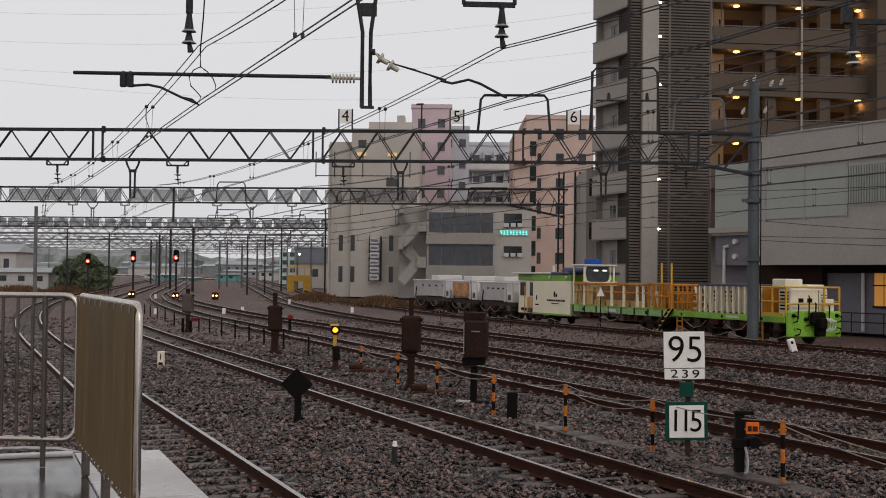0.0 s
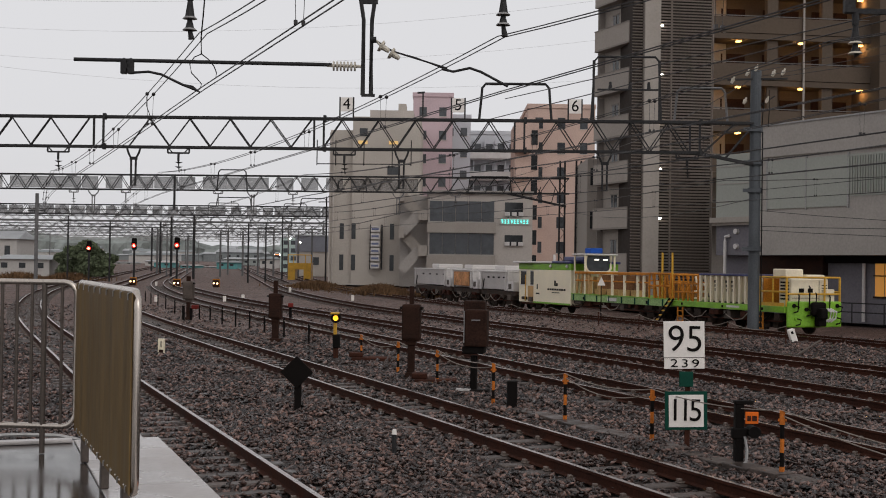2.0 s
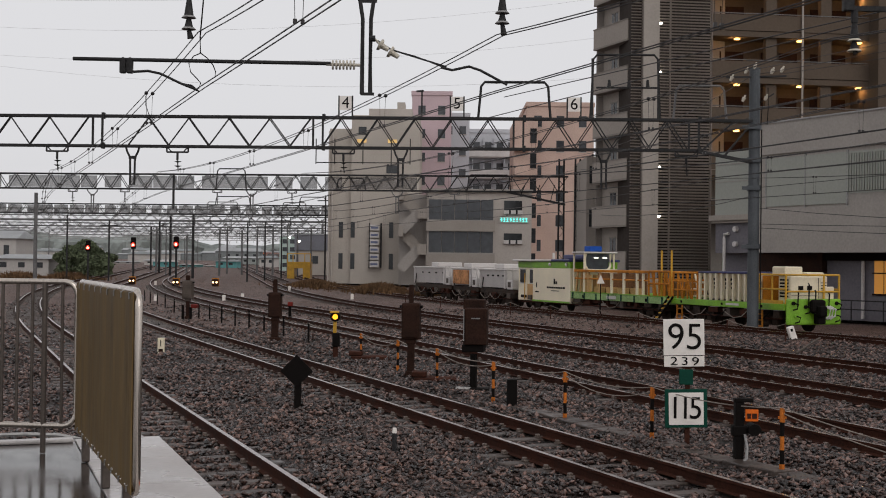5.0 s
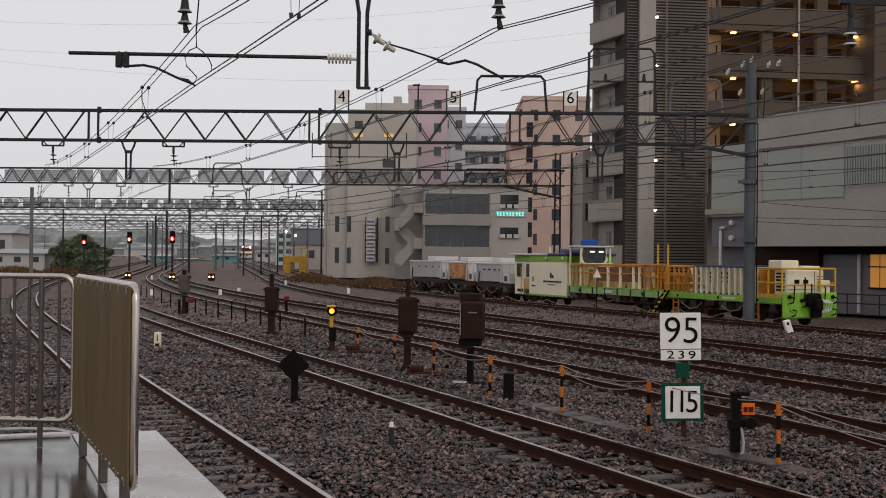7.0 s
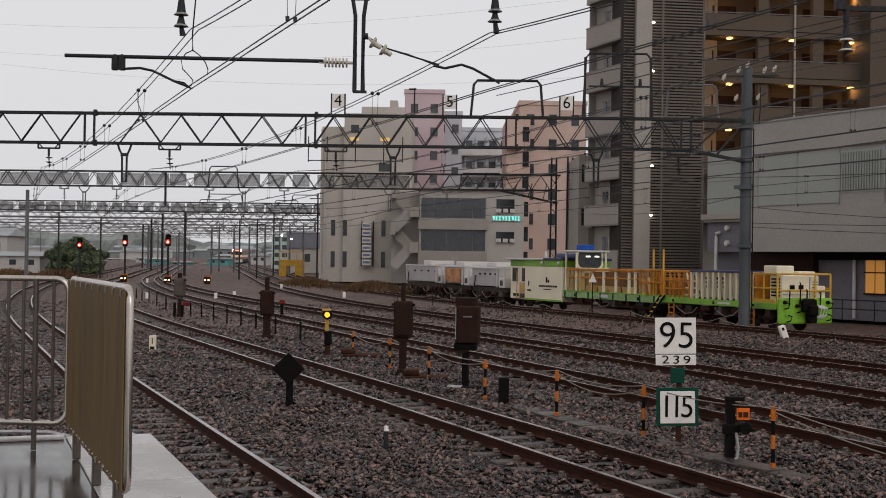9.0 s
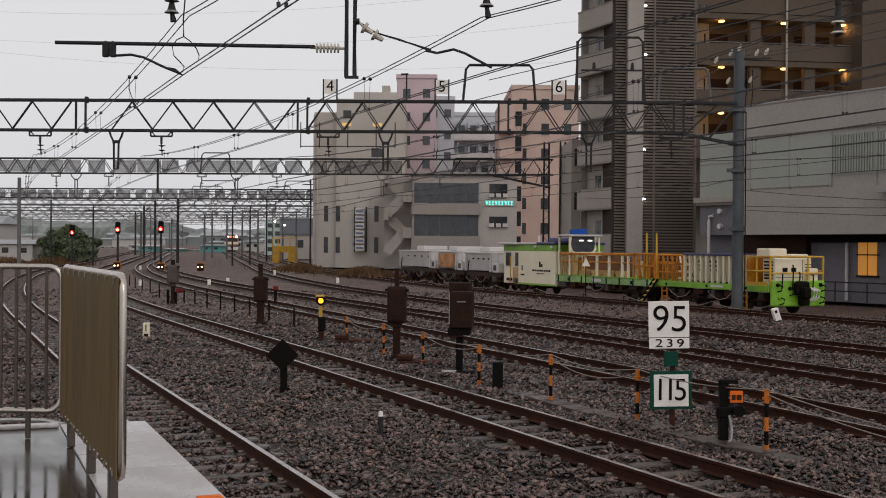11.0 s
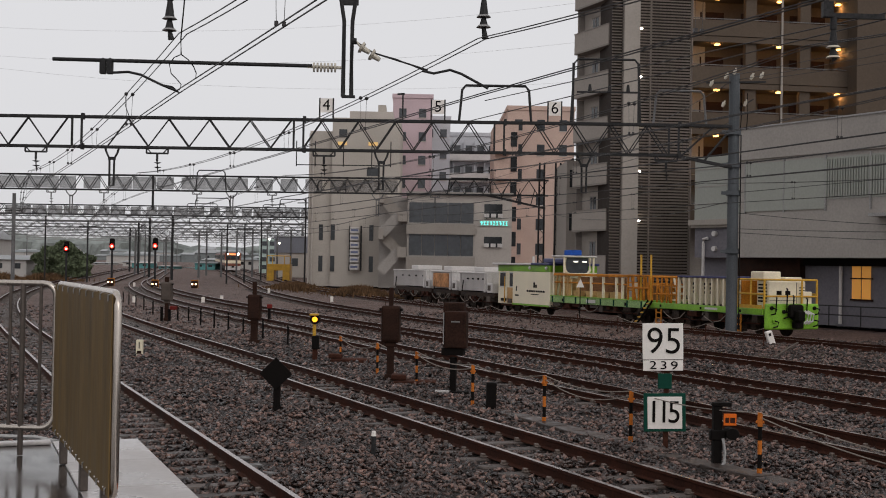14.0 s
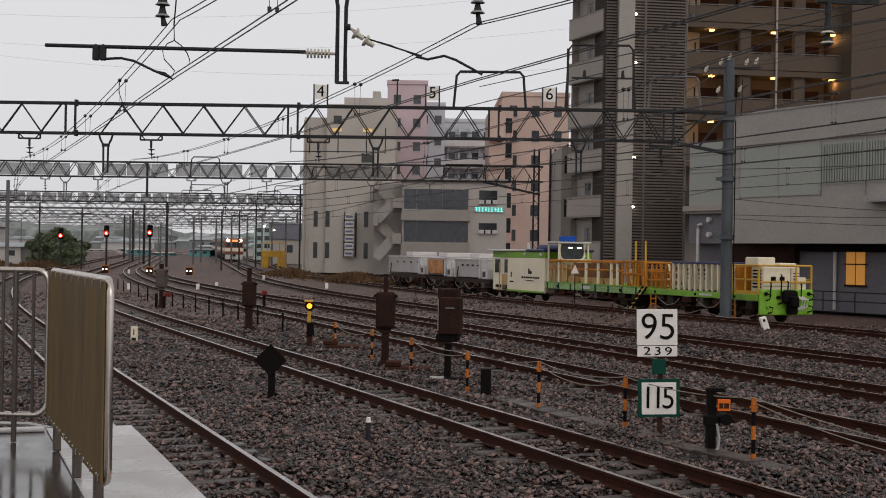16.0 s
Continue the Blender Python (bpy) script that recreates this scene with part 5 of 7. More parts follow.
    for y in (2.0, 2.6, 3.2):
        pipe("cage_brace", CREAM if y < 2.3 else RAILING_ORANGE, t, (-1.0, y, 1.06), (-1.0, y + 0.35, 2.05), 0.045)
        pipe("cage_brace", RAILING_ORANGE, t, (-0.7, y + 0.4, 1.06), (-0.7, y + 0.05, 2.0), 0.04)
    for i in range(3):
        boxes("rack_tray", CREAM, t, ((-0.9, 1.95, 1.12 + 0.28 * i), (0.4, 2.75, 1.2 + 0.28 * i)), bevel=0.02)
    step_ladder(t, -L + 1.35)
    step_ladder(t, L - 0.75)
    bogie(t, -L + 1.6, 0.6)
    bogie(t, L - 1.6, 0.6)
    underparts(t, L, 3)


def build_cab_flat():
    t, L = vehicle("maintenance_motor_car", 50.75, 64.2, "cream and green maintenance motor car with an orange-railed deck")
    boxes("deck", LIME_FADED, t, ((-1.28, -L, 0.76), (1.28, 1.2, 1.06)), bevel=0.02)
    boxes("deck_lip", LIME, t, ((-1.3, -L, 1.062), (1.3, 1.2, 1.09)))
    for i in range(8):
        y = -L + 0.5 + i * 1.1
        boxes("deck_bracket", GREEN_SIGN, t, ((-1.32, y, 0.77), (-1.282, y + 0.06, 1.05)))
    boxes("builder_plate", WAGON_WHITE, t, ((-1.3, -3.0, 0.84), (-1.283, -2.2, 0.98)))
    for y in (-L + 1.7, -0.1):
        boxes("lifting_hole", BLACK, t, ((-1.29, y, 0.82), (-1.281, y + 0.16, 0.96)))
    c0, c1 = 1.25, L
    cab = boxes("cab_body", CREAM, t, ((-1.3, c0, 0.5), (1.3, c1 - 2.1, 2.18)), ((-1.08, c1 - 2.08, 0.5), (1.2, c1, 2.18)), bevel=0.03)
    boxes("green_band", LIME, cab, ((-1.31, c0 - 0.01, 2.18), (1.31, c1 - 2.1, 2.5)), ((-1.1, c1 - 2.1, 2.18), (1.22, c1, 2.5)), bevel=0.02)
    boxes("roof", WAGON_WHITE, cab, ((-1.4, c0 + 1.8, 2.502), (1.4, c1 + 0.12, 2.6)), bevel=0.03)
    boxes("roof", BLUE_ROOF, cab, ((-1.4, c0 - 0.08, 2.502), (1.4, c0 + 1.79, 2.62)), bevel=0.03)
    boxes("roof_hatch", BLUE_ROOF, cab, ((-0.5, c0 + 0.2, 2.625), (0.9, c0 + 2.2, 2.85)), bevel=0.06)
    pipe("horn", WAGON_WHITE, cab, (-0.4, c0 + 3.4, 2.6), (-0.4, c0 + 3.4, 2.95), 0.06)
    boxes("sill_stripe", LIME, cab, ((-1.305, c0, 0.5), (-1.301, c1 - 2.1, 0.58)))
    for y0 in (c1 - 1.95, c1 - 0.85):
        boxes("cab_window", GLASS, cab, ((-1.095, y0, 1.4), (-1.081, y0 + 0.6, 2.08)))
        boxes("window_rim", WAGON_WHITE, cab, ((-1.105, y0 - 0.05, 1.35), (-1.083, y0 + 0.65, 1.399)), ((-1.105, y0 - 0.05, 2.081), (-1.083, y0 + 0.65, 2.13)))
    boxes("cab_door", DOOR_TAN, cab, ((-1.1, c1 - 1.95, 0.55), (-1.0805, c1 - 1.1, 1.34)))
    pipe("grab_rail", YELLOW, cab, (-1.2, c1 - 1.0, 0.55), (-1.2, c1 - 1.0, 1.9), 0.025)
    pipe("grab_rail", YELLOW, cab, (-1.2, c1 - 2.0, 0.55), (-1.2, c1 - 2.0, 1.9), 0.025)
    boxes("emblem", BLACK, cab, ((-1.312, c0 + 1.5, 1.4), (-1.302, c0 + 1.65, 1.66)), ((-1.312, c0 + 1.3, 1.4), (-1.302, c0 + 1.45, 1.55)))
    for k in range(8):
        boxes("writing_bar", BLACK, cab, ((-1.312, c0 + 0.5 + k * 0.24, 1.18), (-1.302, c0 + 0.68 + k * 0.24, 1.27)))
    boxes("writing_bar", BLACK, cab, ((-1.312, c0 + 1.1, 1.05), (-1.302, c0 + 1.9, 1.09)))
    boxes("writing_bar", BLACK, cab, ((-1.312, c1 - 2.6, 1.2), (-1.302, c1 - 2.5, 1.45)), ((-1.312, c1 - 2.8, 0.95), (-1.302, c1 - 2.4, 1.02)))
    for y in (c0 + 0.3, c0 + 2.0):
        bm = B()
        ball(bm, (-1.33, y, 2.36), 0.09, 6)
        part("cab_lamp", bm, WAGON_WHITE, cab, "white work lamp")
    # railed deck: broad cream posts, rust-orange rails and brown inner boards
    for y in (-0.4, -1.45, -2.5, -3.55, -4.65, -5.15):
        boxes("side_post", CREAM if y < -2 else DOOR_TAN, t, ((-1.26, y - 0.055, 1.09), (-1.16, y + 0.055, 2.02)), bevel=0.015)
    boxes("top_rail", RAILING_ORANGE, t, ((-1.28, -5.6, 2.03), (-1.12, 0.9, 2.14)), bevel=0.02)
    pipe("mid_rail", RAILING_ORANGE, t, (-1.2, -5.6, 1.72), (-1.2, 0.9, 1.72), 0.035)
    for y in (-0.9, -2.0, -3.0, -4.1):
        boxes("inner_board", INNER_BROWN, t, ((-0.72, y - 0.54, 1.09), (-0.68, y + 0.5, 2.0)), bevel=0.01)
        tapered("load_bin", DOOR_TAN, t, (-1.1, y - 0.3, 1.09), (-0.76, y + 0.22, 1.36), 0.04)
    for y in (0.1, 0.5, 0.9):
        pipe("end_brace", DOOR_TAN, t, (-1.15, y, 1.09), (-1.15, y - 0.15, 2.05), 0.05)
    rail_run(t, RAILING_ORANGE, 1.22, -L + 0.05, 1.0, 1.09, 2.1, 8, 3, 0.03)
    # braced orange frames at the end of the deck
    rail_run(t, RAILING_ORANGE, -1.22, -L + 0.05, -5.6, 1.09, 2.12, 4, 2, 0.045)
    for y in (-L + 0.25, -L + 0.8, -L + 1.3):
        pipe("frame_brace", RAILING_ORANGE, t, (-1.1, y, 1.09), (-1.1, y + 0.3, 2.1), 0.05)
        pipe("frame_brace", RAILING_ORANGE, t, (-0.8, y + 0.45, 1.09), (-0.8, y + 0.15, 2.1), 0.045)
    boxes("frame_plate", CREAM, t, ((-0.95, -L + 1.2, 1.15), (-0.9, -L + 1.75, 1.8)), bevel=0.02)
    for y in (-L + 0.05, -L + 0.8):
        pipe("stanchion", YELLOW, t, (-1.15, y, 1.06), (-1.15, y, 3.0), 0.045)
    boxes("deck_crate", INNER_BROWN, t, ((-0.5, -6.9, 1.07), (0.8, -5.4, 1.7)), bevel=0.05)
    # open driving shelter with a window facing along the track
    can = boxes("canopy_roof", WAGON_WHITE, t, ((-1.32, -0.12, 2.9), (0.5, 1.1, 2.98)), bevel=0.03)
    for x in (-1.22, 0.36):
        for y in (0.0, 1.0):
            pipe("canopy_post", CREAM, can, (x, y, 1.06), (x, y, 2.9), 0.05, 8)
    bm = B()
    sweep(bm, [(-1.16, 0.0, 2.88), (-1.17, 0.0, 2.3), (-1.05, 0.0, 2.14), (-0.9, 0.0, 2.1), (-0.1, 0.0, 2.1), (0.05, 0.0, 2.14), (0.17, 0.0, 2.3), (0.16, 0.0, 2.88)], 0.06, 8)
    part("window_frame", bm, CREAM, can)
    boxes("shelter_glass", GLASS_BLUE, can, ((-1.1, 0.03, 2.15), (0.1, 0.045, 2.88)))
    for x in (-0.62, -0.15):
        bm = B()
        box(bm, (x - 0.12, -0.06, 2.66), (x + 0.12, -0.01, 2.73), bevel=0.02)
        part("work_lamp", bm, WORK_LAMP, can, "lit white work lamp")
    for x in (-1.05, -0.5, 0.1):
        boxes("control_stand", DOOR_TAN, t, ((x, 0.1, 1.09), (x + 0.3, 0.5, 1.9)), bevel=0.03)
    boxes("blue_cover", BLUE_COVER, t, ((-0.75, 0.3, 2.985), (-0.1, 0.9, 3.25)), bevel=0.05)
    # striped access ladder leaning against the deck end
    a, b = Vector((-1.5, -L + 0.55, 0.1)), Vector((-1.34, -L - 0.35, 1.1))
    lad = pipe("access_ladder", BLACK, t, a, b, 0.045)
    pipe("ladder_rail", BLACK, lad, a + Vector((0, 0.3, 0)), b + Vector((0, 0.3, 0)), 0.045)
    for k in range(5):
        q = a.lerp(b, 0.12 + 0.19 * k)
        pipe("rung", YELLOW, lad, q, q + Vector((0, 0.3, 0)), 0.035)
    bogie(t, -L + 2.0)
    bogie(t, L - 2.0)
    underparts(t, L, 5)


BLUE_COVER = material("blue_tarpaulin", (0.02, 0.09, 0.42), 0.6, vary=0.2)
DOOR_TAN = material("faded_tan_paint", (0.55, 0.36, 0.17), 0.6, vary=0.25, scale=2, fine=20)
INNER_BROWN = material("weathered_brown_board", (0.24, 0.13, 0.065), 0.75, vary=0.4, scale=2, fine=20)


def build_hopper_wagon(ya, yb, bin_colour):
    t, L = vehicle("ballast_wagon", ya, yb, "small grey-white ballast wagon with leaning sides on dark bogies")
    body = tapered("body", WAGON_WHITE, t, (-1.25, -L + 0.9, 1.05), (1.25, L - 0.2, 1.98), 0.18)
    boxes("rim", WAGON_WHITE, body, ((-1.31, -L + 0.85, 1.982), (1.31, L - 0.15, 2.06)), bevel=0.02)
    boxes("end_step", WAGON_WHITE, t, ((-1.22, -L + 0.1, 0.98), (1.1, -L + 0.85, 1.5)), bevel=0.04)
    boxes("end_panel", CASE_GREY, t, ((-1.24, -L + 0.3, 1.1), (-1.221, -L + 0.65, 1.38)))
    for y in (-L + 0.12, -L + 0.8):
        pipe("handrail", WAGON_WHITE, t, (-1.2, y, 1.5), (-1.2, y, 2.1), 0.04)
    for i in range(4):
        y = -L + 1.2 + i * (2 * L - 1.9) / 4
        boxes("side_hole", BLACK, body, ((-1.262, y, 1.66), (-1.2, y + 0.14, 1.74)))
    for y in (-L + 0.95, L - 0.4):
        boxes("side_rib", WAGON_WHITE, body, ((-1.3, y, 1.0), (-1.2, y + 0.09, 1.98)), bevel=0.01)
    pipe("lever", BLACK, t, (-1.3, L - 0.7, 1.0), (-1.3, L - 0.9, 1.6), 0.03)
    boxes("underframe", BOGIE, t, ((-1.1, -L + 0.05, 0.72), (1.1, L - 0.05, 0.97)), bevel=0.02)
    boxes("cover", WAGON_WHITE, t, ((-0.9, -0.4, 2.07), (0.7, 0.9, 2.34)), bevel=0.05)
    if bin_colour:
        bm = B()
        box(bm, (-1.32, -L + 1.15, 1.12), (-1.255, L - 0.55, 1.93), bevel=0.03)
        part("rusty_side_door", bm, RUSTY_DOOR, t, "rust-stained orange side door")
    bogie(t, -L + 1.3, 0.5)
    bogie(t, L - 1.3, 0.5)
    underparts(t, L, int(ya))


RUSTY_DOOR = material("rust_stained_orange", (0.52, 0.27, 0.13), 0.7, vary=0.45, scale=1.6, fine=8)
build_loco_flat()
build_cab_flat()
build_hopper_wagon(64.5, 68.9, False)
build_hopper_wagon(69.1, 73.0, True)
build_hopper_wagon(73.2, 80.0, False)


# ---------------------------------------------------------------- lineside things
def lineside(name, xy, label, category, group="", yaw=0.0, z=-0.17):
    return thing(name, pose(xy[0], xy[1], z + rise(xy[1]), 0, 0, yaw), label, category, group)


# speed sign post
t = lineside("speed_sign", (3.51, 17.39), "white 95 and green-bordered 115 speed plates on a rusty post", "railway sign")
w = 0.008
bm = B()
box(bm, (-0.035, -0.02, -0.15), (0.035, 0.03, 1.784), bevel=0.005)
part("post", bm, RUSTY, t, "rusty brown steel post")


def plate(parent, name, mat, x0, x1, z0, z1, y, tilt=0.0, thick=0.02, label=""):
    bm = B()
    box(bm, (x0, y - thick, z0), (x1, y, z1), pose(0, 0, 0, 0, tilt, 0), bevel=0.004)
    return part(name, bm, mat, parent, label)



p = plate(t, "upper_plate", WHITE, -40.8 * w, 32 * w, 1.293, 1.808, -0.03, -1.2)
text_on("digit", "95", 0.535, pose(-6.5 * w, -0.056, 1.54, 90, 0, 0), BLACK, p, 0.003, 0.98, 0.5, -0.003)
p = plate(t, "small_plate", WHITE, -40 * w, 31.6 * w, 1.132, 1.281, -0.03, -1.2)
text_on("digit", "239", 0.165, pose(-6.7 * w, -0.056, 1.205, 90, 0, 0), BLACK, p, 0.003, 1.4, 0.66)
bm = B()
box(bm, (-16.3 * w, -0.06, 0.875), (8.5 * w, -0.02, 1.092), bevel=0.01)
part("green_block", bm, GREEN_SIGN, t)
p = plate(t, "lower_plate", GREEN_SIGN, -39.5 * w, 35.5 * w, 0.265, 0.811, -0.03, -1.2)
plate(p, "lower_face", WHITE, -33 * w, 29 * w, 0.305, 0.763, -0.052, -1.2, 0.006)
text_on("digit", "115", 0.45, pose(-5 * w, -0.064, 0.530, 90, 0, 0), BLACK, p, 0.003, 0.9, 0.36, -0.001)

# signal with an orange plate
t = lineside("ground_signal", (3.89, 15.95), "dark ground signal with a black lens hood and orange plate", "railway signal")
w = 0.007
boxes("post", BLACK, t, ((-7 * w, -0.05, -0.1), (9 * w, 0.08, 0.809)), bevel=0.01)
boxes("cap", BLACK, t, ((-9 * w, -0.06, 0.794), (26 * w, 0.05, 0.846)), bevel=0.01)
boxes("arm", BLACK, t, ((-13 * w, -0.06, 0.346), (16 * w, 0.06, 0.493)), bevel=0.02)
bm = B()
tube(bm, (26 * w, -0.12, 0.441), (26 * w, 0.1, 0.441), 11 * w, 16)
ball(bm, (33 * w, 0.0, 0.434), 10 * w, 8)
part("lens_hood", bm, BLACK, t, smooth=False)
p = boxes("orange_plate", ORANGE_PLATE, t, ((10 * w, -0.09, 0.552), (34 * w, -0.07, 0.706)), bevel=0.004)
boxes("writing_bar", RUSTY, p, ((13 * w, -0.096, 0.588), (20 * w, -0.0905, 0.655)), ((22 * w, -0.096, 0.588), (31 * w, -0.0905, 0.655)))
bm = B()
sweep(bm, [(10 * w, -0.06, 0.382), (13 * w, -0.1, 0.198), (11 * w, -0.12, 0.073), (2 * w, -0.14, 0.0)], 0.02, 6)
part("hose", bm, STEEL_PALE, t)

# diamond marker
t = lineside("diamond_marker", (-2.48, 21.06), "black diamond-shaped board on a short dark post", "railway sign")
w = 0.010
boxes("post", BLACK, t, ((-6 * w, -0.03, -0.1), (6 * w, 0.03, 0.574)), bevel=0.008)
bm = B()
c = 0.671
box(bm, (-20 * w, -0.06, -20 * w), (20 * w, -0.035, 20 * w), pose(-2 * w, 0, c, 0, 45, 0), bevel=0.006)
part("board", bm, BLACK, t)



def trackside_box(xy, w, zb0, zb1, ztop, hw, label, depth=0.3, post=6, tone=None):
    """A chamfered instrument case on a pole, with cap and door edge."""
    t = lineside("instrument_case", xy, label, "equipment box", "instrument cases on poles", yaw=-8)
    tone = tone or RUST_BOX
    boxes("pole", RUST_BOX, t, ((-post * w, -0.06, -0.1), (post * w, 0.06, zb0 + 0.02)), bevel=0.01)
    boxes("foot_clamp", RUST_BOX, t, ((-post * w * 1.5, -0.1, 0.0), (post * w * 1.8, 0.1, 0.12)), bevel=0.02)
    bm = B()
    box(bm, (-hw * w, -depth / 2, zb0), (hw * w, depth / 2, zb1), bevel=0.05)
    body = part("case", bm, tone, t)
    boxes("case_door", tone, body, ((-hw * w * 0.8, -depth / 2 - 0.02, zb0 + 0.06), (hw * w * 0.85, -depth / 2 - 0.001, zb1 - 0.06)), bevel=0.008)
    for s in (-1, 1):
        boxes("ear", BLACK, body, ((s * hw * w - 0.03, -0.08, zb1 - 0.12), (s * hw * w + 0.05 * s, 0.08, zb1 - 0.06)))
    boxes("neck", tone, t, ((-hw * w * 0.55, -0.09, zb0 - 0.1), (hw * w * 0.55, 0.09, zb0 + 0.01)), bevel=0.02)
    if ztop > zb1:
        boxes("upper_pole", RUST_BOX, t, ((-4 * w, -0.04, zb1), (3.5 * w, 0.04, ztop)), bevel=0.01)
    return t


trackside_box((-0.70, 27.53), 0.013, 0.827, 1.656, 2.064, 16, "dark brown instrument case on a pole with a tall spike", 0.3)
trackside_box((-5.36, 39.03), 0.018, 0.741, 1.554, 1.970, 11.5, "dark brown instrument case on a short pole", 0.3)
t = trackside_box((-11.07, 52.94), 0.025, 0.858, 1.668, 1.889, 9, "grey-brown round-topped case on a pole beside the curve", 0.35, 3, CASE_GREY)
boxes("red_lever_box", RED_PAINT, t, ((0.2, -0.2, 0.47), (0.46, 0.1, 0.64)), bevel=0.03)
boxes("lever_frame", BLACK, t, ((-0.25, -0.1, -0.05), (-0.15, 0.0, 0.6)), ((0.1, -0.1, -0.05), (0.2, 0.0, 0.5)), bevel=0.01)

t = lineside("junction_box", (0.64, 24.63), "wide dark brown cable junction box on a stout bracketed post", "equipment box", yaw=-10)
w = 0.011
bm = B()
for a, b, d in ((-8, 8, 0.0), (-10, 14, -0.06)):
    bar(bm, (0.0, 0.04 + d, 0.728), ((a + b) * w / 2, 0.04 + d, -0.05), 0.13, 0.1)
part("post", bm, BLACK, t)
boxes("foot_plate", BLACK, t, ((-0.05, -0.2, -0.03), (0.32, 0.1, 0.06)), bevel=0.02)
boxes("white_lath", WAGON_WHITE, t, ((-32 * w, -0.05, 0.02), (-2 * w, 0.02, 0.06)))
boxes("bracket", BLACK, t, ((-20 * w, -0.16, 0.774), (20 * w, 0.2, 0.922)), bevel=0.02)
case = boxes("front_case", RUST_BOX, t, ((-15 * w, -0.22, 0.922), (26 * w, 0.12, 1.663)), bevel=0.03)
boxes("rear_case", RUST_BOX, t, ((-22 * w, 0.125, 0.899), (18 * w, 0.4, 1.834)), bevel=0.03)
boxes("case_edge", STEEL_PALE, case, ((-16.5 * w, -0.235, 1.002), (-15 * w, -0.2, 1.640)))
boxes("hinge", STEEL_PALE, case, ((-2 * w, -0.232, 1.446), (14 * w, -0.221, 1.469)))

# yellow signal lamp
t = lineside("yellow_lamp_signal", (-2.88, 33.03), "lit yellow shunting lamp on a yellow and black post", "railway signal")
w = 0.015
boxes("base_post", RUSTY, t, ((-5 * w, -0.05, -0.05), (4 * w, 0.05, 0.275)), bevel=0.01)
boxes("lower_box", BLACK, t, ((-6 * w, -0.09, 0.260), (7 * w, 0.09, 0.626)), bevel=0.02)
boxes("yellow_post", YELLOW, t, ((-5 * w, -0.05, 0.626), (1 * w, 0.05, 0.947)), bevel=0.01)
bm = B()
tube(bm, (-1 * w, -0.1, 1.070), (-1 * w, 0.12, 1.070), 9 * w, 16)
head = part("lamp_head", bm, BLACK, t)
bm = B()
tube(bm, (-1 * w, -0.125, 1.070), (-1 * w, -0.102, 1.070), 4.8 * w, 14)
part("lens", bm, YELLOW_GLOW, head, "glowing yellow lens")
boxes("hood", YELLOW, head, ((-10 * w, -0.2, 1.177), (5 * w, 0.1, 1.223)), bevel=0.005)

# small markers
t = lineside("number_post", (-7.69, 33.37), "small white concrete post with a black figure 1", "marker post")
w = 0.015
boxes("post", CREAM, t, ((-6 * w, -0.06, -0.05), (6 * w, 0.06, 0.417)), bevel=0.012)
boxes("dark_panel", RUST_BOX, t, ((-4 * w, -0.066, 0.04), (4 * w, -0.061, 0.12)))
text_on("digit", "1", 0.24, pose(0, -0.066, 0.262, 90), BLACK, t)
t = lineside("white_capped_peg", (-0.62, 16.30), "short grey survey peg with a white cap", "marker post")
w = 0.008
bm = B()
tube(bm, (0, 0, -0.05), (0, 0, 0.286), 4 * w, 10)
part("peg", bm, STEEL_DARK, t)
bm = B()
tube(bm, (0, 0, 0.286), (0, 0, 0.353), 4.6 * w, 10, 3.4 * w)
part("cap", bm, WHITE, t)
t = lineside("black_block", (1.25, 21.63), "plain black upright cable marker block on the ballast", "marker post")
w = 0.010
boxes("block", BLACK, t, ((-9 * w, -0.09, -0.05), (9 * w, 0.09, 0.519)), bevel=0.012)
t = lineside("white_marker", (12.55, 43.50), "tilted white plastic marker block beside the track", "marker post")
w = 0.020
bm = B()
box(bm, (-6 * w, -0.12, -0.05), (6 * w, 0.12, 23 * w), pose(0, 0, 0, 0, -18, 0), bevel=0.04)
part("block", bm, WHITE, t)
bm = B()
box(bm, (-2 * w, -0.127, 14 * w), (2 * w, -0.1205, 19 * w), pose(0, 0, 0, 0, -18, 0))
part("dark_slot", bm, BLACK, t)
t = lineside("triangle_marker", (8.73, 67.53), "white triangular marker on a thin dark pole", "railway sign")
w = 0.031
boxes("pole", STEEL_DARK, t, ((-1.2 * w, -0.03, -0.05), (1.2 * w, 0.03, 2.035)))
bm = B()
vs = [bm.verts.new(p) for p in ((-7 * w, -0.04, 1.690), (7 * w, -0.04, 1.690), (0, -0.04, 2.129),
                                (-7 * w, -0.06, 1.690), (7 * w, -0.06, 1.690), (0, -0.06, 2.129))]
for f_ in ((0, 1, 2), (5, 4, 3), (0, 3, 4, 1), (1, 4, 5, 2), (2, 5, 3, 0)):
    bm.faces.new([vs[i] for i in f_])
part("triangle", bm, WHITE, t)
t = lineside("red_point_signal", (-6.56, 52.39), "small red-topped point indicator on a dark stem", "railway signal")
boxes("stem", BLACK, t, ((-0.06, -0.06, -0.05), (0.06, 0.06, 0.62)), bevel=0.01)
boxes("head", RED_PAINT, t, ((-0.1, -0.1, 0.62), (0.12, 0.1, 0.8)), bevel=0.03)
for xy in ((-13.02, 79.21), (-6.04, 81.29), (-12.46, 98.95), (-13.65, 76.01), (-17.65, 74.87), (-26.47, 112.20)):
    t = lineside("white_stake", xy, "short white painted distance stake on the ballast", "marker post", "white stakes")
    boxes("stake", WHITE, t, ((-0.1, -0.05, -0.05), (0.1, 0.05, 0.36)), bevel=0.02)
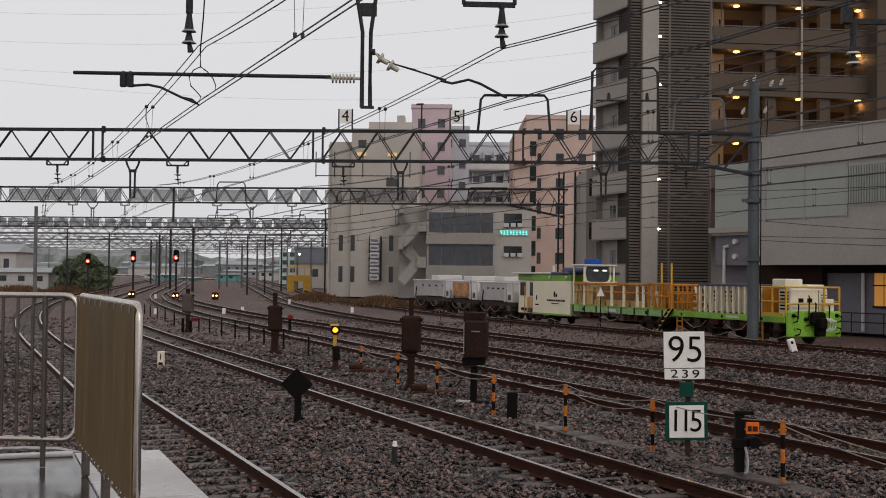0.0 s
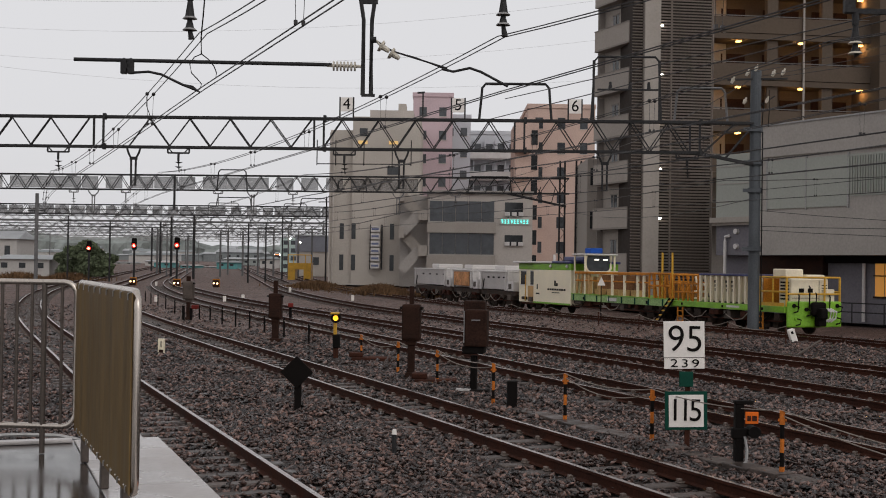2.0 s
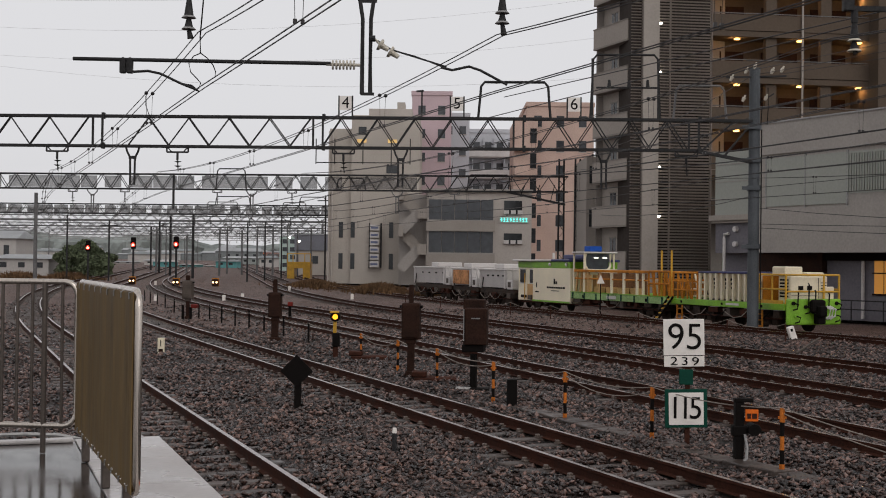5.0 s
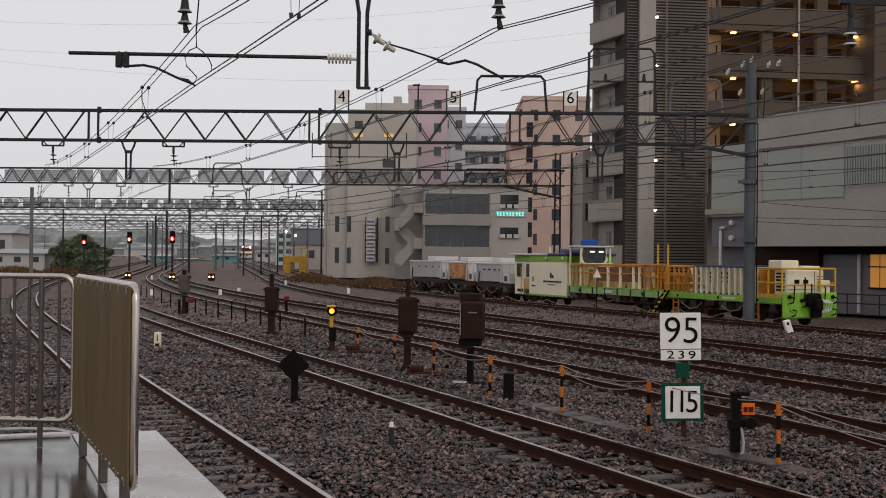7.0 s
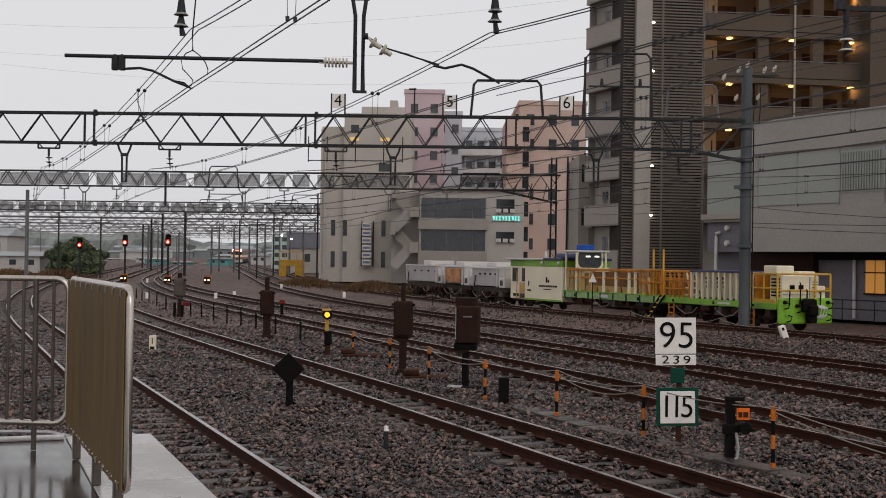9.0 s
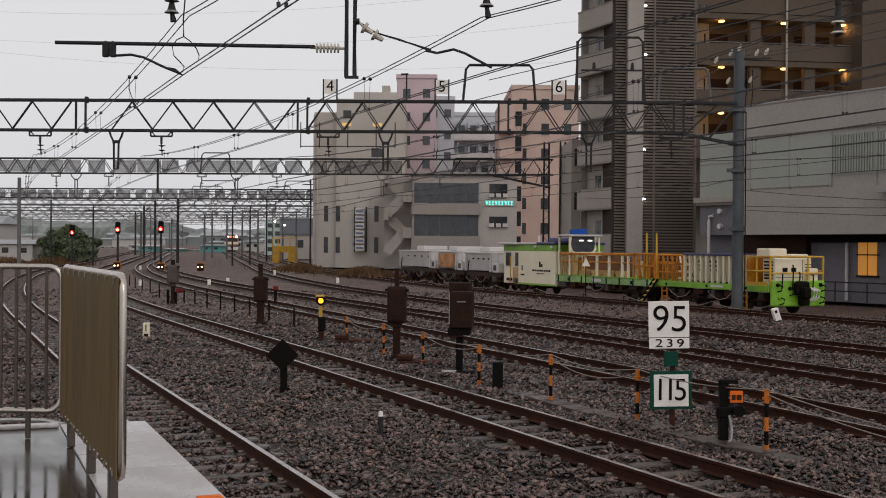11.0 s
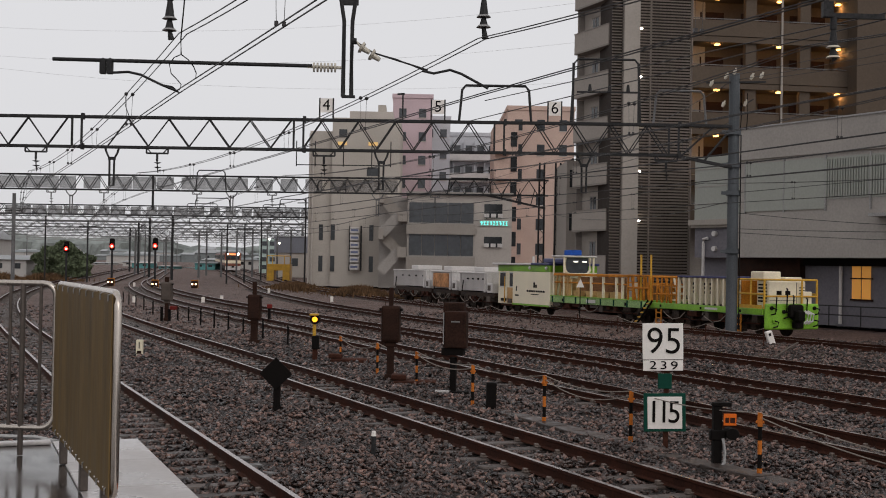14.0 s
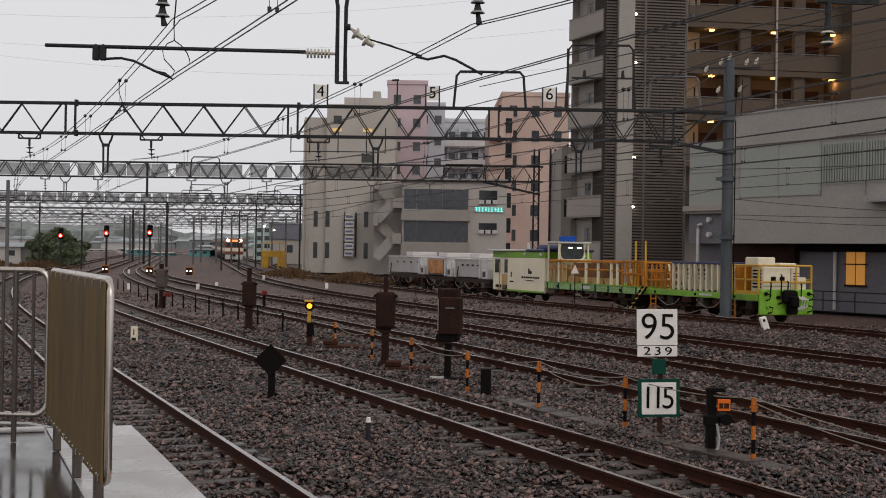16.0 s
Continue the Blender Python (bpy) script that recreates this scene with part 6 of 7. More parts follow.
for xy, s in (((-0.21, 26.53), 0.55), ((-1.98, 32.37), 0.6)):
    t = lineside("rusty_cable_cover", xy, "rust-red cable cover plates lying on the ballast", "cable cover", "rusty covers")
    boxes("cover", RUSTY, t, ((-s * 0.7, -0.3, -0.05), (s, 0.3, 0.08)), bevel=0.03)
    boxes("lid", RUSTY, t, ((-s * 0.8, -0.2, 0.08), (-s * 0.2, 0.25, 0.2)), bevel=0.03)

# striped stakes with ropes
stakes = (((4.23, 15.12), 0.007, 0.816), ((3.10, 17.92), 0.008, 0.777),
          ((2.03, 20.00), 0.009, 0.803), ((0.95, 22.38), 0.010, 0.765),
          ((-0.10, 26.42), 0.012, 0.708), ((-1.05, 29.08), 0.014, 0.713),
          ((-2.15, 32.35), 0.015, 0.673))
tops = []
for xy, w, h in stakes:
    t = lineside("striped_stake", xy, "black and orange striped plastic stake holding ropes", "barrier stake", "striped stakes with ropes", yaw=random.uniform(-20, 20))
    n = 5
    for i in range(n):
        bm = B()
        z0, z1 = -0.05 + (h + 0.05) * i / n, -0.05 + (h + 0.05) * (i + 1) / n
        tube(bm, (0, 0, z0), (0, 0, z1), 0.034 if i in (0, 4) else 0.028, 10)
        part("orange_band" if i % 2 == 0 else "black_band", bm, ORANGE if i % 2 == 0 else BLACK, t)
    bm = B()
    tube(bm, (-0.05, 0, h - 0.12), (0.05, 0, h - 0.12), 0.018, 6)
    part("rope_hook", bm, ORANGE, t)
    tops.append(Vector((xy[0], xy[1], h - 0.17)))
thin = [(-4.24, 38.65), (-5.35, 41.10), (-6.37, 43.56), (-7.29, 45.98), (-8.14, 47.86), (-9.04, 49.91), (-9.87, 51.66), (-10.81, 54.08), (-12.99, 58.99), (-14.65, 64.34), (-15.97, 68.18), (-17.13, 71.39), (-18.27, 74.69)]
for xy in thin:
    t = lineside("thin_stake", xy, "thin dark iron fence stake beside the curve", "fence stake", "thin dark stakes")
    bm = B()
    tube(bm, (0, 0, -0.1), (0, 0, 0.62 + 0.1 * random.random()), 0.035, 6)
    part("stake", bm, BLACK, t)
    tops.append(Vector((*xy, 0.42 + rise(xy[1]))))
first = Vector((6.2, 11.6, 0.35))
t = thing("barrier_ropes", Matrix.Identity(4), "pale slack ropes strung between the stakes", "rope")
for j, (a, b) in enumerate(zip([first] + tops, tops)):
    for k in range(2):
        sag = (0.09 if k == 0 else 0.15) * (0.8 + 0.4 * random.random())
        if (j > 7 or j % 2) and k:
            continue
        bm = B()
        sweep(bm, [a.lerp(b, i / 10) - Vector((0, 0, 0.06 * k + sag * 4 * (i / 10) * (1 - i / 10))) for i in range(11)], 0.008 if j < 4 else 0.01, 5)
        part("rope", bm, ROPE, t)
# stakes along the maintenance track
far_tops = []
for y in (42.5, 45.5, 48, 51, 54, 58, 62, 66, 71, 77):
    p = on_track(6, y, -2.6)
    t = lineside("rusty_stake", (p.x, p.y), "thin rusty stake beside the maintenance train", "barrier stake", "rusty stakes by the train")
    bm = B()
    tube(bm, (0, 0, -0.1), (0, 0, 0.6), 0.022, 6)
    part("stake", bm, RUSTY, t)
    far_tops.append(Vector((p.x, p.y, 0.45)))
t = thing("barrier_ropes", Matrix.Identity(4), "slack ropes along the maintenance train", "rope")
for a, b in zip(far_tops, far_tops[1:]):
    bm = B()
    sweep(bm, [a.lerp(b, i / 8) - Vector((0, 0, 0.2 * 4 * (i / 8) * (1 - i / 8))) for i in range(9)], 0.012, 5)
    part("rope", bm, ROPE, t)


# white triangle on a thin stake before the train
q = on_track(7, 61.8, -2.3)
t = lineside("triangle_marker", (q.x, q.y), "white triangular marker on a thin dark stake", "railway sign")
bm = B()
tube(bm, (0, 0, -0.3), (0, 0, 1.75), 0.03, 6)
part("stake", bm, BLACK, t)
bm = B()
tri = [bm.verts.new((x, y, z)) for y in (-0.05, -0.03) for x, z in ((-0.2, 1.62), (0.2, 1.62), (0.0, 2.06))]
for f_ in ((0, 1, 2), (5, 4, 3), (0, 3, 4, 1), (1, 4, 5, 2), (2, 5, 3, 0)):
    bm.faces.new([tri[k] for k in f_])
part("triangle_plate", bm, WHITE, t)


# red signals
def red_signal(foot_x, foot_y, lens_z, label):
    t = lineside("colour_light_signal", (foot_x, foot_y), label, "railway signal", "red colour-light signals")
    bm = B()
    tube(bm, (0, 0, -0.2), (0, 0, lens_z - 0.2), 0.1, 8)
    part("post", bm, STEEL_DARK, t)
    bm = B()
    box(bm, (-0.24, -0.12, lens_z - 0.4), (0.24, 0.12, lens_z + 0.7), bevel=0.1)
    head = part("signal_head", bm, BLACK, t)
    bm = B()
    tube(bm, (0, -0.16, lens_z), (0, -0.125, lens_z), 0.2, 14)
    lens = part("red_lens", bm, RED_GLOW, head, "glowing red lens")
    # Added pale core within the red disc imitates the lamp's glare.
    bm = B()
    ball(bm, (0, -0.16, lens_z - 0.03), 0.11, 6, (1, 0.4, 1))
    part("glare_core", bm, RED_CORE, lens, "bright glare core added to the red lens")
    bm = B()
    tube(bm, (0, -0.4, lens_z + 0.18), (0, -0.12, lens_z + 0.2), 0.2, 12, 0.22, False)
    part("hood", bm, BLACK, head)


red_signal(-34.40, 117.96, 3.393, "red colour-light signal on a tall post before the bush")
red_signal(-28.85, 113.37, 3.682, "red colour-light signal on a tall post")
red_signal(-23.91, 109.05, 3.744, "red colour-light signal on a tall post by the curve")
for xy in ((-28.85, 113.37), (-23.86, 109.07), (-20.63, 110.45)):
    t = lineside("shunt_signal", (xy[0] + 0.2, xy[1] - 1.2), "low shunt signal with two lit lamps", "railway signal", "low shunt signals")
    boxes("housing", RUST_BOX, t, ((-0.3, -0.1, 0.0), (0.3, 0.2, 0.66)), bevel=0.1)
    boxes("backplate", RAILING_ORANGE, t, ((-0.33, 0.202, 0.02), (0.33, 0.23, 0.74)), bevel=0.01)
    for x in (-0.16, 0.16):
        bm = B()
        ball(bm, (x, -0.12, 0.36), 0.075, 6, (1, 0.4, 1))
        part("lamp", bm, LAMP_AMBER, t, "lit amber-white lamp")


# cable trough half sunk in the ballast
t = thing("cable_trough", Matrix.Identity(4), "weathered concrete cable trough lids half sunk in the ballast", "cable trough")
p0, p1 = Vector((4.36, 14.74, -0.2)), Vector((1.02, 22.30, -0.2))
d = p1 - p0
n = int(d.length / 0.52)
lid = B()
box(lid, (-0.17, -0.24, -0.06), (0.17, 0.24, 0.06), bevel=0.015)
lid = mesh_of("trough_lid", lid, CONC_SLEEPER)
for i in range(n):
    o = new("trough_lid", lid)
    o.parent = t
    q = p0 + d * (i / n)
    o.matrix_world = pose(q.x, q.y, -0.19 + random.uniform(-0.02, 0.025), random.uniform(-2, 2), random.uniform(-3, 3), yaw_of(d) + random.uniform(-2, 2))
# a fallen lath
a, b = Vector((10.38, 35.69, -0.12)), Vector((12.84, 41.39, 0.0))
bm = B()
bar(bm, a, b, 0.06, 0.04)
tagged(part("fallen_lath", bm, CASE_GREY), "weathered wooden lath lying beside the track", "plank")
bm = B()
bar(bm, (a.x - 0.9, a.y + 0.3, -0.13), (a.x - 0.1, a.y + 0.1, -0.1), 0.16, 0.05)
tagged(part("fallen_board", bm, CASE_GREY), "short weathered board lying on the ballast", "plank")


# ---------------------------------------------------------------- platform and barrier
PF = pose(-2.15, 9.32, 0, 0, 0, 21.1)
t = tagged(thing("platform", PF, "", ""), "wet paved end of a station platform with a pale coping", "platform", kind="structure")
boxes("platform_body", PLATFORM_SIDE, t, ((-7.0, -32, -0.3), (-0.12, -0.1, 0.93)))
boxes("paving", PLATFORM_TILE, t, ((-7.0, -32, 0.93), (-0.63, -0.04, 1.046)))
for i in range(30):
    bm = B()
    y = -0.0 - i * 1.0
    box(bm, (-0.62, y - 0.997, 0.93), (0.0, y, 1.05), bevel=0.006)
    part("coping_slab", bm, PLATFORM_EDGE, t)
boxes("edge_mark", ORANGE_PLATE, t, ((-0.15, -3.3, 1.0505), (-0.02, -2.95, 1.056)))
boxes("end_kerb", PLATFORM_EDGE, t, ((-7.0, -0.16, 1.047), (-0.64, -0.045, 1.075)), bevel=0.01)

# cables lying behind the platform end
t = thing("cable_bundle", pose(-3.9, 10.3, -0.1), "dark and grey cables lying across the ballast", "cable")
for i in range(11):
    bm = B()
    z = 0.62 + 0.02 * i
    k = random.uniform(-0.25, 0.25)
    pts = []
    for j in range(13):
        f = j / 12
        pts.append((-2.8 + 3.7 * f, 0.25 + 0.1 * i + 0.15 * math.sin(3 * f + i), z + k * (f - 0.5) + 0.07 * math.sin(7 * f + 2.1 * i) - 0.5 * max(0, f - 0.85)))
    sweep(bm, pts + [(0.95, 0.3 + 0.1 * i, -0.1)], random.choice((0.011, 0.015, 0.02)), 6)
    part("cable", bm, (STEEL_DARK, BLACK, STEEL_PALE, BLACK)[i % 4], t)


# stainless barrier: an open panel and a sheeted panel
def barrier_frame(parent, w, z0, z1, r, bulge=0.1):
    """A closed frame of bent tube, w long along x."""
    c = 0.09
    pts = []
    for (x, z, a0) in ((w - c, z1 - c, 0), (c, z1 - c, 90), (c, z0 + c, 180), (w - c, z0 + c, 270)):
        for k in range(5):
            a = radians(a0 + k * 22.5)
            pts.append((x + c * math.cos(a), 0, z + c * math.sin(a)))
    pts.append(pts[0])
    bm = B()
    n = 10
    rings = []
    m = len(pts) - 1
    for i in range(m):
        d = (Vector(pts[(i + 1) % m]) - Vector(pts[i - 1])).normalized()
        side = Vector((0, 1, 0))
        up = d.cross(side)
        rings.append([bm.verts.new(Vector(pts[i]) + r * (math.cos(2 * math.pi * j / n) * side + math.sin(2 * math.pi * j / n) * up)) for j in range(n)])
    for i in range(m):
        a, b = rings[i], rings[(i + 1) % m]
        for j in range(n):
            bm.faces.new((a[j], a[(j + 1) % n], b[(j + 1) % n], b[j]))
    return part("frame", bm, STAINLESS, parent, smooth=True)


ZP = 1.05
m1 = Matrix.Translation((-2.52, 8.42, ZP)) @ pose(0, 0, 0, 0, 0, 174)
t = thing("open_barrier", m1, "stainless tubular barrier with upright bars on the platform", "barrier", "platform end barriers")
barrier_frame(t, 2.0, 0.19, 1.185, 0.021)
for i in range(10):
    x = 0.108 + i * 0.108
    thick = i in (1,)
    bm = B()
    tube(bm, (x + (0.02 if thick else 0), 0, 0.19 if not thick else 0.0), (x + (0.02 if thick else 0), 0, 1.18), 0.02 if thick else 0.012, 8)
    part("leg" if thick else "upright_bar", bm, STAINLESS_DULL, t, smooth=False)
for x in (1.75,):
    bm = B()
    tube(bm, (x, 0, 0), (x, 0, 1.18), 0.02, 8)
    part("leg", bm, STAINLESS_DULL, t)
m2 = Matrix.Translation((-2.497, 8.42, ZP)) @ pose(0, 0, 0, 0, 0, -67.2)
t = thing("sheeted_barrier", m2, "stainless barrier closed with a bronze-tinted sheet", "barrier", "platform end barriers")
WB = 2.533
barrier_frame(t, WB, 0.17, 1.185, 0.021)
bm = B()
box(bm, (0.0, -0.03, 0.172), (WB - 0.002, -0.022, 1.182), bevel=0.003)
part("sheet", bm, SHEET, t, "bronze-tinted metal sheet")
for i in range(9):
    x = 0.15 + i * 0.28
    bm = B()
    tube(bm, (x, 0.01, 0.18), (x, 0.01, 1.18), 0.012, 8)
    part("upright_bar", bm, STAINLESS_DULL, t)
    for z in (0.19, 1.16):
        bm = B()
        sweep(bm, [(x + 0.05, -0.035, z - 0.015), (x + 0.055, -0.036, z + 0.015), (x + 0.075, -0.01, z + 0.03), (x + 0.08, 0.03, z)], 0.004, 5)
        part("tie", bm, STEEL_PALE, t)
for i in range(15):
    x = 0.2 + i * 0.155
    bm = B()
    sweep(bm, [(x, -0.034, 0.2), (x + 0.012, 0.0, 0.218), (x + 0.03, 0.03, 0.2), (x + 0.05, 0.034, 0.165), (x + 0.03, 0.0, 0.14)], 0.0055, 5)
    part("cable_tie", bm, WAGON_WHITE, t, "pale plastic cable tie")
for x in (0.35, 1.35, 2.2):
    bm = B()
    box(bm, (x - 0.03, -0.02, 0.0), (x + 0.03, 0.03, 0.17), bevel=0.008)
    part("foot", bm, STAINLESS_DULL, t)


# ---------------------------------------------------------------- distance
def pole(xy, h, r, mat, lamp=False):
    t = lineside("line_pole", xy, "slim grey line pole beside the far tracks", "pole", "far line poles")
    bm = B()
    tube(bm, (0, 0, -0.3), (0, 0, h), r, 8, r * 0.8)
    p = part("pole", bm, mat, t)
    bm = B()
    bar(bm, (-0.9, 0, h - 0.6), (0.9, 0, h - 0.55), 0.1, 0.1)
    part("crossarm", bm, mat, t)
    if lamp:
        bm = B()
        ball(bm, (0.3, -0.3, h * 0.75), 0.12, 6)
        part("pole_lamp", bm, LAMP_WHITE, t, "lit white pole lamp")


for px_, foot_, top_, r in ((-34.6, 126.0, 6.3, 0.10), (-41.1, 122.6, 7.7, 0.10), (-39.1, 126.5, 6.8, 0.10), (-41.1, 174.4, 6.7, 0.15), (-35.9, 157.7, 6.0, 0.10), (-37.3, 177.1, 5.6, 0.15), (-36.6, 177.7, 5.9, 0.15), (-29.7, 161.7, 6.2, 0.15), (-32.1, 180.9, 7.0, 0.15), (-20.9, 130.0, 6.3, 0.10), (-28.5, 172.4, 6.4, 0.15), (-20.0, 136.6, 6.6, 0.10), (-28.1, 183.9, 6.7, 0.15), (-24.5, 175.1, 6.9, 0.15), (-19.1, 143.8, 7.5, 0.10), (-20.3, 158.7, 6.9, 0.10), (-20.1, 167.9, 6.4, 0.15), (-13.0, 134.0, 9.5, 0.10), (-9.5, 142.1, 11.2, 0.10), (-10.3, 141.7, 10.9, 0.10), (-19.4, 178.7, 7.0, 0.15)):
    # Poles past 150 m are paler, with haze put into the colour.
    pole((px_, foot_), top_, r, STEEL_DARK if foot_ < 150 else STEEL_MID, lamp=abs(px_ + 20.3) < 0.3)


def far_house(x0, x1, y, z1, mat, roof, label, name="far_house"):
    t = thing(name, pose(0, 0, 0), label, "house", "far houses")
    z0 = rise(y) - 0.3
    boxes("wall", mat, t, ((x0, y, z0), (x1, y + 8, z1)))
    bm = B()
    d = 0.25 * (z1 - z0)
    a = [bm.verts.new(p) for p in ((x0 - 0.4, y - 0.4, z1), (x1 + 0.4, y - 0.4, z1), (x1 + 0.4, y + 8.4, z1), (x0 - 0.4, y + 8.4, z1),
                                   (x0, y + 4, z1 + d), (x1, y + 4, z1 + d))]
    for f_ in ((0, 1, 5, 4), (2, 3, 4, 5), (0, 4, 3), (1, 2, 5), (3, 2, 1, 0)):
        bm.faces.new([a[i] for i in f_])
    part("roof", bm, roof, t)
    n = max(2, int((x1 - x0) / 2.2)) if y < 350 else 0
    for i in range(n):
        x = x0 + (i + 0.5) * (x1 - x0) / n
        boxes("window", GLASS, t, ((x - 0.4, y - 0.05, z0 + (z1 - z0) * 0.5), (x + 0.4, y + 0.02, z0 + (z1 - z0) * 0.8)))


# The hazy colours below have the haze of distance mixed into them.
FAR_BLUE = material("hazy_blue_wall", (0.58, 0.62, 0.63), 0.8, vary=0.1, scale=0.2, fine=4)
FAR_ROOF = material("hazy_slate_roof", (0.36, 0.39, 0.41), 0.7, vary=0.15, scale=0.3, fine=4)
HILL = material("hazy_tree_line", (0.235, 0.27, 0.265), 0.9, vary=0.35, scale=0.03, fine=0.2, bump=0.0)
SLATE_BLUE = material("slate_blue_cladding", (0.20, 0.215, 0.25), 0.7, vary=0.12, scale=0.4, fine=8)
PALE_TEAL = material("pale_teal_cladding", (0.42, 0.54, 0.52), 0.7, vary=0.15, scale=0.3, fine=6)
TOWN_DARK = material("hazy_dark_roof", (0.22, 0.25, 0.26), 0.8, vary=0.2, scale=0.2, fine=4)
TEAL_SHED = material("teal_shed_sheet", (0.12, 0.33, 0.34), 0.6, vary=0.15)
t = thing("slate_clad_hall", Matrix.Identity(4), "beige hall with a slate-blue clad upper storey", "hall", "far houses")
boxes("lower_wall", BEIGE, t, ((-23.1, 190, 0.2), (-18.1, 200, 4.05)))
boxes("upper_cladding", SLATE_BLUE, t, ((-23.2, 189.8, 4.052), (-18.0, 200, 6.5)))
boxes("roof_edge", FAR_ROOF, t, ((-23.3, 189.7, 6.502), (-17.9, 200.1, 6.65)))
boxes("hall_window", GLASS, t, ((-20.4, 189.95, 2.0), (-19.5, 189.99, 3.2)))
t = thing("teal_glass_block", Matrix.Identity(4), "pale teal glazed block in the haze behind the hall", "office building", "far houses")
boxes("front", PALE_TEAL, t, ((-31.2, 232, 0.5), (-26.2, 242, 7.0)))
boxes("end_bay", PALE_TEAL, t, ((-26.1, 230, 0.5), (-23.6, 242, 7.6)))
for i in range(4):
    for x in (-30.6, -29.2, -27.8):
        boxes("window", GLASS_BLUE, t, ((x, 231.93, 1.2 + 1.5 * i), (x + 1.0, 231.99, 2.0 + 1.5 * i)))
far_house(-55.29, -48.60, 150, 2.28, FAR_WALL, FAR_ROOF, "pale low building behind the far tracks")
far_house(-68.85, -63.17, 180, 5.22, FAR_WALL, FAR_ROOF, "pale two-storey house behind the low building")
far_house(-89.46, -84.10, 330, 1.64, FAR_WALL, FAR_ROOF, "far pale house with a grey roof")
far_house(-73.67, -68.80, 300, 2.07, FAR_WALL, FAR_ROOF, "far pale house under a low roof")
far_house(-56.25, -52.87, 260, 1.34, TEAL_SHED, FAR_WALL, "small teal shed with a pale roof by the far tracks")
far_house(-55.11, -52.26, 280, 1.06, TEAL_SHED, FAR_WALL, "small teal shed with a pale roof by the far tracks")
far_house(-62.4, -58.8, 262, 1.9, TEAL_SHED, FAR_WALL, "low teal shed with a pale lean-to roof")
far_house(-47.6, -43.4, 255, 2.1, TEAL_SHED, TOWN_DARK, "teal shed with a dark roof by the curve")
far_house(-43.0, -39.5, 285, 3.0, FAR_WALL, TOWN_DARK, "pale hut with a dark roof by the curve")
random.seed(7)
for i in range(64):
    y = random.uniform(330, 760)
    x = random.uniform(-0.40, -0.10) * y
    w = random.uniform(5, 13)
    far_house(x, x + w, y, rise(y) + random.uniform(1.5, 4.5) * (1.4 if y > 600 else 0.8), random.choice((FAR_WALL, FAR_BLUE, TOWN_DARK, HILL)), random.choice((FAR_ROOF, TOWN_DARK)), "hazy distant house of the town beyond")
# yellow loading frame
t = thing("loading_gate", pose(0, 0, rise(150) - 0.2), "yellow steel loading gate beside the yard", "gate")
YF = 150.0
x0, x1, zt = -19.21, -16.36, 2.49 - rise(150)
boxes("side_panel", YELLOW, t, ((x0, YF, 0), (x0 + 0.9, YF + 2.5, zt)), bevel=0.03)
boxes("side_panel", YELLOW, t, ((x1 - 0.9, YF, 0), (x1, YF + 2.5, zt)), bevel=0.03)
boxes("lintel", YELLOW, t, ((x0 + 0.9, YF, zt - 0.8), (x1 - 0.9, YF + 2.5, zt)), bevel=0.03)
for x in (x0, x0 + 0.7, x1 - 0.7, x1):
    bm = B()
    tube(bm, (x, YF + 0.2, zt), (x, YF + 0.2, zt + 1.0), 0.06, 6)
    part("guard_post", bm, YELLOW, t)
bm = B()
tube(bm, (x0, YF + 0.2, zt + 1.0), (x1, YF + 0.2, zt + 1.0), 0.06, 6)
part("guard_rail", bm, YELLOW, t)


def bush(cx, cy, w, h, n, label, seed):
    rng = np.random.default_rng(seed)
    t = thing("bush", pose(cx, cy, rise(cy) - 0.3), label, "bush")
    bm = B()
    for a in (-0.5, 0.0, 0.4):
        tube(bm, (a * 0.4, 0, 0), (a * w * 0.4, 0.2, h * 0.6), 0.15, 6, 0.05)
    part("trunk", bm, BARK, t)
    verts, faces = [], []
    for i in range(n):
        u = rng.normal(0, 1, 3)
        u /= np.linalg.norm(u)
        r = rng.uniform(0.6, 1.0) ** 0.5 * (1 + 0.18 * math.sin(u[0] * 7 + 1) + 0.15 * math.sin(u[2] * 9))
        c = np.array([u[0] * w / 2 * r, u[1] * w / 3 * r, h * 0.48 + u[2] * h * 0.5 * r])
        if c[2] < 0.1:
            continue
        s = rng.uniform(0.11, 0.27)
        a, b = rng.normal(0, 1, 3), rng.normal(0, 1, 3)
        a, b = a / np.linalg.norm(a) * s, b / np.linalg.norm(b) * s * 0.7
        k = len(verts)
        verts += [c - a, c + b, c + a, c - b]
        faces.append((k, k + 1, k + 2, k + 3))
    me = bpy.data.meshes.new("crown")
    me.from_pydata([tuple(v) for v in verts], [], faces)
    me.materials.append(LEAF)
    crown = new("crown", me)
    crown.parent = t


bush(-44.2, 150, 6.3, 4.23 - rise(150) + 0.4, 9000, "broad dark green bush behind the signals", 3)
bush(-41.48, 146, 3.2, 2.6, 3000, "low dark green shrub beside the larger bush", 5)


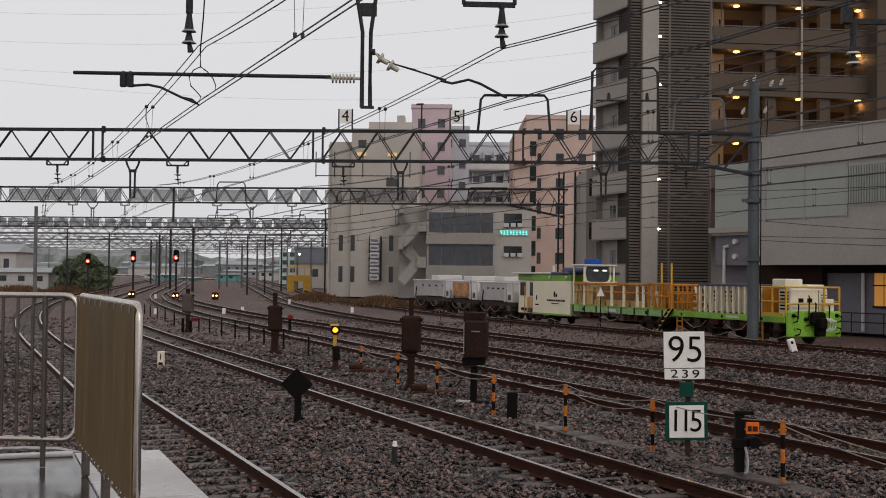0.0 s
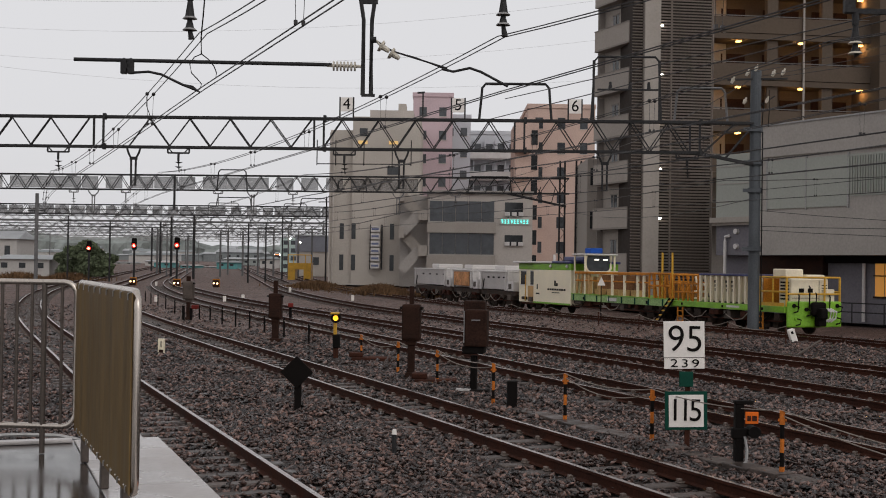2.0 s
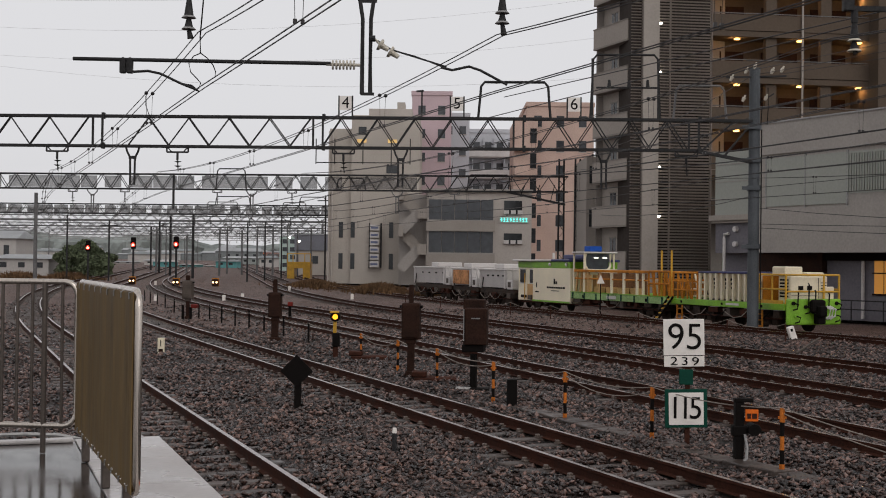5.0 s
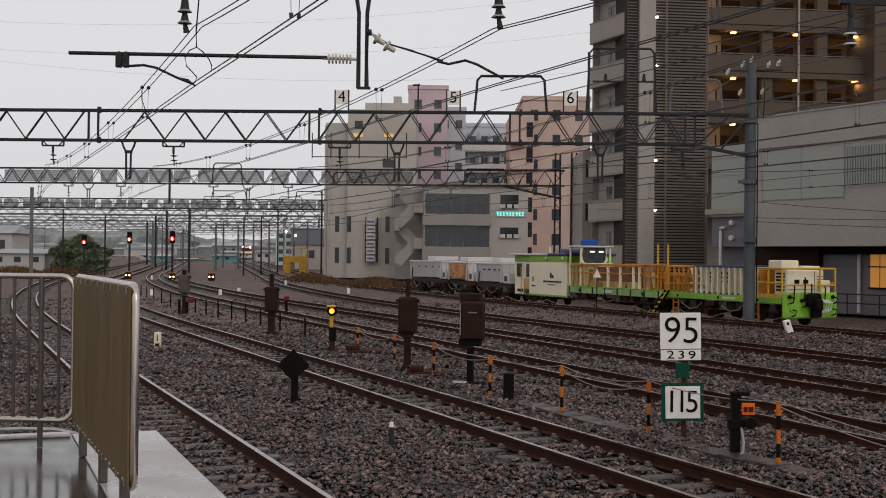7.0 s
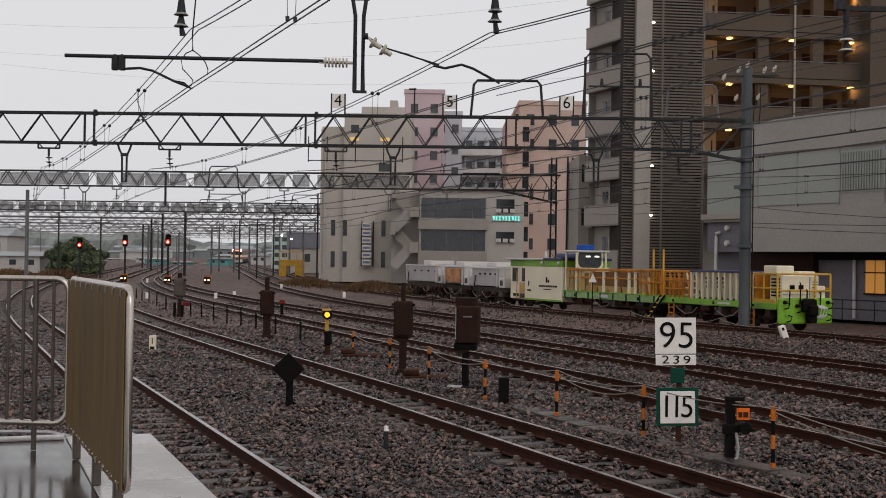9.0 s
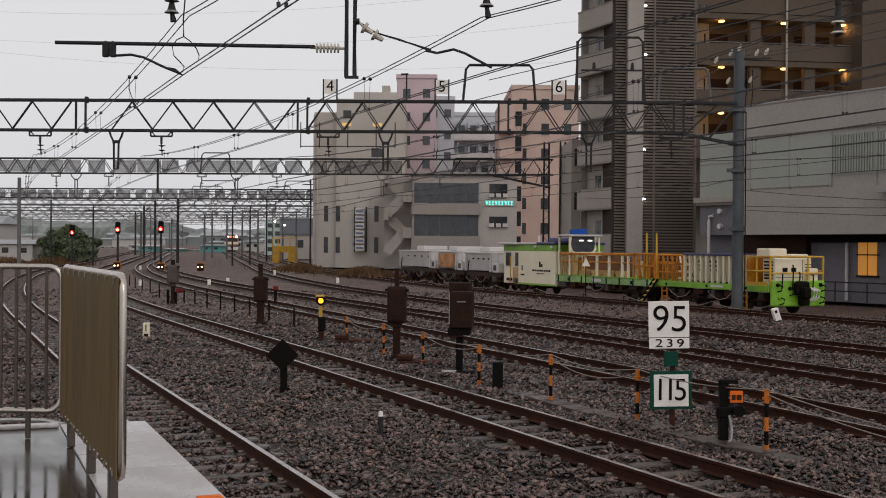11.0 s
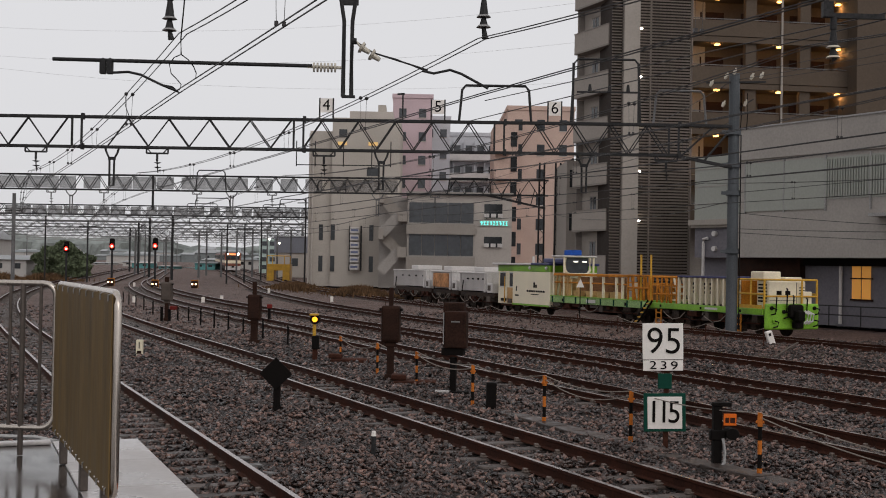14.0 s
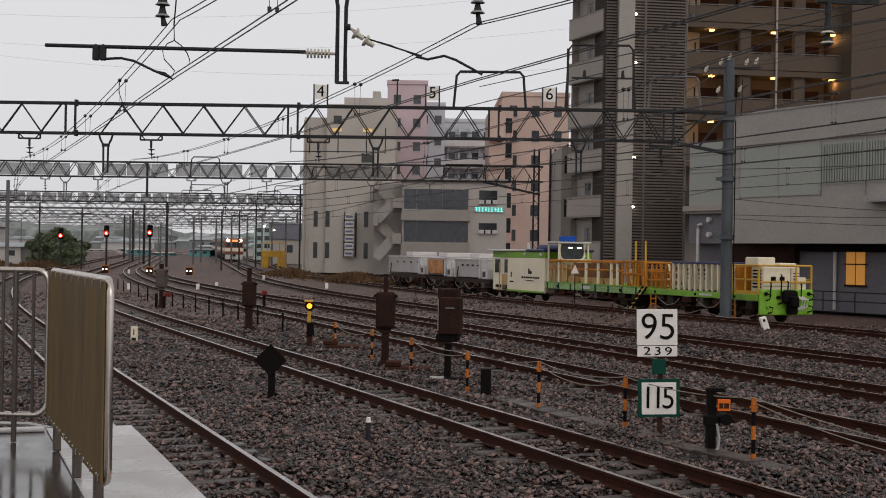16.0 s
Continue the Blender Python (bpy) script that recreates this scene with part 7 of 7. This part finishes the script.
def grass_strip(path, width, n, h, label, seed):
    """Tufts of dry blades along a strip."""
    rng = np.random.default_rng(seed)
    verts, faces = [], []
    for i in range(n):
        f = rng.uniform(0, len(path) - 1.001)
        j = int(f)
        p = Vector(path[j]).lerp(Vector(path[j + 1]), f - j)
        c = np.array([p.x, p.y, 0]) + np.array([*rng.normal(0, width / 2, 2), 0])
        c[2] = rise(c[1]) - 0.25
        hh = h * rng.uniform(0.4, 1.2) * (0.7 + 0.4 * math.sin(c[0] * 0.9))
        for q in range(3):
            a = rng.uniform(0, 6.28)
            lean = np.array([math.cos(a), math.sin(a), 0]) * hh * rng.uniform(0.1, 0.5)
            wv = np.array([math.sin(a), -math.cos(a), 0]) * 0.05
            k = len(verts)
            verts += [c - wv, c + wv, c + lean * 0.5 + wv + [0, 0, hh * 0.65], c + lean + [0, 0, hh]]
            faces += [(k, k + 1, k + 2), (k, k + 2, k + 3)]
    me = bpy.data.meshes.new("dry_grass")
    me.from_pydata([tuple(v) for v in verts], [], faces)
    me.materials.append(DRY_GRASS)
    tagged(new("dry_grass", me), label, "grass", kind="stuff")


grass_strip([(-13.35, 118), (-8.21, 108), (-4.26, 98), (-2.08, 92)], 3.0, 5200, 0.62, "rusty dry grass along the foot of the buildings", 11)
grass_strip([(-47.22, 135), (-37.64, 128)], 3.0, 1500, 0.8, "rusty dry grass by the far fence", 12)


def far_hills():
    """A low tree line, haze mixed into its colour, that closes the view down the railway."""
    bm = B()
    rng = np.random.default_rng(9)
    x, rows = -760.0, []
    while x < 160:
        h = 17 + 4 * math.sin(x * 0.013) + 2.5 * math.sin(x * 0.05 + 1) + rng.uniform(-1.2, 1.2)
        rows.append([bm.verts.new((x, 1000 + 6 * math.sin(x * 0.3), 3.0)), bm.verts.new((x, 1003, 3 + h * 0.7)), bm.verts.new((x, 1012, 3 + h)), bm.verts.new((x, 1060, 3.0))])
        x += rng.uniform(3, 8)
    for a, b in zip(rows, rows[1:]):
        for i in range(3):
            bm.faces.new((a[i], b[i], b[i + 1], a[i + 1]))
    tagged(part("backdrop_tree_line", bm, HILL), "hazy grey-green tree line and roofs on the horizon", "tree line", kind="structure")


far_hills()


# ---------------------------------------------------------------- the approaching train
def build_train():
    t = thing("commuter_train", Matrix.Identity(4), "red-brown and cream train with lit headlights coming down the curve", "train")
    cars = 5
    for c in range(cars):
        y0 = c * 20.3 + 0.05
        y1 = y0 + 19.9
        body = boxes("car_body", TRAIN_RED, t, ((-1.46, y0, 1.0), (1.46, y1, 3.35)), bevel=0.12)
        boxes("car_roof", FAR_ROOF, body, ((-1.3, y0 + 0.1, 3.352), (1.3, y1 - 0.1, 3.75)), bevel=0.15)
        boxes("cream_band", CREAM, body, ((-1.47, y0 + 0.15, 1.5), (1.47, y1 - 0.15, 1.95)))
        for i in range(8):
            y = y0 + 1.2 + i * 2.3
            for s in (-1, 1):
                boxes("side_window", GLASS, body, ((s * 1.472 - 0.01, y, 2.1), (s * 1.472 + 0.01, y + 1.5, 2.95)))
        boxes("underframe", BOGIE, t, ((-1.25, y0 + 0.2, 0.35), (1.25, y1 - 0.2, 0.98)))
        for y in (y0 + 2.5, y1 - 2.5):
            bogie(t, y)
    f = boxes("front_mask", TRAIN_RED, t, ((-1.44, -0.15, 1.0), (1.44, 0.04, 3.4)), bevel=0.08)
    boxes("windscreen", GLASS, f, ((-1.2, -0.18, 2.15), (-0.42, -0.152, 2.85)))
    boxes("windscreen", GLASS, f, ((-0.36, -0.18, 2.15), (0.36, -0.152, 2.85)))
    boxes("windscreen", GLASS, f, ((0.42, -0.18, 2.15), (1.2, -0.152, 2.85)))
    boxes("front_band", CREAM, f, ((-1.42, -0.175, 1.45), (1.42, -0.151, 2.0)))
    boxes("skirt", WAGON_WHITE, t, ((-1.35, -0.1, 0.2), (1.35, 0.3, 0.95)), bevel=0.06)
    boxes("destination_board", TRAIN_BOARD, f, ((-0.5, -0.18, 2.98), (0.5, -0.152, 3.25)))
    for x in (-0.95, 0.95):
        bm = B()
        tube(bm, (x, -0.24, 3.15), (x, -0.152, 3.15), 0.22, 14)
        part("headlight", bm, HEADLIGHT, f, "bright lit headlight")
    for x in (-1.1, 1.1):
        bm = B()
        tube(bm, (x, -0.2, 1.25), (x, -0.152, 1.25), 0.1, 10)
        part("marker_light", bm, RED_PAINT, f)
    bm = B()
    box(bm, (-0.2, -0.5, 0.7), (0.2, -0.11, 0.98), bevel=0.04)
    part("coupler", bm, BLACK, t)
    return t


TRAIN_RED = material("red_brown_train_paint", (0.22, 0.075, 0.045), 0.45, vary=0.12, scale=1, fine=15)
TRAIN_BOARD = glow("orange_destination_board", (1.0, 0.25, 0.08), 1.6)
HEADLIGHT = glow("train_headlight", (1.0, 0.86, 0.62), 22.0)
train = build_train()


# ---------------------------------------------------------------- motion
def motions():
    rows = []
    for i in range(33):
        s = i * 0.5
        y = 190.5 + 15.6 * (16 - s)
        a, b = on_track(8, y), on_track(8, y + 40)
        d = b - a
        m = Matrix.Translation(a) @ pose(0, 0, 0, 0, 0, yaw_of(d))
        rows.append((s, m @ pose(0, 0, 0, math.degrees(math.atan2(d.z, math.hypot(d.x, d.y))))))
    walk(train, rows)


motions()
